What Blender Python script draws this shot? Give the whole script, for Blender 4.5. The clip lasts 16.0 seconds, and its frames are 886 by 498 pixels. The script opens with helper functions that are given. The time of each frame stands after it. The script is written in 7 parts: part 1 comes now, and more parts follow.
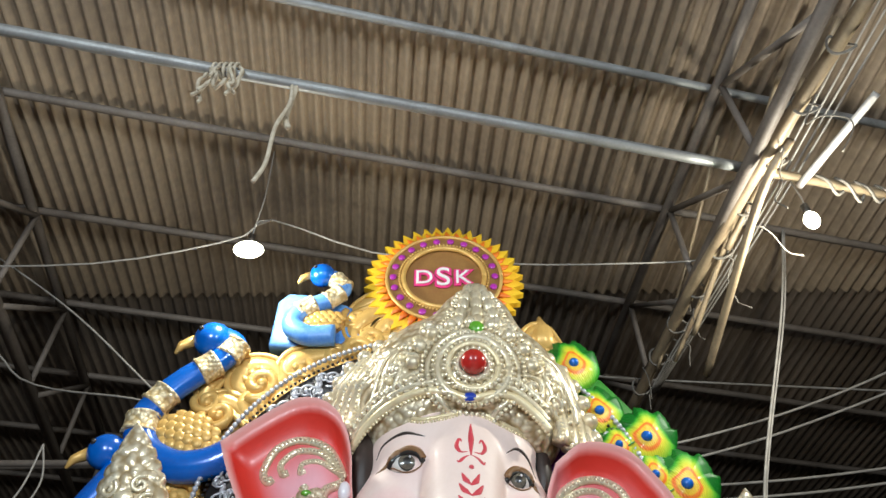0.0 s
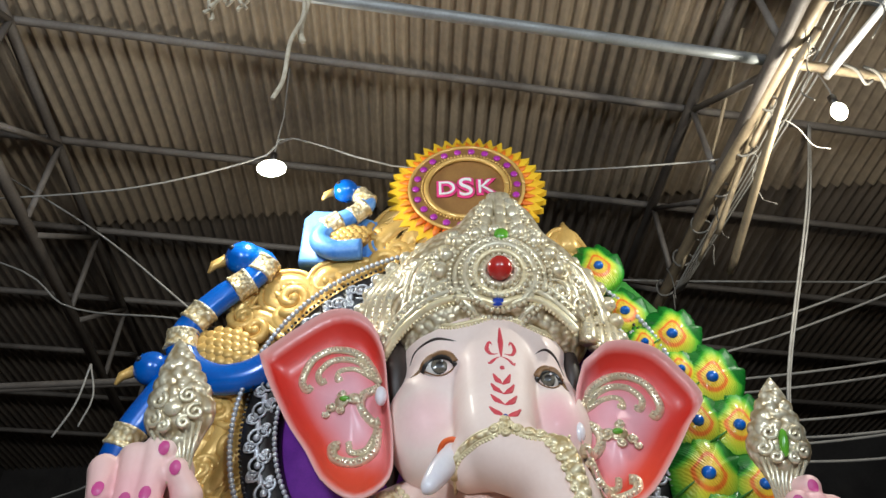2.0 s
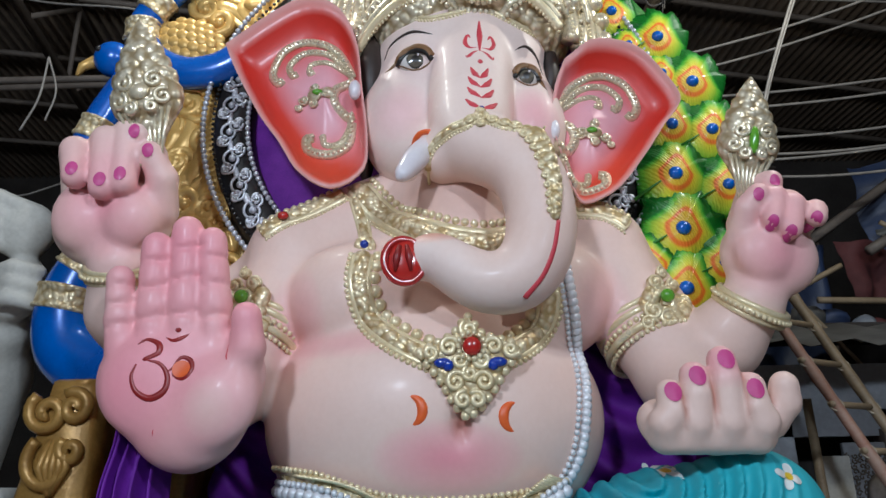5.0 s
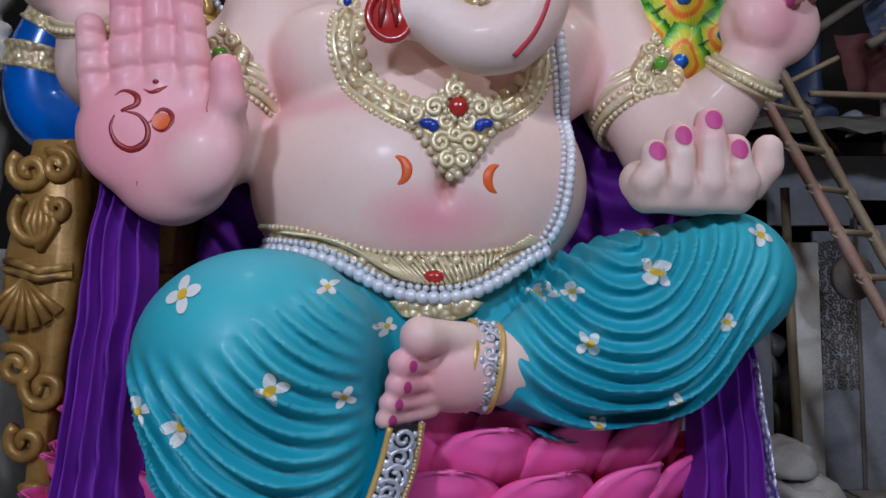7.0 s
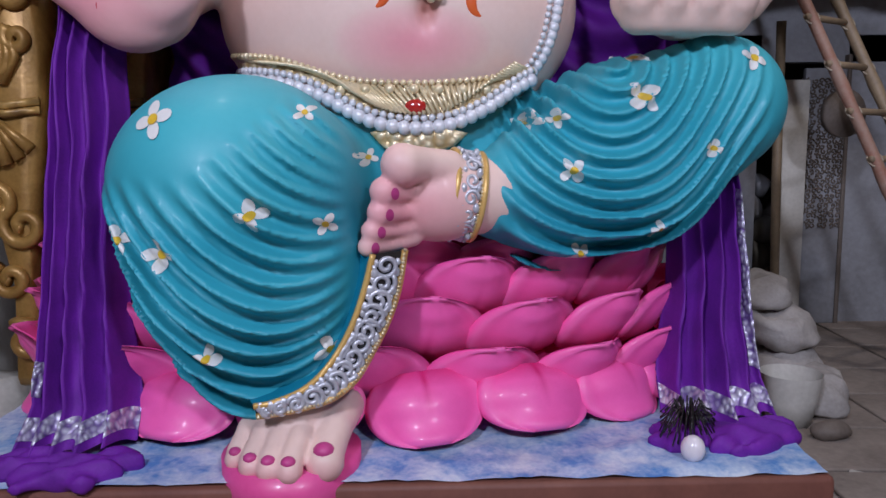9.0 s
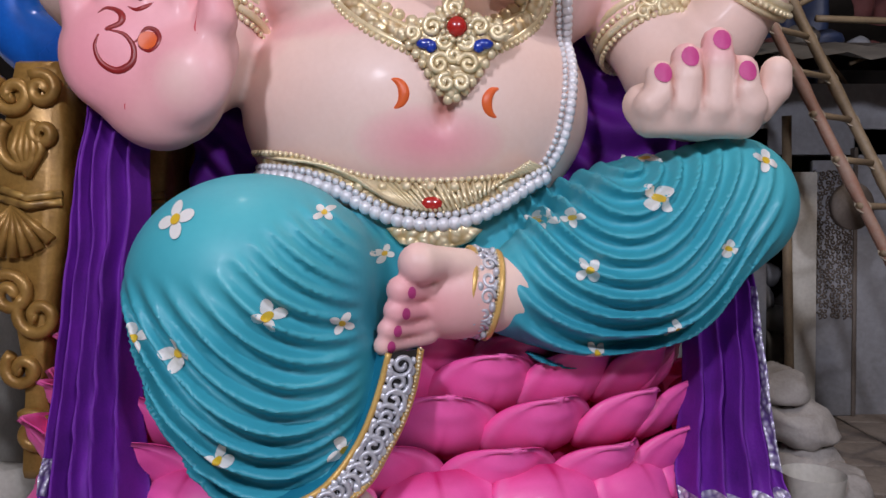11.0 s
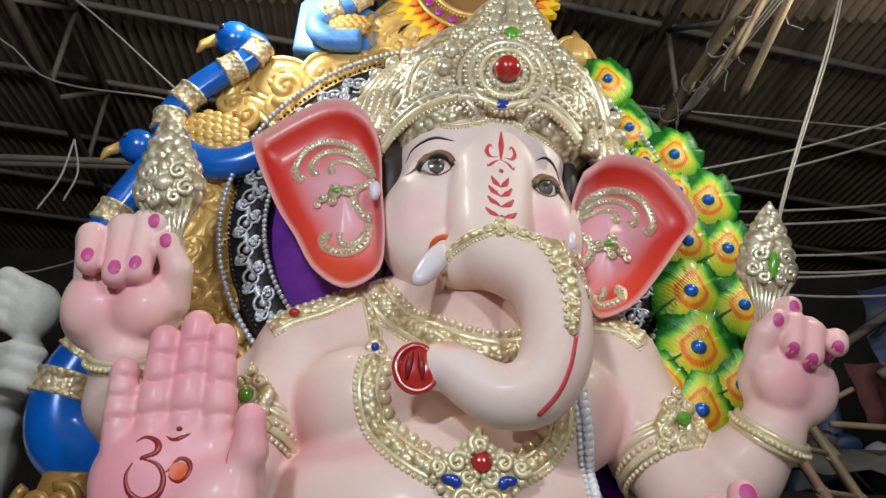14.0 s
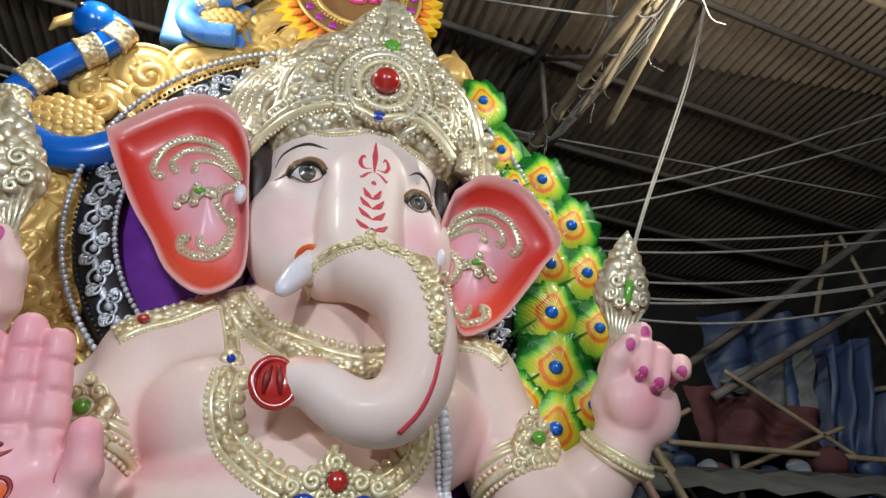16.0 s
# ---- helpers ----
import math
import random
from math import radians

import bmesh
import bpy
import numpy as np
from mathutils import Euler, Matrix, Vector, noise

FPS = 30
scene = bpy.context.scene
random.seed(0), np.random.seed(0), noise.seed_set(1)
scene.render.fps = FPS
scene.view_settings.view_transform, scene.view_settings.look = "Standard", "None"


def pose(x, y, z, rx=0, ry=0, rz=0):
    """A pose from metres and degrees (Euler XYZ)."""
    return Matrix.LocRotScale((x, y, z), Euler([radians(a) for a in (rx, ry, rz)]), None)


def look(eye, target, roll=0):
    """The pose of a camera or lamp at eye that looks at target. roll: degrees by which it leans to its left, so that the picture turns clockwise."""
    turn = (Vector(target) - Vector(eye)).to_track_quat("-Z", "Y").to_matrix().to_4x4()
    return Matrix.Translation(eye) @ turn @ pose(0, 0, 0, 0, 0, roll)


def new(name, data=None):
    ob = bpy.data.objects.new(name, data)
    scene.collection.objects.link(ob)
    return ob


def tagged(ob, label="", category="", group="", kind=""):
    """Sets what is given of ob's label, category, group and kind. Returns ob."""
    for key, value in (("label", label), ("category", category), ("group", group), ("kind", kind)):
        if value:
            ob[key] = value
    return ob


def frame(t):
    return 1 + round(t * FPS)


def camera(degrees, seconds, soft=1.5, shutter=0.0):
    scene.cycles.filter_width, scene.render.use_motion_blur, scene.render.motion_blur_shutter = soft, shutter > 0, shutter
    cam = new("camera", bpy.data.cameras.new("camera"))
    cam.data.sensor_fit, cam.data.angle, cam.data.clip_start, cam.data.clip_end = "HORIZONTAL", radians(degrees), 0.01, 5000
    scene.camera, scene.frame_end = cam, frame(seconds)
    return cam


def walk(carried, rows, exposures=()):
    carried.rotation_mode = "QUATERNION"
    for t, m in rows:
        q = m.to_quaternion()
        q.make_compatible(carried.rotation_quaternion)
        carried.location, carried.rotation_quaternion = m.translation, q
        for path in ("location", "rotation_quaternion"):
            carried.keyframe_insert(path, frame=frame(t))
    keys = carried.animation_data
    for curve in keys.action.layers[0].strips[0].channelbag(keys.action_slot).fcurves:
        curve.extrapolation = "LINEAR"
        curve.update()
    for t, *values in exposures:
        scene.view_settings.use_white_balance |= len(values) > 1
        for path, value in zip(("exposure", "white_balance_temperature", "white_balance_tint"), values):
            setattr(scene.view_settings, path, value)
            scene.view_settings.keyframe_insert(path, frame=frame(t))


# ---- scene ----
cam = camera(62.3, 16.0)
PATH = [
    (0, (0.05, 0.355, 1.854), (0.055, 1.745, 3.293), -0.6),
    (0.5, (0.039, 0.323, 1.845), (-0.046, 1.704, 3.289), -0.6),
    (1, (0.021, 0.314, 1.815), (-0.048, 1.716, 3.239), -1.4),
    (1.5, (0.028, 0.327, 1.818), (-0.039, 1.807, 3.162), -1.3),
    (2, (0.024, 0.347, 1.803), (-0.032, 1.892, 3.072), -1.6),
    (2.5, (0.022, 0.363, 1.787), (-0.029, 1.976, 2.969), -1.4),
    (3, (0.021, 0.387, 1.769), (-0.027, 2.079, 2.834), -1.5),
    (3.5, (0.021, 0.41, 1.754), (-0.021, 2.17, 2.702), -1.5),
    (4, (0.009, 0.433, 1.735), (-0.018, 2.249, 2.572), -1.4),
    (4.2, (0.024, 0.45, 1.728), (-0.005, 2.283, 2.526), -1.3),
    (6.3, (-0.004, 0.56, 1.515), (0.01, 2.532, 1.85), -0.4),
    (6.5, (0.012, 0.562, 1.496), (0.02, 2.542, 1.776), -0.3),
    (7, (0.014, 0.589, 1.457), (0.033, 2.584, 1.598), 0.0),
    (7.5, (0.014, 0.607, 1.422), (0.046, 2.606, 1.447), -0.2),
    (8, (0.048, 0.61, 1.403), (0.069, 2.607, 1.293), -0.5),
    (8.5, (0.041, 0.627, 1.353), (0.08, 2.616, 1.146), -0.7),
    (8.7, (0.039, 0.633, 1.352), (0.084, 2.617, 1.102), -0.6),
    (10.8, (-0.017, 0.647, 1.408), (0.047, 2.642, 1.292), -0.3),
    (11, (-0.003, 0.64, 1.43), (0.033, 2.639, 1.39), 0.0),
    (11.5, (-0.011, 0.625, 1.488), (-0.014, 2.619, 1.638), 0.6),
    (12, (-0.018, 0.606, 1.549), (-0.049, 2.578, 1.88), 0.8),
    (12.5, (-0.013, 0.576, 1.613), (-0.054, 2.511, 2.118), 1.0),
    (13, (-0.032, 0.547, 1.675), (-0.065, 2.44, 2.32), 1.4),
    (13.5, (-0.047, 0.537, 1.716), (-0.071, 2.383, 2.483), 2.1),
    (14, (-0.059, 0.52, 1.752), (-0.076, 2.322, 2.619), 2.3),
    (14.5, (-0.063, 0.511, 1.777), (-0.076, 2.28, 2.709), 2.0),
    (15, (-0.089, 0.516, 1.784), (-0.079, 2.28, 2.726), 2.2),
    (15.5, (-0.081, 0.547, 1.788), (0.084, 2.313, 2.712), 1.4),
    (16, (-0.066, 0.564, 1.787), (0.275, 2.316, 2.689), 0.4),
]
LOOKS = [(0.0, -0.08, 5550, 0), (2.0, -0.28, 5450, 0), (4.2, -0.35, 5300, 2), (6.3, -0.54, 5150, 8), (8.7, -0.25, 5400, 20), (10.8, -0.16, 5750, 20), (11.8, -0.25, 6350, 12), (12.6, -0.42, 6800, 13), (13.6, -0.35, 5750, 4), (16.0, -0.33, 5450, 1)]
walk(cam, [(t, look(eye, target, roll)) for t, eye, target, roll in PATH], LOOKS)

# ---- light ----
world = bpy.data.worlds.new("world")
scene.world = world
world.use_nodes = True
world.node_tree.nodes["Background"].inputs[0].default_value = (0.55, 0.7, 1.0, 1)
world.node_tree.nodes["Background"].inputs[1].default_value = 0.02


def lamp(name, place, watts, colour=(1.0, 0.86, 0.68), size=0.06):
    data = bpy.data.lights.new(name, "POINT")
    data.energy, data.color, data.shadow_soft_size = watts, colour, size
    ob = new(name, data)
    ob.location = place
    return ob


BULB_A, BULB_B = (-1.36, 4.08, 5.72), (2.56, 3.67, 5.54)
WORK_A, WORK_B = (-1.7, -1.5, 4.4), (2.0, -1.9, 4.45)
lamp("bulb_light", (BULB_A[0], BULB_A[1] - 0.02, BULB_A[2] - 0.12), 80)
lamp("bulb_light", (BULB_B[0], BULB_B[1] - 0.02, BULB_B[2] - 0.12), 170)
lamp("work_light", WORK_A, 760, (1.0, 0.98, 0.97), 0.26)
lamp("work_light", WORK_B, 560, (1.0, 0.98, 0.97), 0.26)


# ---- materials ----
def node_mat(name, rough=0.5, metal=0.0, coat=0.0):
    m = bpy.data.materials.new(name)
    m.use_nodes = True
    b = m.node_tree.nodes["Principled BSDF"]
    b.inputs["Roughness"].default_value = rough
    b.inputs["Metallic"].default_value = metal
    b.inputs["Coat Weight"].default_value = coat
    b.inputs["Coat Roughness"].default_value = 0.15
    return m, m.node_tree.nodes, m.node_tree.links, b


def mottled(name, a, b, scale=6.0, rough=0.5, metal=0.0, bump=0.15, fine=60.0, coat=0.0, spread=0.25, attr=""):
    """Paint or plaster: colour a worn towards b at two scales, with fine relief. attr: a painted colour to start from."""
    m, n, l, bs = node_mat(name, rough, metal, coat)
    tc = n.new("ShaderNodeTexCoord")
    big, small = n.new("ShaderNodeTexNoise"), n.new("ShaderNodeTexNoise")
    big.inputs["Scale"].default_value, big.inputs["Detail"].default_value = scale, 6
    small.inputs["Scale"].default_value, small.inputs["Detail"].default_value = fine, 4
    l.new(tc.outputs["Object"], big.inputs["Vector"])
    l.new(tc.outputs["Object"], small.inputs["Vector"])
    add = n.new("ShaderNodeMath")
    add.operation = "MULTIPLY_ADD"
    add.inputs[1].default_value = 0.4
    l.new(small.outputs[0], add.inputs[0])
    l.new(big.outputs[0], add.inputs[2])
    ramp = n.new("ShaderNodeMapRange")
    ramp.inputs[1].default_value, ramp.inputs[2].default_value = 0.7 - spread, 0.7 + spread
    l.new(add.outputs[0], ramp.inputs[0])
    mix = n.new("ShaderNodeMix")
    mix.data_type = "RGBA"
    mix.inputs[6].default_value, mix.inputs[7].default_value = (*a, 1), (*b, 1)
    l.new(ramp.outputs[0], mix.inputs[0])
    if attr:
        at = n.new("ShaderNodeAttribute")
        at.attribute_name = attr
        mul = n.new("ShaderNodeMix")
        mul.data_type, mul.blend_type = "RGBA", "MULTIPLY"
        mul.inputs[0].default_value = 1
        l.new(at.outputs["Color"], mul.inputs[6])
        l.new(mix.outputs[2], mul.inputs[7])
        l.new(mul.outputs[2], bs.inputs["Base Color"])
    else:
        l.new(mix.outputs[2], bs.inputs["Base Color"])
    rr = n.new("ShaderNodeMapRange")
    rr.inputs[3].default_value, rr.inputs[4].default_value = max(0.05, rough - 0.1), min(1, rough + 0.12)
    l.new(big.outputs[0], rr.inputs[0])
    l.new(rr.outputs[0], bs.inputs["Roughness"])
    bp = n.new("ShaderNodeBump")
    bp.inputs["Strength"].default_value, bp.inputs["Distance"].default_value = bump, 0.01
    l.new(add.outputs[0], bp.inputs["Height"])
    l.new(bp.outputs[0], bs.inputs["Normal"])
    return m


def glow(name, colour, strength):
    m = bpy.data.materials.new(name)
    m.use_nodes = True
    b = m.node_tree.nodes["Principled BSDF"]
    b.inputs["Base Color"].default_value = (1, 0.95, 0.85, 1)
    b.inputs["Emission Color"].default_value = (*colour, 1)
    b.inputs["Emission Strength"].default_value = strength
    return m


def relief(name, high, low, metal, rough, scale=28.0, strength=0.6):
    """Embossed, gilded or silvered plaster: chased relief from warped cells, going to the low colour in its grooves."""
    m, n, l, bs = node_mat(name, rough, metal)
    tc, nz = n.new("ShaderNodeTexCoord"), n.new("ShaderNodeTexNoise")
    nz.inputs["Scale"].default_value = 5
    l.new(tc.outputs["Object"], nz.inputs["Vector"])
    mixv = n.new("ShaderNodeMix")
    mixv.data_type, mixv.blend_type = "VECTOR", "MIX"
    mixv.inputs[0].default_value = 0.06
    l.new(tc.outputs["Object"], mixv.inputs[4])
    l.new(nz.outputs["Color"], mixv.inputs[5])
    vo = n.new("ShaderNodeTexVoronoi")
    vo.feature = "SMOOTH_F1"
    vo.inputs["Scale"].default_value = scale
    vo.inputs["Smoothness"].default_value = 0.4
    l.new(mixv.outputs[1], vo.inputs["Vector"])
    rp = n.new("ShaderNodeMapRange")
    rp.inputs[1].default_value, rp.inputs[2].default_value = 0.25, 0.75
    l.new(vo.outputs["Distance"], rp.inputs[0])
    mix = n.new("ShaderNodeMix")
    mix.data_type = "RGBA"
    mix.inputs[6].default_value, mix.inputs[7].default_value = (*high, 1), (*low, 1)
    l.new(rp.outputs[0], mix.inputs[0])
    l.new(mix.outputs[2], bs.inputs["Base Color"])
    bp = n.new("ShaderNodeBump")
    bp.invert = True
    bp.inputs["Strength"].default_value, bp.inputs["Distance"].default_value = strength, 0.02
    l.new(vo.outputs["Distance"], bp.inputs["Height"])
    l.new(bp.outputs[0], bs.inputs["Normal"])
    return m


SKIN = mottled("painted_skin", (1, 1, 1), (0.92, 0.885, 0.865), 3, 0.5, 0, 0.04, 40, 0.05, attr="paint")
CLOTH = mottled("teal_paint", (1, 1, 1), (0.82, 0.90, 0.92), 4, 0.50, 0, 0.06, 40, 0.05, attr="paint")
EAR = mottled("ear_paint", (1, 1, 1), (0.95, 0.92, 0.92), 4, 0.42, 0, 0.03, 40, 0.1, attr="paint")
SILVER = mottled("silver_gilt", (0.86, 0.79, 0.62), (0.62, 0.52, 0.33), 9, 0.27, 0.5, 0.25, 90)
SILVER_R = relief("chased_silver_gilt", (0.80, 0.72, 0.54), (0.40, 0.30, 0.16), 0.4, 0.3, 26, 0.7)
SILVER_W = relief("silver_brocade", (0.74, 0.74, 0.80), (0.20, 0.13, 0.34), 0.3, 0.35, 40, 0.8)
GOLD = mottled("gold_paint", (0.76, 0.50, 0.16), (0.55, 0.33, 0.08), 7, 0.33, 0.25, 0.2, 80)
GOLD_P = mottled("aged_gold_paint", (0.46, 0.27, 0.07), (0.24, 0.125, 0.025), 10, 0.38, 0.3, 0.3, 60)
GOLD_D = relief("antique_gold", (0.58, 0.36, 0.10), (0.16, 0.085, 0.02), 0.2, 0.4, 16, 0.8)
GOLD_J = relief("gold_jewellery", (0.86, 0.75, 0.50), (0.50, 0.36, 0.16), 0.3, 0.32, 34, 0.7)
JEWEL = mottled("pale_gold", (0.88, 0.78, 0.54), (0.68, 0.55, 0.30), 12, 0.3, 0.3, 0.2, 120)
WHITE = mottled("white_silver_paint", (0.82, 0.82, 0.84), (0.68, 0.68, 0.72), 10, 0.35, 0.15, 0.1, 90)
FILI = mottled("dark_silver", (0.68, 0.69, 0.74), (0.45, 0.46, 0.52), 10, 0.35, 0.4, 0.1, 90)
RED = mottled("red_gem", (0.48, 0.02, 0.015), (0.36, 0.015, 0.01), 6, 0.2, 0, 0.02, 60, 0.6)
BLUEG = mottled("blue_gem", (0.01, 0.05, 0.42), (0.008, 0.03, 0.3), 6, 0.2, 0, 0.02, 60, 0.6)
GREENG = mottled("green_gem", (0.16, 0.42, 0.02), (0.1, 0.3, 0.02), 6, 0.2, 0, 0.02, 60, 0.6)
NAIL = mottled("nail_varnish", (0.56, 0.06, 0.26), (0.46, 0.05, 0.2), 9, 0.5, 0, 0.02, 60, 0.05)
TUSK = mottled("tusk_white", (0.82, 0.78, 0.80), (0.72, 0.66, 0.72), 5, 0.3, 0, 0.03, 60, 0.4)
EYEW = mottled("eye_white", (0.75, 0.72, 0.68), (0.68, 0.62, 0.58), 9, 0.15, 0, 0.01, 60, 0.8)
IRIS = mottled("eye_iris", (0.17, 0.15, 0.115), (0.08, 0.065, 0.05), 60, 0.12, 0, 0.01, 90, 0.9)
HAIR = mottled("hair_paint", (0.022, 0.014, 0.011), (0.04, 0.025, 0.02), 9, 0.5, 0, 0.2, 40)
BLACK = mottled("black_paint", (0.012, 0.010, 0.010), (0.02, 0.017, 0.016), 8, 0.35, 0, 0.05, 60, 0.3)
BROWN = mottled("eye_shadow", (0.24, 0.12, 0.045), (0.16, 0.08, 0.03), 8, 0.45, 0, 0.03, 60)
TILAK = mottled("vermilion", (0.58, 0.05, 0.07), (0.5, 0.04, 0.06), 8, 0.5, 0, 0.03, 60)
DARKRED = mottled("dark_red", (0.28, 0.012, 0.012), (0.2, 0.01, 0.01), 8, 0.4, 0, 0.03, 60)
ORANGE = mottled("orange_paint", (0.75, 0.14, 0.02), (0.68, 0.1, 0.02), 8, 0.4, 0, 0.03, 60)
PETALW = mottled("flower_white", (0.78, 0.79, 0.76), (0.7, 0.7, 0.68), 9, 0.4, 0, 0.03, 60)
PETALY = mottled("flower_yellow", (0.75, 0.52, 0.02), (0.65, 0.42, 0.02), 9, 0.4, 0, 0.03, 60)
PINK = mottled("lotus_pink", (0.80, 0.11, 0.36), (0.72, 0.075, 0.28), 5, 0.38, 0, 0.06, 50, 0.2)
PINKD = mottled("lotus_vein", (0.62, 0.02, 0.16), (0.55, 0.02, 0.14), 5, 0.4, 0, 0.05, 50)
PURPLE = mottled("purple_cloth", (0.17, 0.012, 0.36), (0.10, 0.006, 0.23), 7, 0.72, 0, 0.3, 90)
BLUE = mottled("peacock_blue", (0.014, 0.14, 0.60), (0.010, 0.08, 0.42), 4, 0.25, 0.1, 0.05, 50, 0.4)
BLUEL = mottled("sky_blue_paint", (0.20, 0.40, 0.76), (0.03, 0.14, 0.52), 5, 0.4, 0, 0.06, 50)
WATER = mottled("water_paint", (0.62, 0.70, 0.80), (0.10, 0.26, 0.58), 9, 0.45, 0, 0.5, 45, spread=0.2)
TERRA = mottled("brown_base_paint", (0.20, 0.075, 0.05), (0.14, 0.05, 0.034), 5, 0.6, 0, 0.15, 50)
PLASTER = mottled("raw_plaster", (0.62, 0.60, 0.54), (0.45, 0.43, 0.38), 5, 0.8, 0, 0.2, 40)
FLOOR = mottled("concrete_dust", (0.33, 0.28, 0.235), (0.13, 0.105, 0.085), 1.6, 0.85, 0, 0.5, 30, spread=0.3)
WALL = mottled("dirty_wall", (0.36, 0.37, 0.40), (0.17, 0.165, 0.165), 1.2, 0.85, 0, 0.4, 25, spread=0.3)
DARKW = mottled("sooty_boards", (0.05, 0.042, 0.036), (0.025, 0.02, 0.018), 1.5, 0.9, 0, 0.4, 20)
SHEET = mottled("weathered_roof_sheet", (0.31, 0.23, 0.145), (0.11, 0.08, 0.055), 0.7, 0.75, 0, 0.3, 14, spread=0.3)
# darker copy of SHEET: the dim far end of the roof, put into colour
SHEET_SHADED = mottled("shaded_roof_sheet", (0.15, 0.11, 0.075), (0.06, 0.045, 0.033), 0.7, 0.8, 0, 0.3, 14, spread=0.3)
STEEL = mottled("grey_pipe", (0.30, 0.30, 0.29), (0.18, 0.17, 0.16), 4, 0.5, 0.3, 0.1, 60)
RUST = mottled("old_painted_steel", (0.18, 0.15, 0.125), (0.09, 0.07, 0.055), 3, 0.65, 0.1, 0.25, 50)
BAMBOO = mottled("bamboo", (0.33, 0.25, 0.15), (0.18, 0.13, 0.08), 5, 0.5, 0, 0.15, 50)
BAMBOO_R = mottled("paint_stained_bamboo", (0.30, 0.13, 0.08), (0.36, 0.26, 0.2), 7, 0.55, 0, 0.2, 50)
ROPE = mottled("jute_rope", (0.48, 0.42, 0.32), (0.30, 0.25, 0.18), 20, 0.9, 0, 0.4, 150)
WIRE = mottled("dusty_wire", (0.34, 0.31, 0.27), (0.2, 0.18, 0.16), 10, 0.6, 0, 0.1, 80)
TARP = mottled("blue_tarpaulin", (0.035, 0.055, 0.13), (0.02, 0.03, 0.07), 3, 0.5, 0, 0.3, 18)
TARPG = mottled("grey_tarpaulin", (0.16, 0.155, 0.14), (0.08, 0.075, 0.07), 3, 0.6, 0, 0.3, 18)
TARPR = mottled("maroon_cloth", (0.10, 0.025, 0.025), (0.06, 0.015, 0.015), 3, 0.8, 0, 0.3, 18)
TWINE = mottled("grey_twine", (0.20, 0.18, 0.15), (0.12, 0.10, 0.08), 20, 0.9, 0, 0.4, 150)
SACK = mottled("plaster_sack", (0.46, 0.43, 0.40), (0.27, 0.25, 0.23), 4, 0.8, 0, 0.4, 60)
LAMPG = glow("lit_bulb", (1.0, 0.86, 0.62), 40.0)


# ---- mesh tools ----
class Build:
    """Collects vertices, faces, material numbers and painted colours, and links them as one mesh."""

    def __init__(self):
        self.v, self.f, self.m, self.c, self.mats, self.count = [], [], [], [], [], 0

    def add(self, verts, faces, mat, paint=None):
        verts = np.asarray(verts, float)
        if mat not in self.mats:
            self.mats.append(mat)
        i = self.mats.index(mat)
        self.v.append(verts)
        self.c.append(np.ones((len(verts), 3)) if paint is None else np.asarray(paint, float))
        for q in faces:
            self.f.append(tuple(int(a) + self.count for a in q))
            self.m.append(i)
        self.count += len(verts)
        return self

    def mesh(self, name, smooth=True):
        me = bpy.data.meshes.new(name)
        me.from_pydata(np.concatenate(self.v).tolist(), [], self.f)
        for mat in self.mats:
            me.materials.append(mat)
        me.polygons.foreach_set("material_index", self.m)
        if smooth:
            me.polygons.foreach_set("use_smooth", [True] * len(me.polygons))
        a = me.color_attributes.new("paint", "FLOAT_COLOR", "POINT")
        c = np.concatenate(self.c)
        a.data.foreach_set("color", np.concatenate([c, np.ones((len(c), 1))], 1).ravel())
        me.update()
        return me

    def thing(self, name, label="", category="", group="", kind="", parent=None, smooth=True):
        ob = new(name, self.mesh(name, smooth))
        if parent is not None:
            ob.parent = parent
            if label:
                ob["label"] = label
            return ob
        return tagged(ob, label, category, group, kind)


def empty(name, label, category, group="", place=(0, 0, 0)):
    ob = new(name)
    ob.location = place
    return tagged(ob, label, category, group)


def tube(points, radii, segs=8, flat=1.0, caps=True):
    """A swept round bar through the points; flat squeezes it along y."""
    p = np.asarray(points, float)
    n = len(p)
    r = np.full(n, radii, float) if np.isscalar(radii) else np.asarray(radii, float)
    t = np.gradient(p, axis=0)
    t /= np.linalg.norm(t, axis=1)[:, None] + 1e-9
    ref = np.array([0, 1, 0]) if abs(t[0][1]) < 0.9 else np.array([1.0, 0, 0])
    verts = []
    for i in range(n):
        a = np.cross(t[i], ref)
        if np.linalg.norm(a) < 1e-3:
            a = np.cross(t[i], [1, 0, 0])
        a /= np.linalg.norm(a)
        b = np.cross(a, t[i])
        ref = b
        for k in range(segs):
            w = 2 * math.pi * k / segs
            o = r[i] * (math.cos(w) * a + math.sin(w) * b)
            o[1] *= flat
            verts.append(p[i] + o)
    faces = [(i * segs + k, i * segs + (k + 1) % segs, (i + 1) * segs + (k + 1) % segs, (i + 1) * segs + k) for i in range(n - 1) for k in range(segs)]
    if caps:
        faces += [tuple(range(segs))[::-1], tuple(range((n - 1) * segs, n * segs))]
    return verts, faces


def smooth_line(points, n=40):
    """Catmull-Rom through the points."""
    p = np.asarray(points, float)
    p = np.concatenate([[2 * p[0] - p[1]], p, [2 * p[-1] - p[-2]]])
    out = []
    for u in np.linspace(0, len(p) - 3 - 1e-6, n):
        i = int(u)
        f = u - i
        a, b, c, d = p[i:i + 4]
        out.append(0.5 * (2 * b + (c - a) * f + (2 * a - 5 * b + 4 * c - d) * f * f + (3 * b - a - 3 * c + d) * f ** 3))
    return np.array(out)


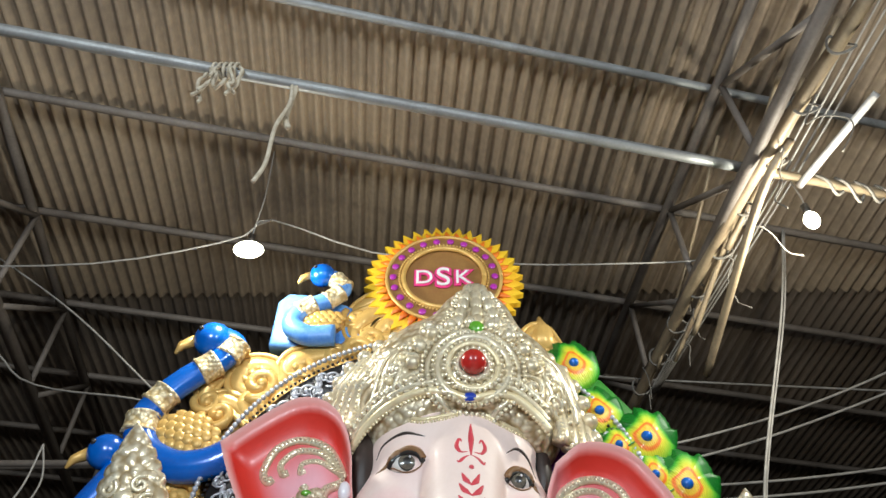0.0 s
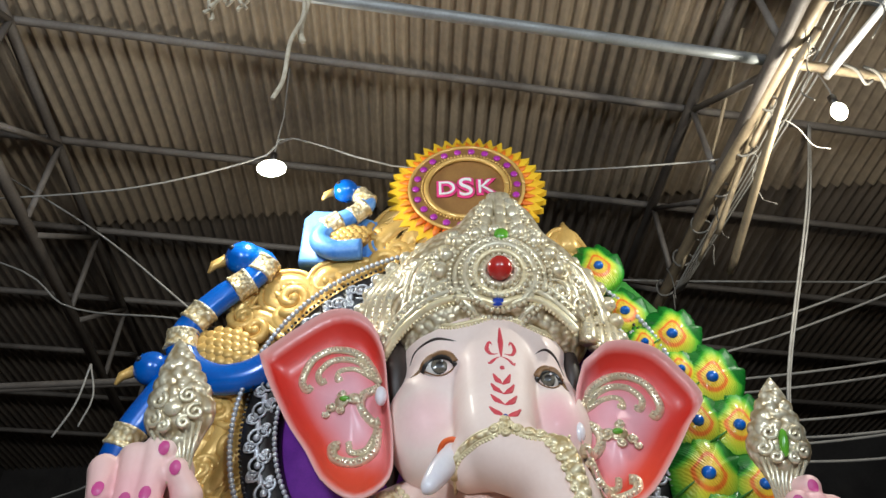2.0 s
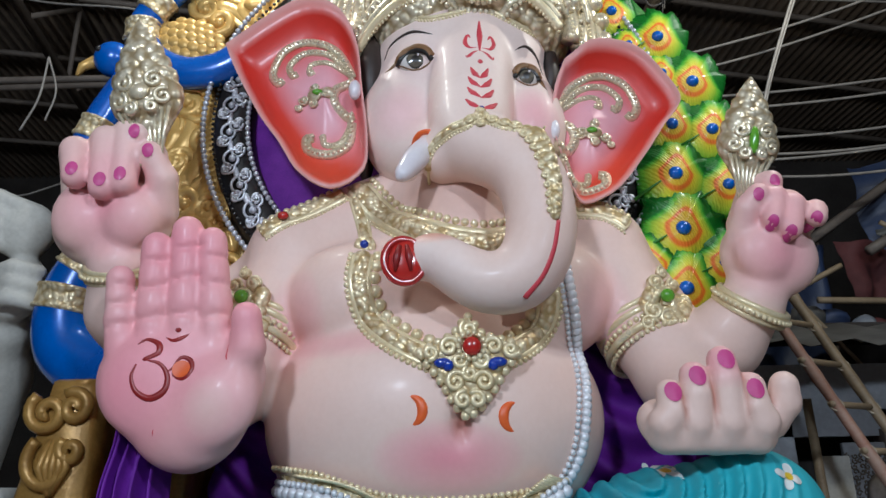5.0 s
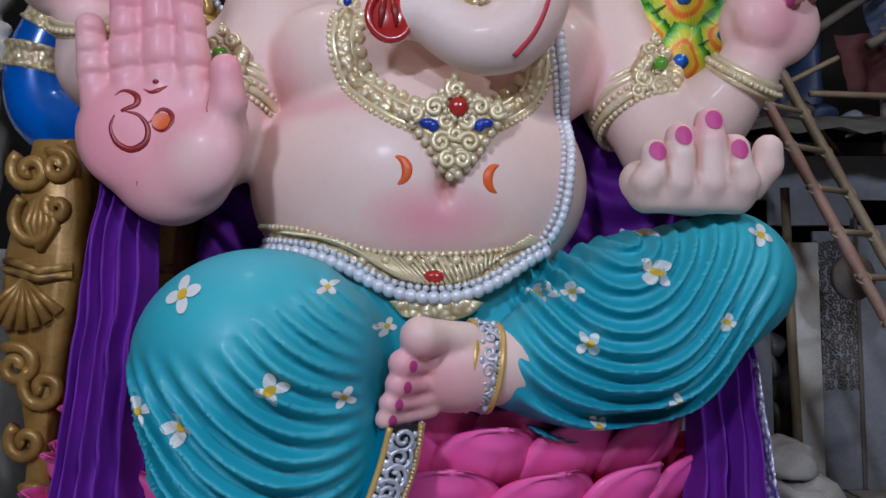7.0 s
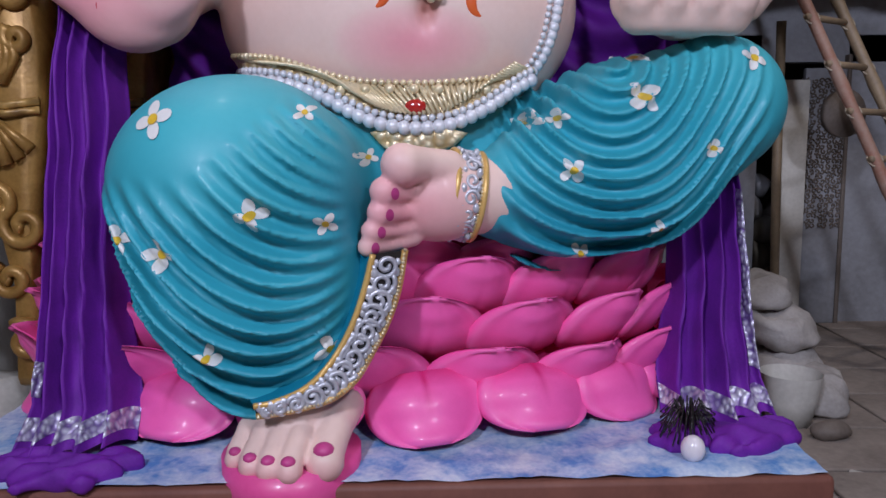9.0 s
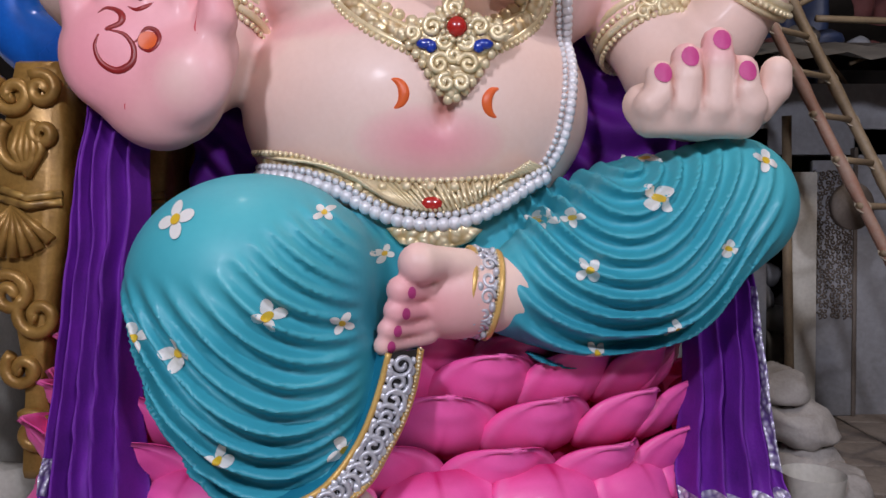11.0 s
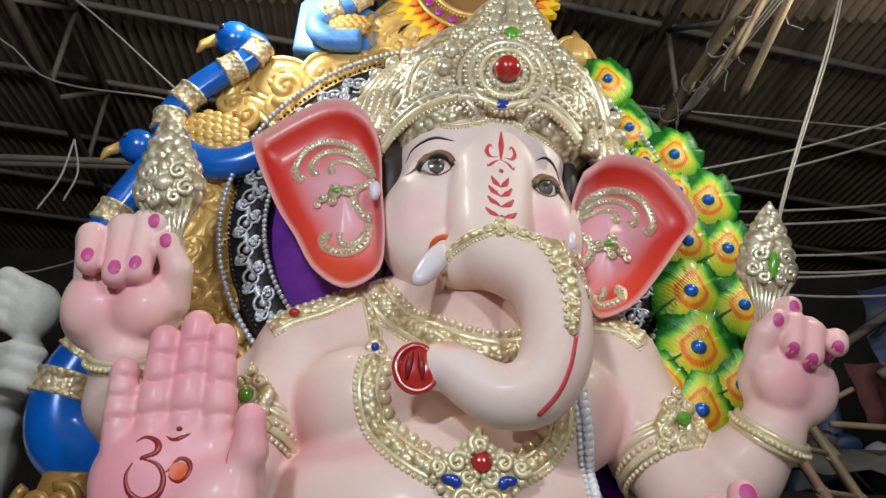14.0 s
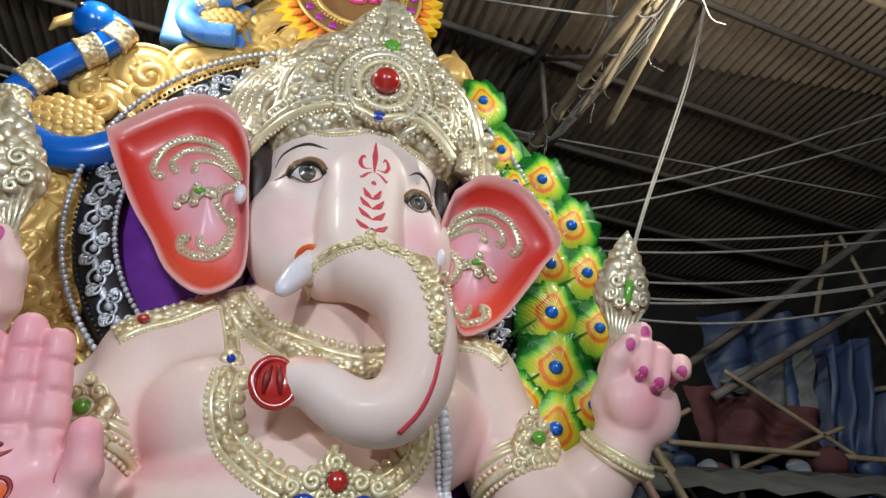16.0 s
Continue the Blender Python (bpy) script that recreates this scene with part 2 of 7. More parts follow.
def ball(c, r, rings=6, segs=8):
    """A low ball or egg; r is a number or three radii."""
    r = np.array([r, r, r] if np.isscalar(r) else r, float)
    v, f = [(0, 0, 1)], []
    for i in range(1, rings):
        a = math.pi * i / rings
        v += [(math.sin(a) * math.cos(2 * math.pi * k / segs), math.sin(a) * math.sin(2 * math.pi * k / segs), math.cos(a)) for k in range(segs)]
    v.append((0, 0, -1))
    last = len(v) - 1
    for k in range(segs):
        f.append((0, 1 + k, 1 + (k + 1) % segs))
        f.append((last, last - segs + (k + 1) % segs, last - segs + k))
        for i in range(rings - 2):
            a = 1 + i * segs
            f.append((a + k, a + segs + k, a + segs + (k + 1) % segs, a + (k + 1) % segs))
    return np.array(v) * r + np.array(c, float), f


def box(x0, x1, y0, y1, z0, z1):
    v = [(x, y, z) for x in (x0, x1) for y in (y0, y1) for z in (z0, z1)]
    return v, [(0, 1, 3, 2), (4, 6, 7, 5), (0, 4, 5, 1), (2, 3, 7, 6), (0, 2, 6, 4), (1, 5, 7, 3)]


def soft_box(x0, x1, y0, y1, z0, z1, r=0.01):
    """A box with chamfered edges."""
    bm = bmesh.new()
    v, f = box(x0, x1, y0, y1, z0, z1)
    vs = [bm.verts.new(q) for q in v]
    for q in f:
        bm.faces.new([vs[i] for i in q])
    bmesh.ops.bevel(bm, geom=bm.edges[:], offset=r, segments=2, affect="EDGES", profile=0.5)
    bm.verts.index_update()
    out = [tuple(q.co) for q in bm.verts], [tuple(a.index for a in q.verts) for q in bm.faces]
    bm.free()
    return out


def slab(outline, y0, y1, bevel=0.02):
    """A board with the given outline in x and z, from y0 (front) to y1, its front edge rounded."""
    p = np.asarray(outline, float)
    c = p.mean(0)
    d = c - p
    d /= np.linalg.norm(d, axis=1)[:, None] + 1e-9
    n = len(p)
    rings = [(p + d * bevel, y0), (p + d * bevel * 0.3, y0 + bevel * 0.3), (p, y0 + bevel), (p, y1)]
    v = [(q[0], y, q[1]) for ring, y in rings for q in ring]
    f = [(i * n + k, i * n + (k + 1) % n, (i + 1) * n + (k + 1) % n, (i + 1) * n + k) for i in range(3) for k in range(n)]
    f += [tuple(range(n))[::-1], tuple(range(3 * n, 4 * n))]
    return v, f


def spiral(cx, cz, r, turns, start, hand=1, n=26, tight=0.15):
    """A volute in the x-z plane, from its outer end to its eye."""
    u = np.linspace(0, 1, n)
    a = start + hand * 2 * math.pi * turns * u
    q = r * (1 - (1 - tight) * u)
    return np.stack([cx + q * np.cos(a), cz + q * np.sin(a)], 1)


# ---- solid modelling by distance fields ----
def smooth_min(a, b, k):
    h = np.clip(0.5 + 0.5 * (b - a) / k, 0, 1)
    return b * (1 - h) + a * h - k * h * (1 - h)


class Clay:
    """Lumps of clay that run into one another: eggs and tapered bars."""

    def __init__(self, low, high, step):
        self.low, self.step = np.array(low, float), step
        n = np.ceil((np.array(high) - self.low) / step).astype(int) + 1
        self.axes = [self.low[i] + step * np.arange(n[i]) for i in range(3)]
        self.d = np.full(n, 0.4, np.float32)

    def put(self, low, high, k, field):
        s = tuple(slice(max(0, int((low[i] - 2 * k - 0.1 - self.low[i]) / self.step)), max(1, int((high[i] + 2 * k + 0.1 - self.low[i]) / self.step) + 2)) for i in range(3))
        x, y, z = np.meshgrid(*[self.axes[i][s[i]] for i in range(3)], indexing="ij", sparse=True)
        if min(x.size, y.size, z.size):
            self.d[s] = smooth_min(self.d[s], field(x, y, z), k)
        return self

    def egg(self, c, r, k=0.06, turn=(0, 0, 0)):
        m = np.array(Euler([radians(a) for a in turn]).to_matrix()).T
        r, big = np.array(r, float), max(r)

        def field(x, y, z):
            p = [x - c[0], y - c[1], z - c[2]]
            q = [m[i][0] * p[0] + m[i][1] * p[1] + m[i][2] * p[2] for i in range(3)]
            a = np.sqrt(sum((q[i] / r[i]) ** 2 for i in range(3)))
            b = np.sqrt(sum((q[i] / r[i] ** 2) ** 2 for i in range(3))) + 1e-6
            return a * (a - 1) / b
        return self.put([c[i] - big for i in range(3)], [c[i] + big for i in range(3)], k, field)

    def bar(self, a, b, ra, rb, k=0.05):
        a, b = np.array(a, float), np.array(b, float)
        d = b - a
        l2 = d @ d

        def field(x, y, z):
            t = np.clip(((x - a[0]) * d[0] + (y - a[1]) * d[1] + (z - a[2]) * d[2]) / l2, 0, 1)
            return np.sqrt((x - a[0] - t * d[0]) ** 2 + (y - a[1] - t * d[1]) ** 2 + (z - a[2] - t * d[2]) ** 2) - (ra + (rb - ra) * t)
        rr = max(ra, rb)
        return self.put(np.minimum(a, b) - rr, np.maximum(a, b) + rr, k, field)

    def limb(self, points, k=0.05, n=0):
        """A chain of tapered bars through rows of x, y, z, radius."""
        p = np.asarray(points, float)
        if n:
            p = smooth_line(p, n)
        for q, s in zip(p[:-1], p[1:]):
            self.bar(q[:3], s[:3], q[3], s[3], k)
        return self

    def shape(self, change):
        x, y, z = np.meshgrid(*self.axes, indexing="ij", sparse=True)
        self.d = self.d + change(x, y, z).astype(np.float32)
        return self

    def skin(self):
        """The surface as vertices and quads (surface nets)."""
        d = self.d
        s = d < 0
        n = np.array(d.shape)
        corner = [(i, j, k) for i in (0, 1) for j in (0, 1) for k in (0, 1)]
        part = lambda a, o: a[o[0]:n[0] - 1 + o[0], o[1]:n[1] - 1 + o[1], o[2]:n[2] - 1 + o[2]]
        cnt = sum(part(s, o).astype(np.int8) for o in corner)
        cells = np.argwhere((cnt > 0) & (cnt < 8))
        num = np.full(n - 1, -1, np.int64)
        num[tuple(cells.T)] = np.arange(len(cells))
        acc, w = np.zeros((len(cells), 3)), np.zeros(len(cells))
        for o in corner:
            for ax in range(3):
                if o[ax]:
                    continue
                q = list(o)
                q[ax] = 1
                a = d[tuple((cells + o).T)]
                b = d[tuple((cells + q).T)]
                hit = (a < 0) != (b < 0)
                t = np.where(hit, a / np.where(hit, a - b, 1), 0)
                pos = np.tile(np.array(o, float), (len(cells), 1))
                pos[:, ax] = t
                acc[hit] += pos[hit]
                w += hit
        verts = self.low + self.step * (cells + acc / w[:, None])
        faces = []
        for ax in range(3):
            u, v = (ax + 1) % 3, (ax + 2) % 3
            sl = [slice(1, -1)] * 3
            sl[ax] = slice(0, n[ax] - 1)
            sh = [slice(1, -1)] * 3
            sh[ax] = slice(1, n[ax])
            a, b = s[tuple(sl)], s[tuple(sh)]
            e = np.argwhere(a != b)
            inside = a[tuple(e.T)]
            base = e.copy()
            base[:, u] += 1
            base[:, v] += 1
            ids = []
            for du, dv in ((-1, -1), (0, -1), (0, 0), (-1, 0)):
                q = base.copy()
                q[:, u] += du
                q[:, v] += dv
                ids.append(num[tuple(q.T)])
            f = np.stack(ids, 1)
            f[~inside] = f[~inside][:, ::-1]
            faces.append(f[(f >= 0).all(1)])
        return verts, np.concatenate(faces)


def spray(verts, base, spots):
    """Airbrushed paint and painted-in shading: a base colour and soft spots of (centre, radius, colour, strength)."""
    c = np.tile(np.array(base, float), (len(verts), 1))
    for p, r, col, s in spots:
        d = np.linalg.norm((verts - np.array(p)) / np.array(r), axis=1)
        w = s * np.clip(1 - d, 0, 1) ** 0.7
        c = c * (1 - w[:, None]) + np.array(col) * w[:, None]
    return c


from mathutils.bvhtree import BVHTree


class Surface:
    """To lay ornaments on: where a line along y, at x and z, meets a surface."""

    def __init__(self, verts, faces):
        self.tree = BVHTree.FromPolygons([tuple(v) for v in verts], [tuple(int(i) for i in f) for f in faces])

    def y(self, x, z, default=4.0):
        hit = self.tree.ray_cast(Vector((x, 0, z)), Vector((0, 1, 0)))
        return hit[0].y if hit[0] is not None else default

    def line(self, xz, lift=0.0, default=4.0):
        return np.array([(x, self.y(x, z, default) - lift, z) for x, z in xz])

    def normal(self, x, z):
        hit = self.tree.ray_cast(Vector((x, 0, z)), Vector((0, 1, 0)))
        n = hit[1] if hit[0] is not None else Vector((0, -1, 0))
        return n if n.y < 0 else -n


def patch(surface, cx, cz, shape, lift=0.004, mat_rings=1):
    """A flat painted patch in the outline shape (x, z pairs about its middle), lying on a surface."""
    pts = np.array([(cx + x, cz + z) for x, z in shape])
    n = len(pts)
    mid = pts.mean(0)
    v = [(mid[0], surface.y(*mid) - lift, mid[1])]
    for s in (0.5, 1.0):
        v += [(q[0], surface.y(*q) - lift, q[1]) for q in mid + (pts - mid) * s]
    f = [(0, 1 + k, 1 + (k + 1) % n) for k in range(n)] + [(1 + k, 1 + n + k, 1 + n + (k + 1) % n, 1 + (k + 1) % n) for k in range(n)]
    return v, f


def oval(rx, rz, n=16, turn=0.0):
    a = np.linspace(0, 2 * math.pi, n, endpoint=False)
    c, s = math.cos(turn), math.sin(turn)
    return np.stack([rx * np.cos(a) * c - rz * np.sin(a) * s, rx * np.cos(a) * s + rz * np.sin(a) * c], 1)



# ---- the large structure ----
def room():
    b = Build()
    n = 60
    xs, ys = np.linspace(-9, 9, n), np.linspace(-7, 13, n)
    v = [(x, y, 0.012 * noise.noise((x * 1.7, y * 1.7, 0)) - 0.008) for x in xs for y in ys]
    b.add(v, [(i * n + j, (i + 1) * n + j, (i + 1) * n + j + 1, i * n + j + 1) for i in range(n - 1) for j in range(n - 1)], FLOOR)
    b.thing("floor", "dusty grey concrete workshop floor", "floor", kind="structure")
    for name, q in (("wall_west", (-8.2, -8.0, -6, 12, 0, 8)), ("wall_east", (8.0, 8.2, -6, 12, 0, 8)), ("wall_south", (-8, 8, -6.2, -6.0, 0, 8)), ("wall_north", (-8, 8, 12.0, 12.2, 0, 8))):
        Build().add(*box(*q), DARKW).thing(name, "dark sooty boarded workshop wall", "wall", kind="structure", smooth=False)


def roof():
    """Corrugated sheets that run away from the camera, 0.15 m between crests."""
    b = Build()
    pitch, turn = 0.12, 0.09
    for j in range(8):
        y0, y1 = -6.2 + 2.4 * j, -6.2 + 2.4 * j + 2.55
        per, n = 6, int(18 / pitch * 6) + 1
        x = np.linspace(-9, 9, n)
        z = 0.036 * np.cos(2 * math.pi * x / pitch) + (0.012 * (j % 2))
        v = []
        for y, dz in ((y0, 0.02), (y1, 0.0)):
            for xi, zi in zip(x, z):
                v.append((xi - turn * (y - 3), y, 6.99 - 0.0 * y + zi + dz))
        # far rows get the darker copy in place of real shade
        b.add(v, [(i, i + 1, n + i + 1, n + i) for i in range(n - 1)], SHEET if j < 5 else SHEET_SHADED)
    b.thing("ceiling", "brown weathered corrugated roof sheets in lapped rows", "roof", kind="structure")
    for k in range(-4, 8):
        y = 2.97 + 1.29 * k
        b = Build()
        pts = [(x, y + 0.235 * x, 6.9) for x in np.linspace(-8, 8, 25)]
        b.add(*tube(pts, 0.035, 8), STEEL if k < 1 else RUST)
        b.thing("purlin", "grey steel pipe purlin under the roof sheets", "purlin", "roof purlins", "structure")


def truss(x_at, tag):
    """A roof truss of old steel bars: top and bottom chord, uprights and diagonals."""
    t = empty("roof_truss", tag, "truss", "roof trusses")
    def bar(name, a, c, r, mat=RUST):
        Build().add(*tube([a, c], r, 6), mat).thing(name, parent=t)
    bar("top_chord", (x_at(-4), -4, 6.82), (x_at(11), 11, 6.82), 0.045)
    bar("bottom_chord", (x_at(-4), -4, 5.92), (x_at(11), 11, 5.92), 0.05)
    for y in np.arange(-3.2, 11, 1.28):
        bar("upright", (x_at(y), y + 0.2, 6.8), (x_at(y), y + 0.2, 5.93), 0.028)
        bar("diagonal", (x_at(y), y + 0.2, 6.8), (x_at(y - 1), y - 0.85, 5.93), 0.028)
    return t


room()
roof()
truss(lambda y: -2.85 - 0.16 * y, "old grey steel roof truss with diagonal bars")
truss(lambda y: 2.55 - 0.1 * y, "old steel roof truss lashed with rope and wires")


# ---- the statue: one mesh ----
FLESH, BLUSH = (0.82, 0.61, 0.535), (0.84, 0.26, 0.36)
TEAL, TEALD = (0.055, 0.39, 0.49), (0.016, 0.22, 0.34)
statue = Build()

# trunk of the body, four arms and hands
body = Clay((-2.05, 2.95, 1.5), (2.05, 4.75, 3.6), 0.017)
body.egg((-0.07, 4.16, 2.02), (0.82, 0.46, 0.62), 0.1)
body.egg((0.0, 4.3, 2.72), (0.80, 0.36, 0.42), 0.12)
body.egg((-0.46, 4.1, 2.60), (0.34, 0.27, 0.30), 0.05)
body.egg((0.52, 4.12, 2.60), (0.32, 0.26, 0.30), 0.05)
body.bar((0.1, 4.2, 2.9), (0.13, 4.25, 3.4), 0.34, 0.30, 0.1)
for s in (-1, 1):
    body.bar((0.08 + s * 0.25, 4.42, 3.22), (s * 0.82, 4.32, 2.92), 0.27, 0.26, 0.1)
# lowered right arm with the blessing palm
body.limb([(-0.80, 4.28, 2.86, 0.25), (-0.93, 4.2, 2.55, 0.22), (-1.04, 4.05, 2.2, 0.2), (-1.08, 3.8, 2.0, 0.17), (-1.09, 3.68, 1.95, 0.17)], 0.06)
body.egg((-1.13, 3.62, 2.16), (0.36, 0.115, 0.28), 0.05)
body.egg((-1.08, 3.62, 1.98), (0.24, 0.12, 0.2), 0.06)
body.egg((-0.95, 3.55, 2.05), (0.17, 0.09, 0.19), 0.04, (0, 25, 0))
body.egg((-1.29, 3.57, 2.13), (0.14, 0.065, 0.18), 0.07)
for x0, x1, z1, r in ((-1.395, -1.42, 2.59, 0.066), (-1.26, -1.275, 2.735, 0.073), (-1.118, -1.145, 2.805, 0.076), (-0.985, -1.03, 2.755, 0.070)):
    body.limb([(x0, 3.6, 2.28, r), (x0 * 0.6 + x1 * 0.4, 3.59, 2.28 + 0.4 * (z1 - 2.28), r * 1.04), (x1, 3.57, z1, r * 0.9)], 0.014)
body.limb([(-0.90, 3.58, 2.14, 0.085), (-0.835, 3.55, 2.27, 0.070), (-0.845, 3.53, 2.40, 0.064)], 0.03)
# raised right arm
body.limb([(-0.95, 4.4, 2.8, 0.22), (-1.5, 4.3, 2.35, 0.19), (-1.58, 4.0, 2.55, 0.17), (-1.56, 3.86, 2.74, 0.15)], 0.06)
body.egg((-1.63, 3.86, 2.96), (0.29, 0.16, 0.23), 0.05)
body.egg((-1.48, 3.75, 2.95), (0.14, 0.10, 0.16), 0.03, (0, 20, 0))
body.egg((-1.75, 3.77, 2.97), (0.13, 0.09, 0.17), 0.03)
for finger in ([(-1.84, 3.92, 3.08, 0.082), (-1.83, 3.80, 3.31, 0.078), (-1.77, 3.68, 3.27, 0.070), (-1.73, 3.64, 3.12, 0.064)], [(-1.71, 3.92, 3.10, 0.082), (-1.69, 3.80, 3.37, 0.078), (-1.625, 3.68, 3.32, 0.072), (-1.595, 3.64, 3.06, 0.065)], [(-1.60, 3.92, 3.12, 0.08), (-1.57, 3.80, 3.42, 0.076), (-1.52, 3.68, 3.36, 0.070), (-1.50, 3.64, 3.08, 0.064)], [(-1.47, 3.92, 3.12, 0.08), (-1.46, 3.82, 3.30, 0.075), (-1.455, 3.70, 3.38, 0.068), (-1.46, 3.66, 3.34, 0.060)]):
    body.limb(finger, 0.014)
body.limb([(-1.38, 3.80, 3.0, 0.09), (-1.35, 3.72, 3.13, 0.07), (-1.395, 3.66, 3.24, 0.058)], 0.02)
# raised left arm
body.limb([(0.95, 4.4, 2.8, 0.22), (1.2, 4.25, 2.32, 0.2), (1.34, 4.05, 2.36, 0.18), (1.46, 3.93, 2.52, 0.15)], 0.06)
body.egg((1.56, 3.90, 2.74), (0.23, 0.14, 0.21), 0.05, (0, 12, 0))
body.egg((1.49, 3.80, 2.74), (0.13, 0.08, 0.15), 0.03)
for finger in ([(1.42, 3.85, 2.80, 0.08), (1.43, 3.76, 2.93, 0.062), (1.478, 3.72, 2.99, 0.054)], [(1.47, 3.95, 2.92, 0.07), (1.51, 3.84, 3.08, 0.064), (1.565, 3.76, 3.07, 0.056)], [(1.54, 3.95, 2.95, 0.068), (1.585, 3.84, 3.03, 0.066), (1.56, 3.74, 2.98, 0.058), (1.525, 3.71, 2.86, 0.053)], [(1.63, 3.95, 2.92, 0.068), (1.67, 3.84, 2.99, 0.064), (1.64, 3.74, 2.94, 0.058), (1.60, 3.71, 2.81, 0.052)], [(1.71, 3.95, 2.85, 0.064), (1.765, 3.84, 2.93, 0.06), (1.745, 3.75, 2.91, 0.054), (1.73, 3.72, 2.87, 0.05)]):
    body.limb(finger, 0.012)
# lowered left arm, hand resting on the knee
body.limb([(0.82, 4.28, 2.86, 0.25), (0.98, 4.2, 2.5, 0.22), (1.12, 4.05, 2.18, 0.2), (1.10, 3.75, 2.0, 0.16), (1.07, 3.55, 1.95, 0.15)], 0.06)
body.bar((0.84, 3.52, 1.94), (1.21, 3.52, 1.94), 0.085, 0.085, 0.03)
body.bar((0.84, 3.485, 1.90), (1.21, 3.485, 1.90), 0.07, 0.072, 0.03)
for x0, x1, z1, r in ((0.835, 0.868, 2.035, 0.058), (0.955, 0.968, 2.10, 0.060), (1.082, 1.086, 2.158, 0.062), (1.205, 1.182, 2.05, 0.066)):
    body.limb([(x0, 3.47, 1.885, r * 1.10), (x0, 3.415, 1.92, r * 1.10), (x1, 3.405, z1 - 0.08, r * 1.0), (x1, 3.42, z1, r * 0.94)], 0.006)
body.bar((0.85, 3.455, 1.862), (1.20, 3.455, 1.862), 0.060, 0.062, 0.035)
body.limb([(1.28, 3.52, 1.93, 0.075), (1.335, 3.48, 2.0, 0.064), (1.335, 3.46, 2.06, 0.058)], 0.015)
# joints of the fingers
for x0, x1, z1 in ((-1.395, -1.42, 2.65), (-1.26, -1.275, 2.80), (-1.118, -1.145, 2.88), (-0.985, -1.03, 2.82)):
    for u in (0.18, 0.46, 0.70):
        zc = 2.32 + u * (z1 - 2.32)
        body.shape(lambda x, y, z: 0.020 * np.exp(-((z - zc - 0.15 * (x - x0)) / 0.011) ** 2 - ((x - x0) / 0.062) ** 4 - ((y - 3.52) / 0.07) ** 2))
# navel fold
body.shape(lambda x, y, z: 0.05 * np.exp(-((x - 0.05) / 0.05) ** 2 - ((z - 1.95) / 0.08) ** 2 - ((y - 3.7) / 0.15) ** 2))
V, F = body.skin()
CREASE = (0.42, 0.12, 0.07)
# blush is airbrush; dark navel and brown throat are shade put into the colour
paint = spray(V, FLESH, [
    ((-1.12, 3.5, 2.2), (0.6, 0.28, 0.8), BLUSH, 0.72), ((-1.35, 3.5, 2.1), (0.25, 0.3, 0.4), BLUSH, 0.6), ((-1.15, 3.5, 2.75), (0.55, 0.25, 0.35), BLUSH, 0.7),
    ((-0.82, 3.5, 2.4), (0.15, 0.2, 0.2), BLUSH, 0.6), ((-0.96, 3.47, 2.02), (0.11, 0.1, 0.13), FLESH, 0.6), ((-1.6, 3.68, 2.98), (0.34, 0.25, 0.26), BLUSH, 0.7),
    ((-1.6, 3.66, 3.2), (0.4, 0.2, 0.2), BLUSH, 0.4), ((-1.5, 3.65, 2.75), (0.3, 0.3, 0.15), BLUSH, 0.3), ((1.55, 3.72, 2.7), (0.28, 0.25, 0.25), BLUSH, 0.65),
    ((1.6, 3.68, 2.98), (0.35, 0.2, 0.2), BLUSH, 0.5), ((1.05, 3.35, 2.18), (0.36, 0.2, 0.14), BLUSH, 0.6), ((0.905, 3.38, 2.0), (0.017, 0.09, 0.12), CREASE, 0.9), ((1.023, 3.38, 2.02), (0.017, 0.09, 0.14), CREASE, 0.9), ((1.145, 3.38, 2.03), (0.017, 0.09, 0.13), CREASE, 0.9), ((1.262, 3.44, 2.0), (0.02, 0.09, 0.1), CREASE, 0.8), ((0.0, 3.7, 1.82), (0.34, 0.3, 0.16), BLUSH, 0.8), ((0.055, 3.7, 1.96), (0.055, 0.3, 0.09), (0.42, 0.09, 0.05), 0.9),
    ((-0.72, 4.0, 2.45), (0.16, 0.4, 0.3), BLUSH, 0.45), ((-0.4, 3.9, 2.34), (0.4, 0.3, 0.08), BLUSH, 0.4), ((0.75, 4.0, 2.5), (0.16, 0.4, 0.3), BLUSH, 0.4),
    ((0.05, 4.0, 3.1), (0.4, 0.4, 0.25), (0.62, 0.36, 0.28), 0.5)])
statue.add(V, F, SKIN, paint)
skin = Surface(V, F)

# head and curled trunk
head = Clay((-0.75, 3.1, 2.3), (0.95, 4.85, 4.9), 0.016)
head.egg((0.13, 4.36, 3.95), (0.49, 0.42, 0.62), 0.1)
head.egg((0.11, 4.26, 4.10), (0.49, 0.32, 0.34), 0.1)
head.egg((-0.20, 4.23, 3.67), (0.275, 0.25, 0.34), 0.10)
head.egg((0.455, 4.23, 3.61), (0.235, 0.25, 0.33), 0.10)
head.egg((0.06, 4.2, 3.42), (0.40, 0.29, 0.21), 0.1)
head.limb([(0.172, 4.16, 4.12, 0.23), (0.160, 4.07, 3.88, 0.222), (0.150, 3.98, 3.605, 0.212), (0.148, 3.84, 3.36, 0.185), (0.26, 3.74, 3.235, 0.158), (0.388, 3.68, 3.105, 0.155), (0.437, 3.64, 2.911, 0.150), (0.419, 3.62, 2.715, 0.146), (0.333, 3.62, 2.583, 0.138), (0.197, 3.63, 2.553, 0.123), (0.077, 3.66, 2.615, 0.114), (-0.036, 3.70, 2.70, 0.100), (-0.123, 3.72, 2.70, 0.085)], 0.035, 40)
head.egg((0.02, 3.90, 3.30), (0.15, 0.15, 0.14), 0.05)
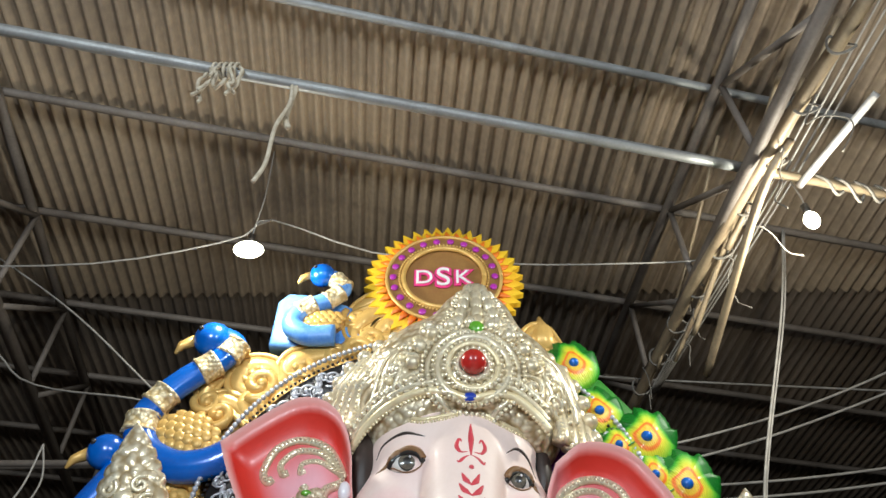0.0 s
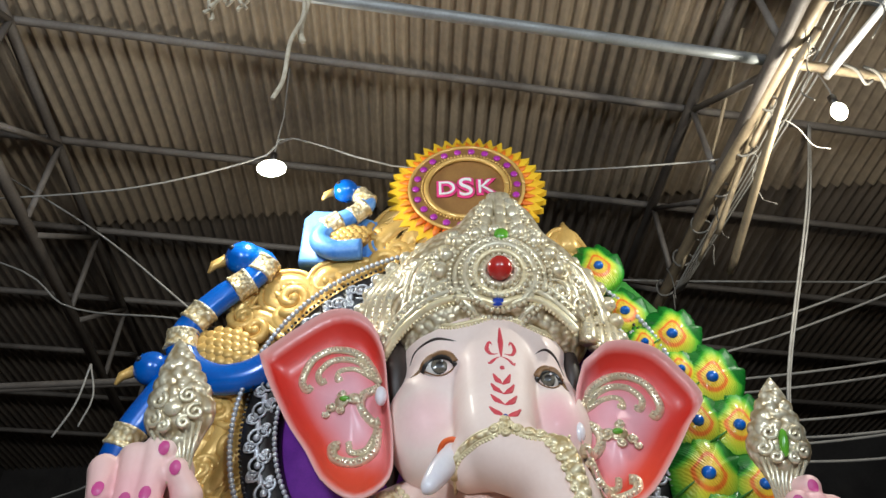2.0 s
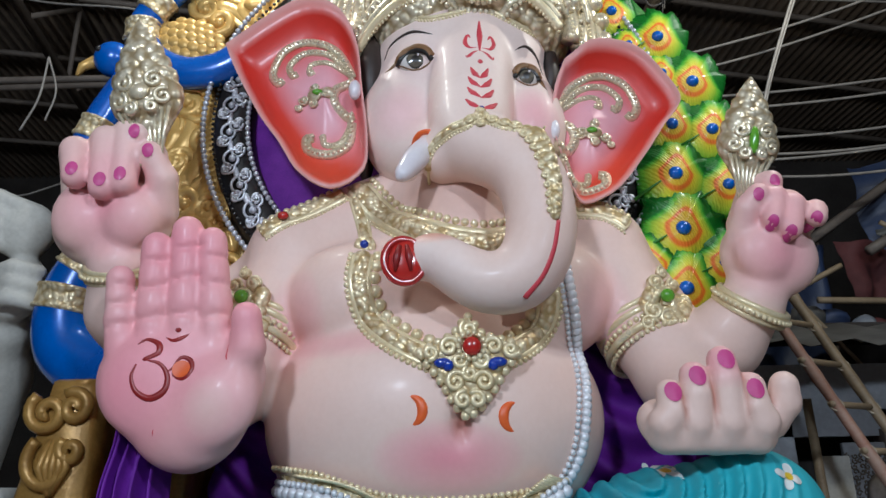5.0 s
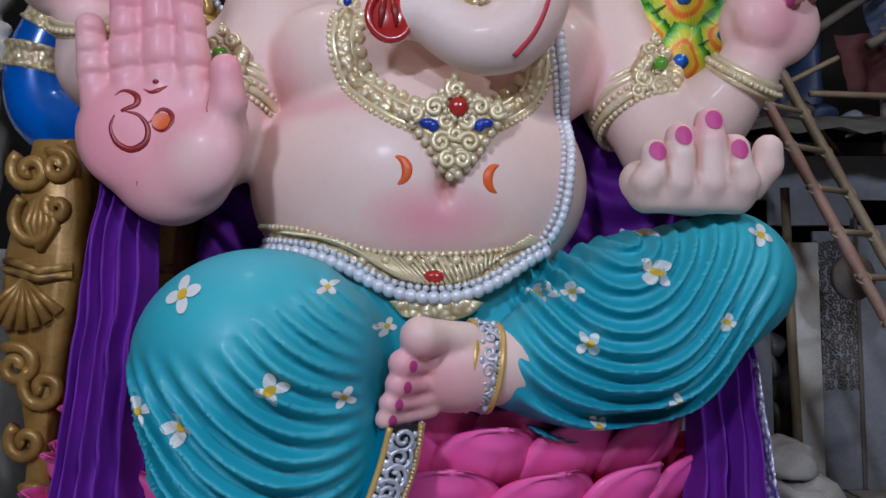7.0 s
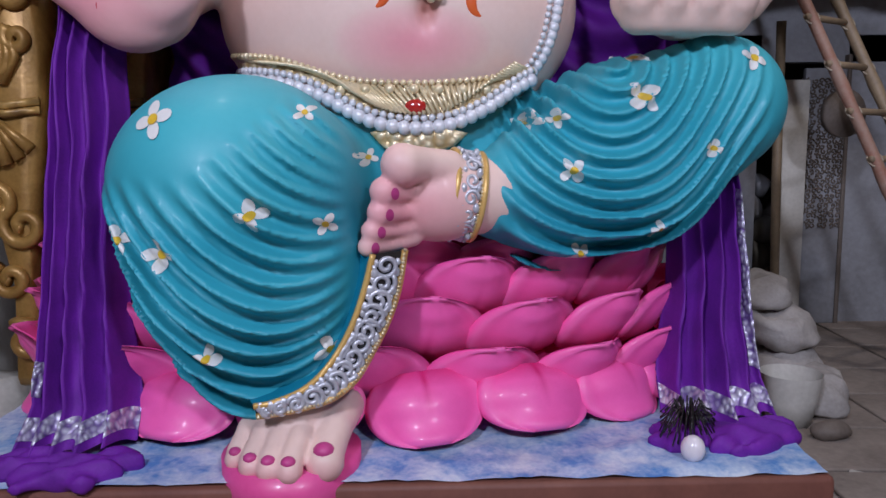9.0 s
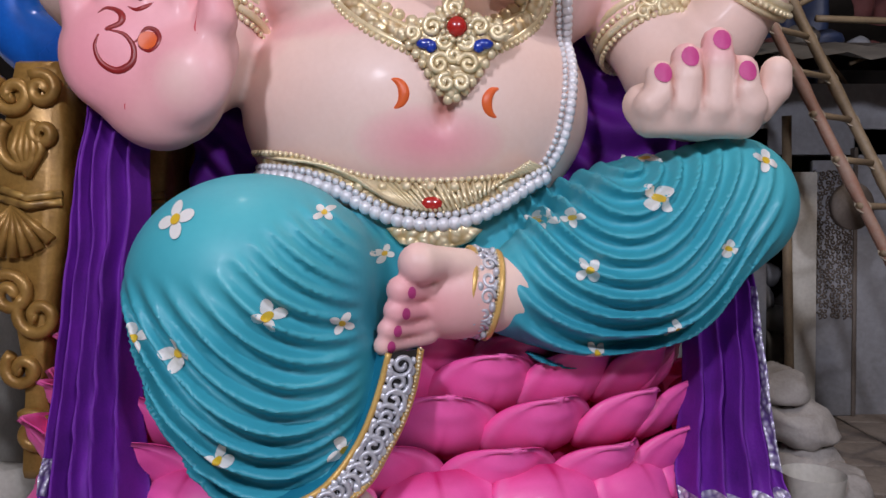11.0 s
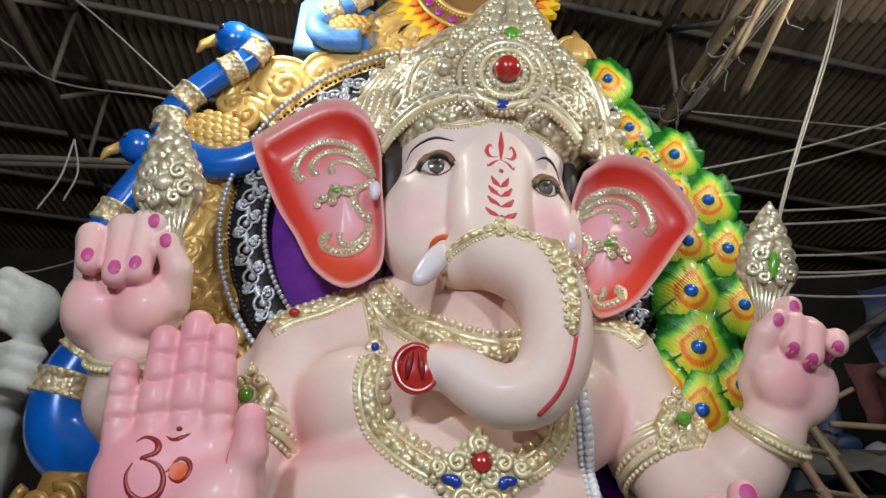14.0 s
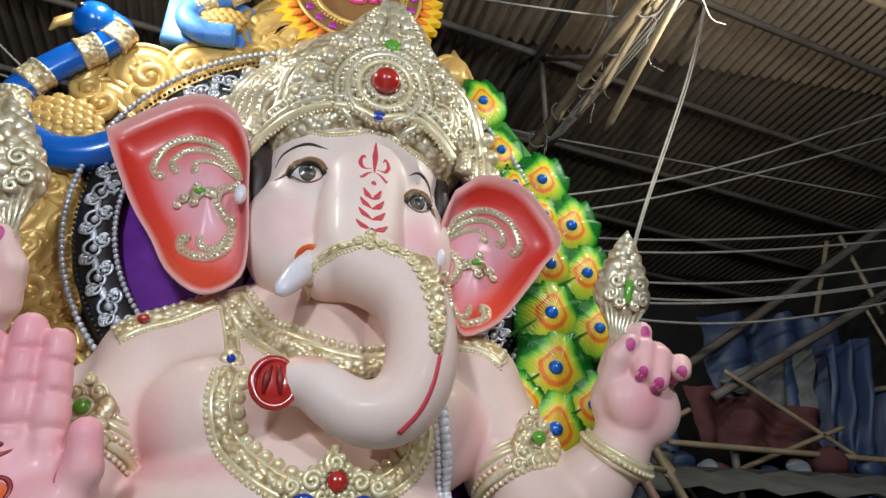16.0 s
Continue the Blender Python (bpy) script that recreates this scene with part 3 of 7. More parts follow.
head.egg((-0.165, 3.72, 2.672), (0.055, 0.085, 0.10), 0.02, (0, 0, 20))
V, F = head.skin()
# brown spots below the chin and along the trunk are painted contour shadow
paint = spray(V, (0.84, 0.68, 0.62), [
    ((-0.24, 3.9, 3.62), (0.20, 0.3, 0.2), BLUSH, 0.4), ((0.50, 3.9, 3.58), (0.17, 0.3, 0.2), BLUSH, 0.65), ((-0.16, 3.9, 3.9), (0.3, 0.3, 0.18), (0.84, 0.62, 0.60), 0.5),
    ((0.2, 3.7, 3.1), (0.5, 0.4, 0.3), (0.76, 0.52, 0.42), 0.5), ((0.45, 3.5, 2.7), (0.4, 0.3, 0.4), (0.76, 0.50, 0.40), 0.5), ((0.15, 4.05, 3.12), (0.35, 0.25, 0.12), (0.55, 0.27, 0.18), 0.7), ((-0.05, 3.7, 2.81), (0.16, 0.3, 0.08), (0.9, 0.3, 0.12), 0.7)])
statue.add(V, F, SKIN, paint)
face = Surface(V, F)

# wrapped cloth: bent right leg and crossed left leg with cast folds
legs = Clay((-1.4, 2.75, 0.4), (1.7, 4.7, 2.05), 0.0145)
legs.egg((-0.66, 3.42, 1.25), (0.455, 0.49, 0.405), 0.1)
legs.limb([(-0.62, 3.36, 1.20, 0.40), (-0.595, 3.40, 0.95, 0.40), (-0.53, 3.43, 0.69, 0.33), (-0.49, 3.42, 0.60, 0.22)], 0.08)
legs.limb([(-0.6, 3.5, 1.24, 0.35), (-0.3, 4.1, 1.20, 0.33)], 0.1)
legs.egg((0.0, 4.12, 1.20), (0.9, 0.42, 0.33), 0.12)
legs.limb([(0.31, 3.50, 1.20, 0.165), (0.54, 3.60, 1.22, 0.28), (0.85, 3.66, 1.34, 0.35), (1.225, 3.66, 1.545, 0.27)], 0.09)
legs.limb([(0.4, 4.15, 1.30, 0.32), (0.85, 3.9, 1.48, 0.25), (1.24, 3.74, 1.57, 0.24)], 0.12)


def folds(x, y, z):
    ridge = lambda p: -1.5 * (0.5 + 0.5 * np.cos(2 * math.pi * p)) ** 1.7
    dx = np.clip(-0.10 - x, 0.0, 2)
    ph = (1.22 - z + 1.25 * dx ** 2) / (dx + 0.05) ** 0.6 / 0.145 + 0.16 * np.sin(2.1 * x + 6.3 * z)
    w = np.clip((1.30 - z + 1.0 * np.clip(x + 0.70, 0, 1)) / 0.3, 0, 1) * np.clip((0.12 - x) / 0.1, 0, 1)
    d = 0.048 * np.clip((dx - 0.13) / 0.25, 0, 1) * w * (ridge(ph) + 0.6)
    ph = -np.sqrt((x - 0.80) ** 2 * 1.4 + (z - 1.74 - 0.22 * (x - 0.8)) ** 2) / 0.080 + 0.35 * np.sin(2.5 * x - 3.0 * z) + 0.2 * np.sin(6.3 * x + 7.1 * z)
    w = np.clip((1.72 - z + 0.1 * x) / 0.18, 0, 1) * np.clip((x - 0.30) / 0.14, 0, 1) * np.clip((1.38 - x) / 0.25, 0, 1)
    return d + 0.042 * w * (ridge(ph) + 0.6)


legs.shape(folds)
V, F = legs.skin()
x, z = V[:, 0], V[:, 2]
# pale knee tops and dark hollows: shading painted into the teal
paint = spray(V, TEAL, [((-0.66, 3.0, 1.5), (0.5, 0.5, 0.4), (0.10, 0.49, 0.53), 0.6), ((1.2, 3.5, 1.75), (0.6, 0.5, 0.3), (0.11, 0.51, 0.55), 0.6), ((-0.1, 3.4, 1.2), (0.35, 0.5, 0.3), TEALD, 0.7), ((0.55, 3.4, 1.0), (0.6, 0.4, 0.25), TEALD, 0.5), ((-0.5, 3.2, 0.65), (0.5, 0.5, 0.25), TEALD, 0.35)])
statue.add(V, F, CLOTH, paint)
lap = Surface(V, F)

# feet
feet = Clay((-0.9, 2.85, 0.2), (0.5, 3.95, 1.6), 0.013)
feet.egg((-0.43, 3.42, 0.44), (0.19, 0.32, 0.15), 0.05)
feet.egg((-0.445, 3.26, 0.37), (0.20, 0.18, 0.10), 0.03)
TOES = ((-0.315, 3.05, 0.067, -0.265), (-0.425, 2.985, 0.046, -0.375), (-0.495, 3.0, 0.045, -0.445), (-0.562, 3.03, 0.043, -0.51), (-0.627, 3.09, 0.040, -0.575))
for x, y, r, xb in TOES:
    feet.limb([(xb, y + 0.25, 0.43, r), (x * 0.6 + xb * 0.4, y + 0.11, 0.39, r * 0.95), (x, y + 0.03, 0.335, r * 0.95), (x, y, 0.315, r)], 0.006)
feet.egg((0.08, 3.42, 1.205), (0.2, 0.14, 0.17), 0.05)
feet.bar((0.09, 3.42, 1.20), (0.3, 3.48, 1.205), 0.15, 0.15, 0.04)
for x, z, r in ((-0.04, 1.325, 0.078), (-0.105, 1.232, 0.054), (-0.122, 1.158, 0.048), (-0.15, 1.092, 0.042), (-0.168, 1.036, 0.037)):
    feet.limb([(x + 0.16, 3.37, z * 0.85 + 0.175, r), (x + 0.07, 3.30, z, r * 0.8), (x, 3.24, z, r)], 0.006)
V, F = feet.skin()
# CREASE bands between the crossed toes stand in for the shadow in the gaps
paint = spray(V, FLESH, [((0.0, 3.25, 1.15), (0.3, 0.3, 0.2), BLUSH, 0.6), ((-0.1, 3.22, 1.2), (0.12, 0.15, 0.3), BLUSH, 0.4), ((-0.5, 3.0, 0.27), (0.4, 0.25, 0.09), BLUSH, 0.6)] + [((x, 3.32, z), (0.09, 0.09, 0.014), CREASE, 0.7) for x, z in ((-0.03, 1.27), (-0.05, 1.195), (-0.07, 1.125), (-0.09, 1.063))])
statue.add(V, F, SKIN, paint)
foot = Surface(V, F)


# ears: broad cupped shells
def ear(root, outline, side):
    """A shell between its outline and its root, dished towards the front, with a rolled rim."""
    o = smooth_line(list(outline) + [outline[0]], 48)[:-1]
    n, rings = len(o), 9
    mid = np.array(root)
    v, col = [], []
    for s in (0, 1):
        for k in range(rings + 1):
            u = k / rings
            for q in o:
                p = mid + (q - mid) * u
                out = np.clip(abs(p[0] - root[0]) / 0.8, 0, 1.2)
                y = 4.10 + 0.10 * np.sin(math.pi * u) * 0.5 - 0.10 * max(0, u - 0.82) / 0.18 + 0.12 * out + 0.05 * s * (1 - 0.5 * u)
                v.append((p[0], y, p[1]))
                edge = np.clip((u - 0.26) / 0.6, 0, 1) * np.clip(0.25 + (abs(p[0] - 0.12) - 0.5) / 0.3, 0, 1)
                low = np.clip((root[1] - p[1]) / 0.7, 0, 1)
                w = np.clip(1.5 * edge ** 1.1 + 0.4 * edge * low, 0, 1)
                pink, red = np.array((0.80, 0.42, 0.48)), np.array((0.60, 0.03, 0.018))
                orange = np.array((0.80, 0.13, 0.045))
                c = pink * (1 - w) + (red * (1 - low * 0.6) + orange * low * 0.6) * w
                if u > 0.96:
                    c = np.array((0.78, 0.42, 0.38))
                col.append(c)
    m = (rings + 1) * n
    f = []
    for s in (0, 1):
        for k in range(rings):
            for i in range(n):
                a, c = s * m + k * n + i, s * m + k * n + (i + 1) % n
                q = (a, c, c + n, a + n)
                f.append(q if s == 0 else q[::-1])
    f += [(rings * n + i, rings * n + (i + 1) % n, m + rings * n + (i + 1) % n, m + rings * n + i) for i in range(n)]
    statue.add(v, f, EAR, col)
    return Surface(v, f)


ear_a = ear((-0.66, 3.78), [(-1.235, 4.134), (-1.026, 4.278), (-0.793, 4.388), (-0.584, 4.309), (-0.478, 4.097), (-0.446, 3.836), (-0.409, 3.51), (-0.43, 3.306), (-0.596, 3.196), (-0.77, 3.30), (-0.89, 3.492), (-1.014, 3.673), (-1.162, 3.957)], -1)
ear_b = ear((0.82, 3.62), [(0.674, 3.945), (0.849, 4.062), (1.077, 4.038), (1.22, 3.887), (1.306, 3.717), (1.196, 3.553), (1.085, 3.39), (0.903, 3.164), (0.729, 3.082), (0.669, 3.171), (0.633, 3.338), (0.59, 3.546), (0.608, 3.761)], 1)

# black hair under the crown
hair = Clay((-0.65, 3.7, 3.5), (0.9, 4.9, 4.7), 0.02)
hair.egg((0.12, 4.42, 4.05), (0.59, 0.44, 0.52), 0.1)
V, F = hair.skin()
statue.add(V, F, BLACK)

# crown body
crown = Clay((-0.95, 3.5, 3.85), (1.2, 4.95, 5.5), 0.02)
crown.egg((0.17, 4.30, 4.52), (0.68, 0.43, 0.66), 0.08)
crown.egg((0.23, 4.02, 4.52), (0.30, 0.2, 0.36), 0.05)
crown.egg((0.265, 4.12, 4.94), (0.28, 0.17, 0.36), 0.06)
crown.shape(lambda x, y, z: np.clip(4.27 - 0.9 * (x - 0.16) ** 2 - z, 0, 1) * 1.6)
V, F = crown.skin()
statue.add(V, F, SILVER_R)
cap = Surface(V, F)


# ornaments laid on the statue
def bead_row(pts, r, mat, gap=2.1):
    pts = np.asarray(pts)
    d = np.concatenate([[0], np.cumsum(np.linalg.norm(np.diff(pts, axis=0), axis=1))])
    for s in np.arange(0, d[-1], r * gap):
        p = [np.interp(s, d, pts[:, i]) for i in range(3)]
        statue.add(*ball(p, r, 5, 7), mat)


def trim(surface, xz, r, mat, lift=0.0, n=36, flat=1.0, default=4.0, taper=False):
    line = surface.line(smooth_line(xz, n), lift, default)
    rr = r * np.interp(np.linspace(0, 1, n), [0, 0.5, 1], [0.35, 1, 0.35]) if taper else r
    statue.add(*tube(line, rr, 8, flat), mat)
    return line


def swirl(surface, cx, cz, r, start, hand, mat, thick=0.02, turns=1.3, lift=0.0, default=4.0):
    xz = spiral(cx, cz, r, turns, start, hand)
    line = surface.line(xz, lift, default)
    statue.add(*tube(line, np.linspace(thick * 0.7, thick, len(line)), 7), mat)
    statue.add(*ball(line[-1], thick * 1.5, 5, 7), mat)


def gem(surface, x, z, r, mat, lift=0.01, default=4.0):
    statue.add(*ball((x, surface.y(x, z, default) - lift, z), r, 10, 14), mat)


class Bulge:
    """The front of a round limb of radius r about a leaning axis."""

    def __init__(self, c, slope, r):
        self.c, self.slope, self.r = c, slope, r

    def y(self, x, z, default=0):
        dx = x - (self.c[0] + self.slope * (z - self.c[2]))
        return self.c[1] - math.sqrt(max(0.002, self.r ** 2 - dx * dx))

    def line(self, xz, lift=0.0, default=4.0):
        return np.array([(x, self.y(x, z) - lift, z) for x, z in xz])


def hoop(c, axis, radius, r, mat, beads=0.0, n=44):
    axis = Vector(axis).normalized()
    a = axis.orthogonal().normalized()
    b = axis.cross(a)
    pts = [np.array(Vector(c) + radius * (math.cos(t) * a + math.sin(t) * b)) for t in np.linspace(0, 2 * math.pi, n)]
    if beads:
        bead_row(pts, beads, mat)
    else:
        statue.add(*tube(pts, r, 8, caps=False), mat)


def ribbon(top, low, mat, rows=7, paint=None):
    """A sheet between two lines of the same length."""
    top, low = np.asarray(top), np.asarray(low)
    n = len(top)
    v = [p for k in range(rows) for p in top + (low - top) * k / (rows - 1)]
    statue.add(v, [(k * n + i, k * n + i + 1, (k + 1) * n + i + 1, (k + 1) * n + i) for k in range(rows - 1) for i in range(n - 1)], mat, None if paint is None else [paint] * len(v))


# eyes
def eye(cx, cz, w, h, sx, look_dx):
    y = face.y(cx, cz)
    statue.add(*ball((cx, y + 0.035, cz), (w * 0.93, 0.062, h * 1.05), 14, 20), EYEW)
    e = Surface(*ball((cx, y + 0.035, cz), (w * 0.93, 0.062, h * 1.05), 14, 20))
    for r, mat, lift in ((0.050, BLACK, 0.003), (0.045, IRIS, 0.005), (0.022, BLACK, 0.007)):
        statue.add(*patch(e, cx + look_dx, cz, oval(r * sx, r, 20), lift), mat)
    # white bead modelled as the highlight on the eye
    statue.add(*ball((cx + look_dx + 0.016, y - 0.034, cz + 0.02), 0.007, 5, 7), TUSK)
    up = [(cx - w, cz - 0.15 * h), (cx - 0.55 * w, cz + 0.72 * h), (cx + 0.1 * w, cz + 1.0 * h), (cx + 0.7 * w, cz + 0.55 * h), (cx + w, cz - 0.2 * h)]
    down = [(cx - w, cz - 0.15 * h), (cx - 0.4 * w, cz - 0.75 * h), (cx + 0.2 * w, cz - 0.95 * h), (cx + 0.75 * w, cz - 0.65 * h), (cx + w, cz - 0.2 * h)]
    both = lambda xz: np.array([(x, min(face.y(x, z), e.y(x, z, 9)) - 0.004, z) for x, z in smooth_line(xz, 24)])
    u, d = both(up), both(down)
    statue.add(*tube(u + np.array([0, -0.002, 0.014]), 0.022, 8), BROWN)
    statue.add(*tube(u + np.array([0, -0.006, -0.006]), 0.015, 7), BLACK)
    statue.add(*tube(u + np.array([0, 0.0, 0.034]), np.linspace(0.004, 0.013, 24), 7), SKIN, np.tile((0.62, 0.40, 0.30), (24 * 8 - 24, 1)))
    statue.add(*tube(d, 0.0045, 6), BROWN)


eye(-0.152, 3.930, 0.096, 0.060, 0.98, 0.006)
eye(0.460, 3.828, 0.070, 0.058, 0.85, -0.002)
for xz in ([(-0.32, 3.915), (-0.28, 3.925), (-0.24, 3.955), (-0.20, 3.995)], [(0.505, 3.875), (0.53, 3.835), (0.55, 3.785), (0.57, 3.765)]):
    trim(face, xz, 0.019, BROWN, -0.006, 20, 0.5, taper=True)
for xz in ([(-0.325, 4.02), (-0.285, 4.085), (-0.176, 4.115), (-0.088, 4.085), (-0.008, 4.046)], [(0.392, 3.98), (0.462, 4.03), (0.525, 4.0), (0.565, 3.90)]):
    trim(face, xz, 0.013, HAIR, -0.004, 24, 0.6, taper=True)

# dark hair behind the cheeks
for c, r in (((-0.41, 4.24, 4.0), (0.085, 0.14, 0.27)), ((-0.45, 4.32, 3.62), (0.06, 0.12, 0.26)), ((0.62, 4.26, 3.98), (0.065, 0.12, 0.22))):
    statue.add(*ball(c, r, 14, 18), HAIR)
# red forehead mark
mark = lambda xz, r=0.011: trim(face, xz, r * 1.25, TILAK, -0.003, 20, 0.5, taper=True)
mark([(0.205, 4.12), (0.202, 4.0), (0.198, 3.88)], 0.015)
for s in (-1, 1):
    mark([(0.200 + s * 0.012, 3.905), (0.200 + s * 0.055, 3.905), (0.200 + s * 0.075, 3.95), (0.200 + s * 0.06, 4.0), (0.200 + s * 0.045, 3.975)], 0.012)
    mark([(0.198, 3.885), (0.198 + s * 0.035, 3.865), (0.198 + s * 0.062, 3.835), (0.198 + s * 0.075, 3.855)], 0.010)
    for z, w in ((3.725, 0.045), (3.655, 0.06), (3.575, 0.066), (3.485, 0.078)):
        mark([(0.192, z - 0.045), (0.192 + s * 0.55 * w, z - 0.015), (0.192 + s * w, z + 0.035)], 0.015)
gem(face, 0.198, 3.802, (0.014, 0.008, 0.014), TILAK, 0.0)

# tusk, trunk tip and trunk ornaments
statue.add(*tube(smooth_line([(-0.06, 3.98, 3.40), (-0.095, 3.87, 3.33), (-0.14, 3.77, 3.23), (-0.19, 3.70, 3.13), (-0.218, 3.68, 3.088)], 20), np.interp(np.linspace(0, 1, 20), [0, 0.55, 0.9, 1], [0.066, 0.060, 0.032, 0.012]), 14), TUSK)
hoop((-0.075, 3.91, 3.365), (0.35, 0.6, 0.62), 0.082, 0.015, ORANGE)
statue.add(*ball((-0.186, 3.645, 2.668), (0.090, 0.032, 0.104), 14, 20), RED)
rim_pts = [(-0.186 + 0.088 * math.cos(a), 3.638 + 0.02 * math.cos(a), 2.668 + 0.102 * math.sin(a)) for a in np.linspace(0, 2 * math.pi, 30)]
statue.add(*tube(rim_pts, 0.018, 8), RED)
for dx, lean in ((-0.03, 0.012), (0.026, -0.012)):
    statue.add(*tube([(-0.186 + dx + lean, 3.613, 2.735), (-0.186 + dx, 3.608, 2.675), (-0.186 + dx - 0.6 * lean, 3.613, 2.615)], [0.008, 0.018, 0.006], 9), DARKRED)
band = [(-0.078, 3.21), (-0.072, 3.262), (-0.036, 3.314), (0.036, 3.339), (0.119, 3.352), (0.181, 3.379), (0.28, 3.318), (0.389, 3.292), (0.434, 3.24)]
for dz, r, mat in ((0.0, 0.020, GOLD_J), (0.024, 0.009, JEWEL), (-0.024, 0.009, JEWEL)):
    trim(face, [(x, z + dz) for x, z in band], r, mat, 0.0, 44, 0.7)
bead_row(face.line(smooth_line([(x, z - 0.036) for x, z in band], 44)), 0.009, JEWEL)
for dx, dz, r in ((0.183, 3.375, 0.046), (0.13, 3.36, 0.034), (0.235, 3.35, 0.034), (0.183, 3.42, 0.028), (0.183, 3.33, 0.028), (0.29, 3.325, 0.034), (0.34, 3.31, 0.036), (0.395, 3.285, 0.04)):
    gem(face, dx, dz, (r, 0.022, r * 0.8), GOLD_J, 0.0, 3.7)
    swirl(face, dx, dz, r * 0.8, 9 * dx, 1, JEWEL, 0.008, 1.2, 0.016, 3.7)
drop = [(0.434, 3.226), (0.463, 3.153), (0.482, 3.055), (0.496, 2.966), (0.494, 2.879), (0.488, 2.81)]
for k, (x, z) in enumerate(smooth_line(drop, 10)):
    r = 0.062 - 0.0042 * k
    gem(face, x - 0.01, z, (r, 0.030, r), GOLD_J, 0.0, 3.56)
    for s in (-1, 1):
        swirl(face, x - 0.015 + s * 0.8 * r, z + 0.02, 0.5 * r, 1.5, s, JEWEL, 0.009, 1.0, 0.01, 3.56)
gem(face, 0.187, 3.435, (0.016, 0.012, 0.016), BLUEG, 0.01)
trim(face, [(0.488, 2.79), (0.457, 2.656), (0.408, 2.549), (0.333, 2.463)], 0.017, TILAK, -0.008, 24, 0.6, 3.55)

# crown
rim_y = lambda x: 3.86 + 0.22 * ((x - 0.2) / 0.6) ** 2
crown_y = lambda x, z: min(cap.y(x, z, 9), rim_y(x) + 0.15)
for k, (rx, rz, y) in enumerate(((0.62, 0.68, 4.16), (0.68, 0.74, 4.22), (0.74, 0.80, 4.27), (0.80, 0.86, 4.33))):
    pts = [(0.13 + rx * math.cos(a), y + 0.04 * math.sin(9 * a), 4.27 + rz * math.sin(a) + 0.02 * math.sin(14 * a)) for a in np.linspace(-0.22, math.pi + 0.12, 60)]
    statue.add(*tube(pts, 0.055, 9), SILVER)
    if k == 3:
        for a in np.linspace(-0.15, math.pi + 0.1, 24):
            statue.add(*ball((0.13 + (rx + 0.05) * math.cos(a), y, 4.27 + (rz + 0.05) * math.sin(a)), 0.055, 7, 9), SILVER)
    if k < 3:
        bead_row(np.array(pts) + np.array([0, -0.05, 0.0]), 0.014, JEWEL, 2.6)
edge = smooth_line([(-0.49, 4.10), (-0.40, 4.21), (-0.26, 4.30), (-0.08, 4.335), (0.08, 4.31), (0.205, 4.255), (0.33, 4.29), (0.46, 4.29), (0.58, 4.21), (0.66, 4.12)], 70)
for dz, dy, r, mat in ((0.0, 0, 0.026, JEWEL), (0.05, -0.012, 0.02, SILVER), (0.14, 0.0, 0.02, SILVER)):
    statue.add(*tube([(x, rim_y(x) + dy, z + dz) for x, z in edge], r, 8), mat)
bead_row([(x, rim_y(x) - 0.02, z + 0.095) for x, z in edge], 0.022, SILVER)
bead_row([(x, rim_y(x) + 0.01, z - 0.03) for x, z in edge], 0.012, JEWEL)
mx, mz = 0.233, 4.465
for r, t, mat in ((0.095, 0.018, SILVER), (0.15, 0.02, JEWEL), (0.21, 0.026, SILVER), (0.27, 0.02, SILVER)):
    ring_pts = [(mx + r * math.cos(a), cap.y(mx + r * math.cos(a), mz + r * 1.02 * math.sin(a), 3.9) - 0.012, mz + r * 1.02 * math.sin(a)) for a in np.linspace(0, 2 * math.pi, 50)]
    statue.add(*tube(ring_pts, t, 8), mat)
    bead_row(np.array(ring_pts) + np.array([0, -0.008, 0]) + (np.array(ring_pts) - np.array([mx, 0, mz])) * np.array([0.13, 0, 0.13]), 0.016, SILVER)
gem(cap, mx, mz, 0.078, RED, 0.03)
gem(cap, 0.208, 4.262, (0.055, 0.03, 0.032), BLUEG, 0.03, 3.86)
gem(cap, 0.262, 4.765, (0.05, 0.03, 0.05), GREENG, 0.03)
for a in np.linspace(0.15, math.pi - 0.15, 9):
    x, z = mx + 0.36 * math.cos(a), mz + 0.02 + 0.36 * math.sin(a)
    statue.add(*ball((x, cap.y(x, z, 4.1) - 0.02, z), 0.045, 8, 10), SILVER)
for s in (-1, 1):
    for k, (dx, dz, r) in enumerate(((0.17, -0.02, 0.06), (0.16, 0.12, 0.05), (0.36, -0.06, 0.075), (0.37, 0.10, 0.07), (0.50, -0.12, 0.07), (0.33, 0.26, 0.065), (0.48, 0.05, 0.06), (0.20, 0.36, 0.06), (0.11, 0.44, 0.05), (0.10, 0.27, 0.045), (0.42, 0.22, 0.05), (0.27, 0.42, 0.05))):
        x, z = mx + s * dx, mz + dz
        swirl(cap, x, z, r, 0.6 + k, s * (1 if k % 2 else -1), SILVER, 0.018, 1.2, 0.008, crown_y(x, z))
    for k in range(9):
        x, z = mx + s * (0.30 + 0.04 * k), mz + 0.34 - 0.07 * k
        statue.add(*ball((x, crown_y(x, z) - 0.01, z), 0.03, 6, 8), JEWEL if k % 2 else SILVER)
    for k in range(4):
        trim(cap, [(mx + s * (0.24 + 0.05 * k), mz + 0.30 - 0.03 * k), (mx + s * (0.38 + 0.05 * k), mz + 0.18), (mx + s * (0.46 + 0.045 * k), mz - 0.02), (mx + s * (0.50 + 0.04 * k), mz - 0.2)], 0.014, SILVER, 0.0, 24, 1.0, 4.15)
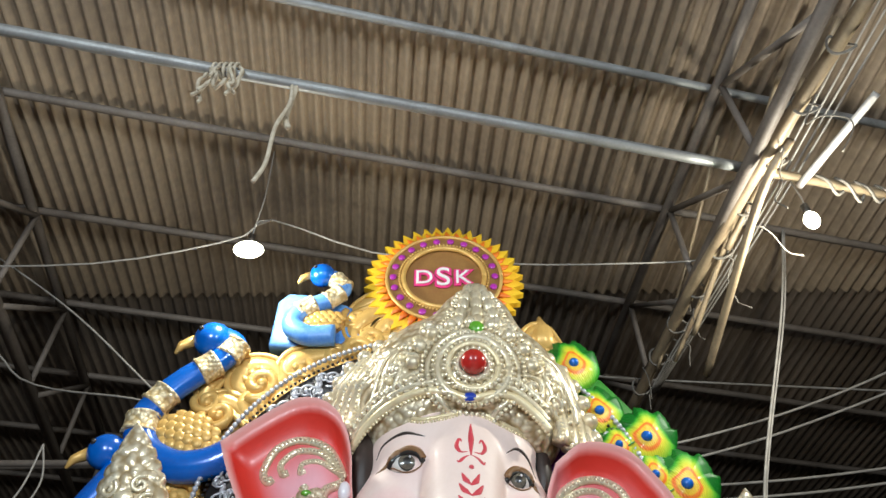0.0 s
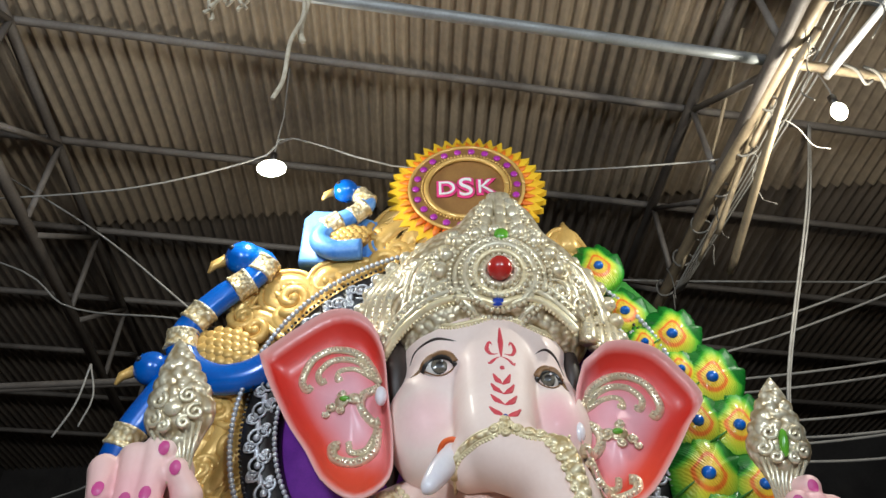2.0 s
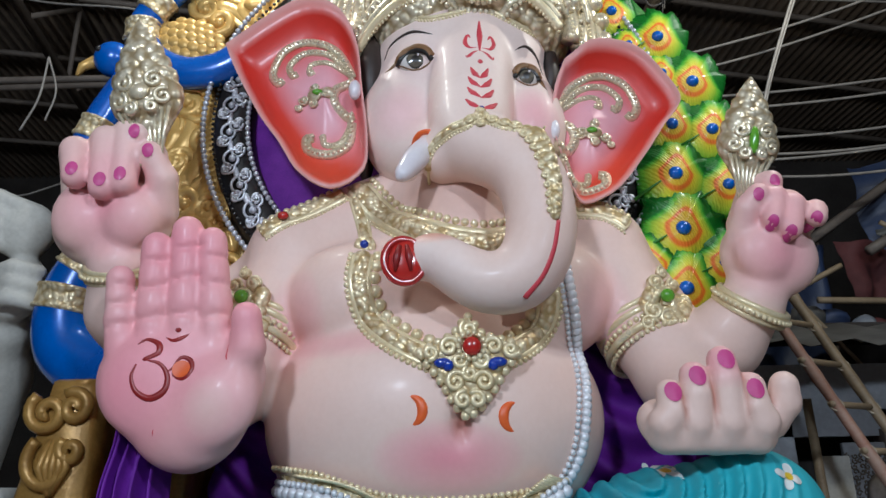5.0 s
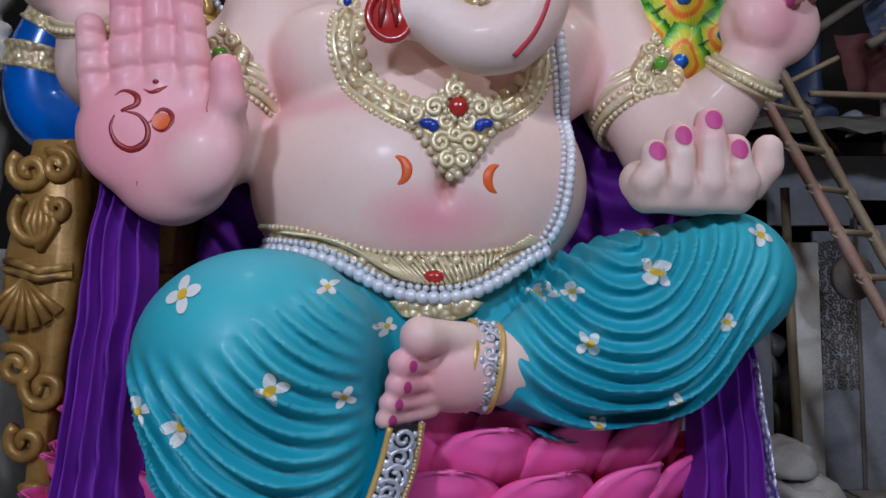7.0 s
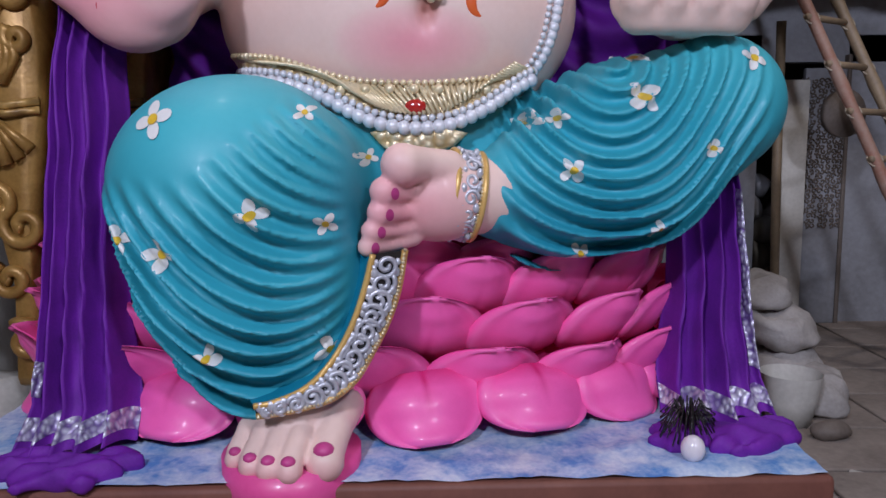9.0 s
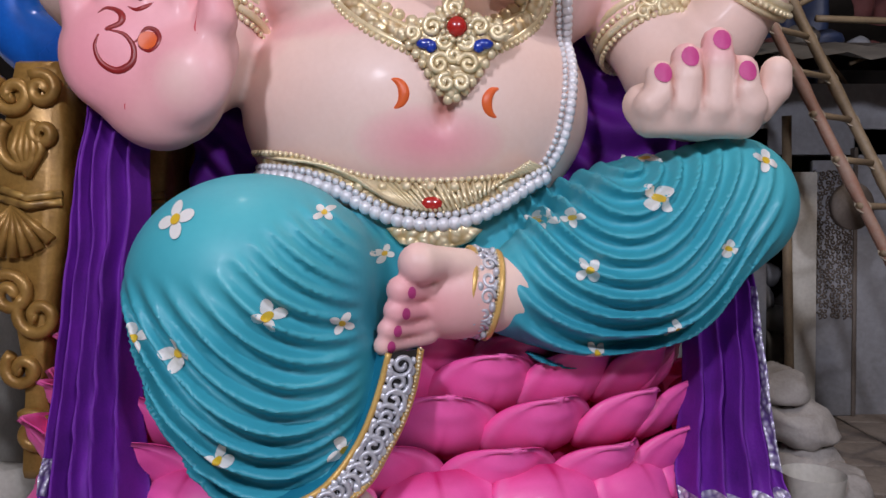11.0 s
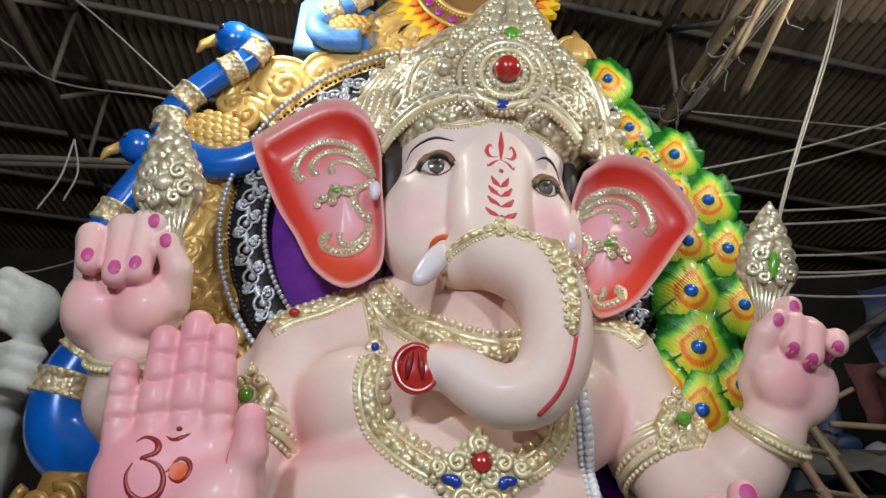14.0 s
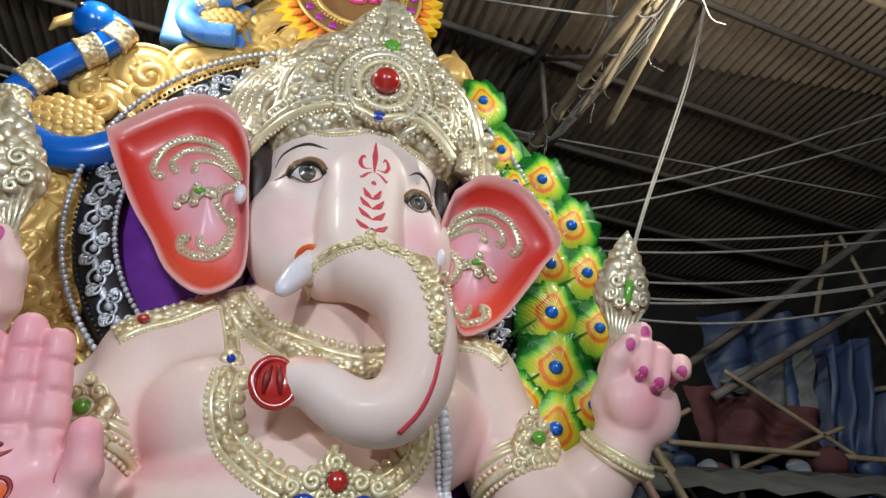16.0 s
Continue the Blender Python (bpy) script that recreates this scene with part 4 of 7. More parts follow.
for k in range(6):
    for s in (-1, 0, 1):
        x, z = 0.275 + s * (0.12 - 0.019 * k), 4.88 + 0.085 * k
        statue.add(*ball((x, cap.y(x, z, 4.1) - 0.012, z), (0.042, 0.03, 0.06), 7, 9), SILVER)
for s in (-1, 1):
    for k in range(5):
        x, z = 0.275 + s * (0.22 - 0.03 * k), 4.84 + 0.09 * k
        swirl(cap, x, z, 0.05, 1.5, s, SILVER, 0.014, 1.1, 0.008, 4.12)
# swags on the brow
for xz in ([(-0.24, 4.29), (-0.185, 4.245), (-0.069, 4.186), (0.077, 4.195), (0.17, 4.225)], [(0.24, 4.225), (0.30, 4.21), (0.418, 4.165), (0.51, 4.15), (0.58, 4.16)]):
    line = trim(face, xz, 0.013, JEWEL, 0.002, 30)
    bead_row(line + np.array([0, -0.004, -0.022]), 0.010, JEWEL)
bead_row(face.line([(0.12, 4.215), (0.2, 4.20), (0.29, 4.212)], 0.01), 0.016, SILVER)

# ears: pierced scrolls
for surf, sx, ox, oz in ((ear_a, 1, 0.0, 0.0), (ear_b, -1, 0.11, -0.27)):
    to = lambda xz: [(ox + sx * x, z + oz) for x, z in xz]
    for xz, r in (([(-0.50, 3.93), (-0.61, 4.11), (-0.78, 4.18), (-0.92, 4.13), (-0.98, 4.0), (-0.945, 3.93), (-0.915, 3.95)], 0.026), ([(-0.52, 3.95), (-0.64, 4.08), (-0.79, 4.11), (-0.88, 4.04), (-0.86, 3.97), (-0.83, 3.98)], 0.022), ([(-0.53, 3.96), (-0.65, 4.03), (-0.75, 4.03), (-0.76, 3.97), (-0.73, 3.98)], 0.018), ([(-0.51, 3.91), (-0.60, 3.86), (-0.61, 3.77), (-0.54, 3.69), (-0.50, 3.70)], 0.03), ([(-0.51, 3.65), (-0.53, 3.52), (-0.63, 3.45), (-0.74, 3.48), (-0.76, 3.55), (-0.72, 3.56)], 0.03), ([(-0.51, 3.65), (-0.57, 3.53), (-0.65, 3.51), (-0.67, 3.57)], 0.02)):
        line = trim(surf, to(xz), r, SILVER, 0.0, 34, 0.8, 4.15)
        bead_row(line + np.array([0, -r * 0.8, 0]), r * 0.42, SILVER, 2.3)
    for dx, dz, r in ((-0.71, 3.81, 0.05), (-0.65, 3.82, 0.045), (-0.78, 3.79, 0.035), (-0.72, 3.86, 0.03), (-0.72, 3.76, 0.03), (-0.81, 3.75, 0.025)):
        x, z = to([(dx, dz)])[0]
        gem(surf, x, z, (r, 0.02, r * 0.8), SILVER_R, 0.0, 4.15)
        swirl(surf, x, z, r * 0.9, dz * 9, 1, SILVER, 0.009, 1.2, 0.016, 4.15)
    x, z = to([(-0.70, 3.815)])[0]
    gem(surf, x, z, (0.03, 0.014, 0.018), GREENG, 0.022, 4.15)
    x, z = to([(-0.485, 3.80)])[0]
    statue.add(*ball((x, 4.06, z), (0.035, 0.04, 0.06), 8, 10), TUSK)

# necklaces
def collar(xz, w, bead, default=4.2, lift=0.0, n=60):
    for o, r, mat in ((0.0, w * 0.55, GOLD_J), (0.5, w * 0.25, JEWEL), (-0.5, w * 0.25, JEWEL)):
        line = smooth_line(xz, n)
        t = np.gradient(line, axis=0)
        nn = np.stack([t[:, 1], -t[:, 0]], 1) / (np.linalg.norm(t, axis=1)[:, None] + 1e-9)
        trim(skin, line[::2] + nn[::2] * w * o, r, mat, lift, 60, 0.6, default)
    if bead:
        bead_row(skin.line(line + nn * w * -0.95, lift, default), bead, JEWEL)
        bead_row(skin.line(line + nn * w * 0.8, lift, default), bead * 0.45, JEWEL)


collar([(-0.40, 2.78), (-0.41, 2.62), (-0.36, 2.46), (-0.24, 2.34), (-0.08, 2.25), (0.08, 2.20), (0.24, 2.25), (0.38, 2.34), (0.47, 2.46), (0.49, 2.62)], 0.075, 0.032)
collar([(-0.50, 3.26), (-0.46, 3.12), (-0.42, 2.98), (-0.40, 2.86)], 0.05, 0.0)
gem(skin, -0.40, 2.85, (0.055, 0.03, 0.055), GOLD_J, 0.01)
gem(skin, -0.40, 2.85, (0.022, 0.02, 0.022), BLUEG, 0.035)
collar([(-0.47, 3.25), (-0.35, 3.10), (-0.2, 2.97), (0.0, 2.86), (0.2, 2.83), (0.38, 2.90), (0.52, 3.08)], 0.10, 0.022, 3.95)
collar([(-0.95, 2.98), (-0.84, 3.05), (-0.70, 3.12), (-0.54, 3.22)], 0.07, 0.02, 4.15)
collar([(0.56, 3.10), (0.70, 3.08), (0.84, 3.05), (0.95, 2.97)], 0.07, 0.02, 4.15)
gem(skin, -0.84, 3.06, (0.03, 0.02, 0.022), RED, 0.045)
# pendant
PEND = [(0.105 + 0.92 * (x - 0.105), 2.28 + 0.84 * (z - 2.27)) for x, z in [(-0.14, 2.25), (-0.05, 2.30), (0.02, 2.34), (0.09, 2.44), (0.16, 2.34), (0.25, 2.31), (0.35, 2.27), (0.27, 2.16), (0.22, 2.07), (0.15, 1.97), (0.08, 1.91), (0.02, 1.98), (-0.03, 2.08), (-0.09, 2.17)]]
py = skin.y(0.1, 2.15)
v, f = slab(PEND, py - 0.055, py + 0.04, 0.03)
statue.add(v, f, GOLD_J)
bead_row([(x, py - 0.03, z) for x, z in PEND + PEND[:1]], 0.022, JEWEL)
for cx, cz, r, h in ((0.0, 2.27, 0.05, 1), (0.21, 2.27, 0.05, -1), (0.05, 2.2, 0.04, -1), (0.155, 2.2, 0.04, 1), (0.03, 2.09, 0.05, 1), (0.16, 2.09, 0.05, -1), (0.095, 2.13, 0.035, 1), (0.06, 2.0, 0.04, 1), (0.125, 2.0, 0.04, -1), (0.095, 2.36, 0.045, 1), (-0.09, 2.24, 0.035, 1), (0.29, 2.25, 0.035, -1)):
    line = [(p[0], py - 0.06, p[1]) for p in spiral(0.105 + 0.92 * (cx - 0.105), 2.28 + 0.84 * (cz - 2.27), r * 0.9, 1.5, cx * 20, h)]
    statue.add(*tube(line, 0.013, 7), JEWEL)
for k in range(14):
    a = 2 * math.pi * k / 14
    statue.add(*ball((0.105 + 0.058 * math.cos(a), py - 0.075, 2.28 + 0.058 * math.sin(a)), 0.013, 5, 7), JEWEL)
statue.add(*ball((0.108, py - 0.07, 2.28), (0.042, 0.025, 0.042), 10, 12), RED)
for x, t in ((-0.02, 1), (0.22, -1)):
    statue.add(*ball((x, py - 0.062, 2.21), (0.04, 0.02, 0.022), 8, 10), BLUEG)
    statue.add(*ball((x + t * 0.022, py - 0.062, 2.20), (0.025, 0.018, 0.026), 8, 10), BLUEG)
# belt, white beaded swag and sacred thread
by = lambda x, z: skin.y(x, max(z, 1.74), 4.05) - 0.03 - 0.05 * (1.74 - min(z, 1.74))
top = smooth_line([(-0.80, 1.80), (-0.57, 1.765), (-0.353, 1.695), (-0.183, 1.661), (0.083, 1.656), (0.325, 1.681), (0.52, 1.725)], 60)
low = smooth_line([(-0.80, 1.735), (-0.562, 1.700), (-0.395, 1.645), (-0.276, 1.580), (-0.156, 1.528), (-0.005, 1.505), (0.153, 1.522), (0.296, 1.585), (0.416, 1.665), (0.52, 1.722)], 60)
lift = np.array([0, -0.03, 0])
ribbon([(x, by(x, z), z) for x, z in top], [(x, by(x, z) - 0.02, z) for x, z in low], GOLD_J)
for i in range(0, 60):
    (xa, za), (xb, zb) = top[i], low[i]
    xm = 0.02 + (xb - 0.02) * 0.8
    statue.add(*tube([(xa, by(xa, za) - 0.01, za - 0.012), (xm, by(xm, zb) - 0.045, zb + 0.02)], 0.0075, 6), JEWEL)
bead_row([(x, by(x, z) - 0.012, z) for x, z in top], 0.014, JEWEL)
for k in range(-3, 4):
    x = 0.0 + 0.1 * k
    statue.add(*ball((x, by(x, 1.62) - 0.02, 1.628), 0.022, 6, 8), JEWEL)
statue.add(*ball((0.005, by(0, 1.55) - 0.035, 1.555), (0.046, 0.02, 0.032), 8, 12), RED)
bead_row([(x, by(x, z) - 0.03, z + 0.005) for x, z in low], 0.016, WHITE)
bead_row([(x, by(x, z) - 0.02, z - 0.035) for x, z in low], 0.032, WHITE, 1.5)
tab = [(-0.185, 1.455), (-0.10, 1.475), (0.02, 1.47), (0.12, 1.475), (0.22, 1.45), (0.17, 1.40), (0.08, 1.365), (-0.04, 1.365), (-0.13, 1.39)]
statue.add(*slab(tab, by(0, 1.5) - 0.02, by(0, 1.5) + 0.2, 0.02), GOLD_J)
thread = smooth_line([(0.50, 1.69), (0.58, 1.82), (0.62, 1.98), (0.64, 2.2), (0.61, 2.42), (0.585, 2.6), (0.57, 2.78), (0.57, 2.95)], 50)
bead_row([(x, skin.y(x, z, 4.1) - 0.01, z) for x, z in thread], 0.027, WHITE, 1.3)
bead_row([(x - 0.04, skin.y(x - 0.04, z, 4.1) - 0.01, z) for x, z in thread], 0.014, WHITE)
# armlets and bracelets
for cx, cy, cz, ax, s, px in ((-0.965, 4.17, 2.46, (0.25, 0.35, 0.9), -1, -0.985), (1.01, 4.18, 2.43, (-0.3, 0.35, 0.9), 1, 1.06)):
    a = np.array(Vector(ax).normalized())
    limb = Bulge((cx, cy, cz), 0.33 * -s, 0.235)
    for d, r, bd in ((-0.10, 0.012, 0.014), (-0.06, 0.02, 0), (-0.02, 0.014, 0.016), (0.02, 0.02, 0), (0.06, 0.02, 0)):
        hoop(np.array([cx, cy, cz]) + a * d, ax, 0.232, r, JEWEL, bd)
    for k in range(16):
        u = k / 15
        x, z = px + s * 0.02 + 0.20 * (u - 0.5) * 1.1, cz + 0.10 + 0.06 * math.sin(7 * u)
        gem(limb, x, z, (0.045, 0.03, 0.05), GOLD_J, -0.005, 3.97)
    for cxx, czz, r in ((-0.07, 0.06, 0.05), (0.07, 0.06, 0.05), (0.0, 0.14, 0.05), (-0.05, 0.2, 0.04), (0.05, 0.2, 0.04), (0.0, 0.02, 0.05), (0.0, 0.26, 0.03), (-0.1, 0.0, 0.04), (0.1, 0.0, 0.04)):
        gem(limb, px + cxx, cz + czz, (r, 0.025, r), GOLD_J, 0.0, 3.97)
        swirl(limb, px + cxx, cz + czz, r, czz * 30, 1, JEWEL, 0.012, 1.3, 0.018, 3.97)
    gem(limb, px, cz + 0.13, (0.034, 0.03, 0.034), GREENG, 0.04, 3.97)
for c, ax, r in (((-1.565, 3.9, 2.735), (0.0, -0.55, 0.85), 0.168), ((1.455, 3.945, 2.505), (0.4, -0.5, 0.8), 0.165)):
    for d in (-0.025, 0.0, 0.025):
        hoop(np.array(c) + np.array(ax) * d, ax, r + (0.008 if d == 0 else 0), 0.017, JEWEL)
    hoop(c, ax, r + 0.022, 0, JEWEL, 0.013)
# anklet
AX = Vector((1, 0.15, -0.16)).normalized()
AU = AX.orthogonal().normalized()
AV = AX.cross(AU)
ring_at = lambda along, a, rad: tuple(Vector((0.178, 3.46, 1.205)) + AX * along + rad * (math.cos(a) * AU + math.sin(a) * AV))
for d in (-0.052, 0.052):
    hoop(ring_at(d, 0, 0), AX, 0.168, 0.012, GOLD)
    hoop(ring_at(d * 0.78, 0, 0), AX, 0.168, 0, GOLD_J, 0.007)
n = 36
statue.add([ring_at(d, 2 * math.pi * k / n, 0.164) for d in (-0.052, 0.052) for k in range(n)], [(k, (k + 1) % n, n + (k + 1) % n, n + k) for k in range(n)], BLACK)
for k in range(16):
    a, flip = 2 * math.pi * k / 16, 1 if k % 2 else -1
    statue.add(*tube([ring_at(0.004 + 0.03 * math.cos(u) * (1 - u / 10), a + flip * 0.19 * math.sin(u) * (1 - u / 10), 0.168) for u in np.linspace(0, 8, 18)], 0.008, 6), FILI)
    statue.add(*ball(ring_at(-0.028 * flip, a + 0.2, 0.168), (0.014, 0.012, 0.02), 5, 7), FILI)
    statue.add(*ball(ring_at(0.028 * flip, a + 0.16, 0.168), (0.011, 0.010, 0.014), 5, 7), FILI)
# nails
def nail(x, z, rx, rz, surface=skin, lift=0.002):
    y = surface.y(x, z, 9)
    if y < 8:
        statue.add(*patch(surface, x, z, oval(rx, rz, 14), 0.005), NAIL)


for x, z in ((-1.722, 3.133), (-1.583, 3.074), (-1.493, 3.10), (-1.389, 3.231), (-1.463, 3.332)):
    nail(x, z, 0.027, 0.036)
for x, z in ((1.505, 2.832), (1.580, 2.782), (1.712, 2.852), (1.460, 2.972), (1.562, 3.053)):
    nail(x, z, 0.024, 0.032)
for x, z in ((0.868, 2.033), (0.968, 2.092), (1.086, 2.154), (1.180, 2.038)):
    nail(x, z, 0.034, 0.040)
for x, y, r, xb in TOES:
    statue.add(*ball((x, y - 0.2 * r, 0.32 + 0.66 * r), (0.56 * r, 0.58 * r, 0.42 * r), 8, 12), NAIL)
for x, z in ((-0.065, 1.225), (-0.085, 1.150), (-0.115, 1.088), (-0.138, 1.032)):
    nail(x, z, 0.014, 0.022, foot)
# palm sign and creases
ink = lambda xz, r=0.010, mat=DARKRED: trim(skin, xz, r * 1.2, mat, -0.003, 26, 0.6, 3.55, True)
ink([(-1.285, 2.285), (-1.25, 2.305), (-1.20, 2.285), (-1.195, 2.245), (-1.245, 2.22), (-1.235, 2.215)], 0.013)
ink([(-1.235, 2.215), (-1.18, 2.20), (-1.145, 2.15), (-1.15, 2.09), (-1.205, 2.06), (-1.265, 2.09), (-1.29, 2.15), (-1.275, 2.20)], 0.015)
ink([(-1.165, 2.16), (-1.13, 2.18), (-1.10, 2.225), (-1.06, 2.215), (-1.045, 2.17), (-1.075, 2.135), (-1.12, 2.15), (-1.13, 2.18)], 0.011)
ink([(-1.18, 2.315), (-1.14, 2.30), (-1.10, 2.315), (-1.075, 2.335)], 0.010)
gem(skin, -1.125, 2.345, (0.013, 0.008, 0.010), DARKRED, 0.0)
statue.add(*patch(skin, -1.09, 2.178, oval(0.038, 0.036), 0.004), ORANGE)
for xz in ([(-1.0, 2.21), (-1.06, 2.08), (-1.065, 1.95), (-1.04, 1.86)], [(-1.16, 2.02), (-1.18, 1.93), (-1.185, 1.86)], [(-0.90, 2.30), (-0.905, 2.22), (-0.87, 2.17)]):
    trim(skin, xz, 0.007, TILAK, -0.004, 20, 0.6, 3.55, True)
# crescents on the belly
for cx, cz, s in ((-0.165, 2.015, -1), (0.29, 1.985, 1)):
    a = np.linspace(-1.5, 1.7, 20)
    line = skin.line([(cx - s * 0.0 - s * 0.055 * math.cos(t), cz + 0.06 * math.sin(t)) for t in a], -0.004)
    statue.add(*tube(line, 0.024 * np.sin(np.linspace(0.05, math.pi - 0.05, 20)) + 0.002, 8, 0.6), ORANGE)


# daisies painted on the cloth
def daisy(x, z, s, turn):
    for k in range(4):
        a = turn + k * math.pi / 2
        statue.add(*patch(lap, x + 0.62 * s * math.cos(a), z + 0.62 * s * math.sin(a), oval(0.5 * s, 0.36 * s, 12, a), 0.006), PETALW)
    statue.add(*patch(lap, x, z, oval(0.3 * s, 0.3 * s, 12), 0.010), PETALY)


for k, (x, z, s) in enumerate(((-0.836, 1.481, 0.062), (-0.368, 1.508, 0.032), (-0.185, 1.354, 0.034), (-0.510, 1.173, 0.050), (0.849, 1.566, 0.060), (0.45, 1.494, 0.040), (0.543, 1.494, 0.036), (0.579, 1.299, 0.048), (1.295, 1.717, 0.048), (0.267, 1.160, 0.044), (0.631, 0.979, 0.042), (1.117, 1.377, 0.034), (0.930, 1.068, 0.036), (0.90, 1.755, 0.04), (-0.296, 1.131, 0.036), (-0.82, 1.044, 0.052), (-0.298, 0.679, 0.054), (-0.56, 0.50, 0.034), (-0.705, 0.681, 0.044), (-0.996, 1.082, 0.05))):
    daisy(x, z, s, 0.3 + 0.5 * k)
# brocade hem of the cloth
inner = smooth_line([(-0.147, 3.2, 1.014), (-0.179, 3.19, 0.891), (-0.22, 3.17, 0.774), (-0.27, 3.15, 0.679), (-0.327, 3.12, 0.607), (-0.389, 3.07, 0.564), (-0.48, 3.04, 0.533), (-0.546, 3.04, 0.522)], 60)
outer = smooth_line([(-0.035, 3.25, 1.022), (-0.061, 3.24, 0.88), (-0.103, 3.22, 0.761), (-0.155, 3.2, 0.663), (-0.215, 3.17, 0.57), (-0.297, 3.1, 0.523), (-0.427, 3.06, 0.499), (-0.543, 3.06, 0.481)], 60)
back = np.array((-0.05, 0.32, 0.0))
ribbon(inner, outer, BLACK)
# hem returns use the dark hollow teal, shade put into the paint
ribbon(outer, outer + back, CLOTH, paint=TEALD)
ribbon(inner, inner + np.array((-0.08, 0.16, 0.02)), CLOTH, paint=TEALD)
statue.add(*tube(inner, 0.012, 7), GOLD)
statue.add(*tube(outer, 0.013, 7), GOLD)
bead_row(outer + np.array((0, -0.012, 0)), 0.007, GOLD_J)
for k in range(3, 58, 4):
    c, e = (inner[k] + outer[k]) / 2, outer[k] - inner[k]
    s = 0.36 * np.linalg.norm(e)
    flip = 1 if k % 8 == 3 else -1
    statue.add(*tube([(p[0], c[1] - 0.010 + 0.35 * (p[0] - c[0]), p[1]) for p in spiral(c[0], c[2], s, 1.6, k, flip)], 0.0095, 6), FILI)
    for h in (-0.33, 0.33):
        q = c + e * h + (inner[k + 1] - inner[k]) * 1.6
        statue.add(*ball((q[0], q[1] - 0.008, q[2]), (0.017, 0.008, 0.020), 5, 7), FILI)
        q = c + e * h - (inner[k + 1] - inner[k]) * 0.8
        statue.add(*ball((q[0], q[1] - 0.006, q[2]), (0.011, 0.007, 0.014), 5, 7), FILI)

statue.thing("statue", "large painted plaster statue of a seated elephant-headed figure with silver crown", "statue")


# ---- pedestal, lotus and base ----
def base():
    t = empty("base_platform", "brown base slab with a blue and white water top", "platform")
    Build().add(*soft_box(-1.78, 1.46, 3.03, 5.2, -0.01, 0.235, 0.02), TERRA).thing("slab", parent=t)
    b = Build()
    nx, ny = 90, 50
    v = []
    for i in range(nx):
        for j in range(ny):
            x, y = -1.76 + 3.2 * i / (nx - 1), 3.05 + 2.1 * j / (ny - 1)
            v.append((x, y, 0.245 + 0.012 * noise.noise((x * 9, y * 9, 0)) + 0.006 * noise.noise((x * 30, y * 30, 2)) + 0.03 * min(1, j / 14)))
    b.add(v, [(i * ny + j, (i + 1) * ny + j, (i + 1) * ny + j + 1, i * ny + j + 1) for i in range(nx - 1) for j in range(ny - 1)], WATER)
    b.thing("water_top", parent=t, label="blue and white painted rippled water")
    b = Build()
    a = np.linspace(0, 2 * math.pi, 30, endpoint=False)
    o = np.stack([-0.455 + 0.25 * np.cos(a), 3.22 + 0.27 * np.sin(a)], 1)
    v = [(p[0], p[1], 0.30) for p in o] + [(p[0], p[1], 0.14) for p in o]
    b.add(v, [tuple(range(30)), tuple(range(30, 60))[::-1]] + [(k, 30 + k, 30 + (k + 1) % 30, (k + 1) % 30) for k in range(30)], PINK)
    b.thing("foot_rest", parent=t, label="pink rounded foot rest")


def petal_mesh(tip):
    """A cupped lotus petal, 1 tall (z) and 1 wide, bulging towards -y, with a rolled rim, a drawn-out tip and a pressed vein."""
    b = Build()
    n, m = 20, 25
    v, col = [], []
    body, hot, red, rim = np.array((1.0, 0.14, 0.48)), np.array((1.0, 0.085, 0.41)), np.array((0.66, 0.015, 0.17)), np.array((1.0, 0.21, 0.55))
    wide = lambda u: (u + 0.10) ** 0.42 * (1.0 - u) ** tip
    top = max(wide(u / 200) for u in range(201))
    for side in (0, 1):
        for i in range(n):
            u = i / (n - 1) * 0.985
            w = 0.5 * wide(u) / top
            bulge = 0.34 * math.sin(math.pi * (0.10 + 0.80 * u)) ** 0.8
            for j in range(m):
                s = 2 * j / (m - 1) - 1
                y = -bulge * (1 - abs(s) ** 2.2) * min(1.0, w / 0.3)
                lip = math.exp(-((abs(s) - 0.90) / 0.08) ** 2) * min(1.0, u / 0.2)
                y += -0.050 * lip - 1.5 * max(0.0, u - 0.55) ** 2
                y += 0.045 * math.exp(-(s / 0.07) ** 2) * max(0.0, 0.62 - u) * (1 - side)
                y += side * (0.10 * (1 - abs(s) ** 4) * (1 - 0.8 * u) + 0.02)
                v.append((w * s * (1 - 0.03 * side), y, u))
                k = abs(s) ** 4
                p = body * (1 - k) + hot * k
                # red vein, plus a red foot standing in for shade between the petals
                d = min(1.0, 0.75 * math.exp(-(s / 0.06) ** 2) * max(0.0, 0.66 - u) * 1.6 + 0.8 * max(0.0, 0.26 - u) / 0.26)
                p = p * (1 - d) + red * d
                # lip and tip paler: the lit edge of the petal put into its colour
                p = p * (1 - 0.7 * lip) + rim * 0.7 * lip
                g = max(0.0, u - 0.84) / 0.16
                col.append(p * (1 - 0.6 * g) + rim * 0.6 * g)
    f = [(o + i * m + j, o + i * m + j + 1, o + (i + 1) * m + j + 1, o + (i + 1) * m + j)[::(1 if o == 0 else -1)] for o in (0, n * m) for i in range(n - 1) for j in range(m - 1)]
    for i in range(n - 1):
        for j in (0, m - 1):
            f.append((i * m + j, (i + 1) * m + j, n * m + (i + 1) * m + j, n * m + i * m + j))
    f += [((n - 1) * m + j, (n - 1) * m + j + 1, 2 * n * m - m + j + 1, 2 * n * m - m + j) for j in range(m - 1)]
    b.add(v, f, PETAL, col)
    return b.mesh("petal")


PETAL = mottled("lotus_petal_paint", (1, 1, 1), (0.93, 0.82, 0.87), 5, 0.46, 0, 0.05, 50, 0.1, attr="paint")


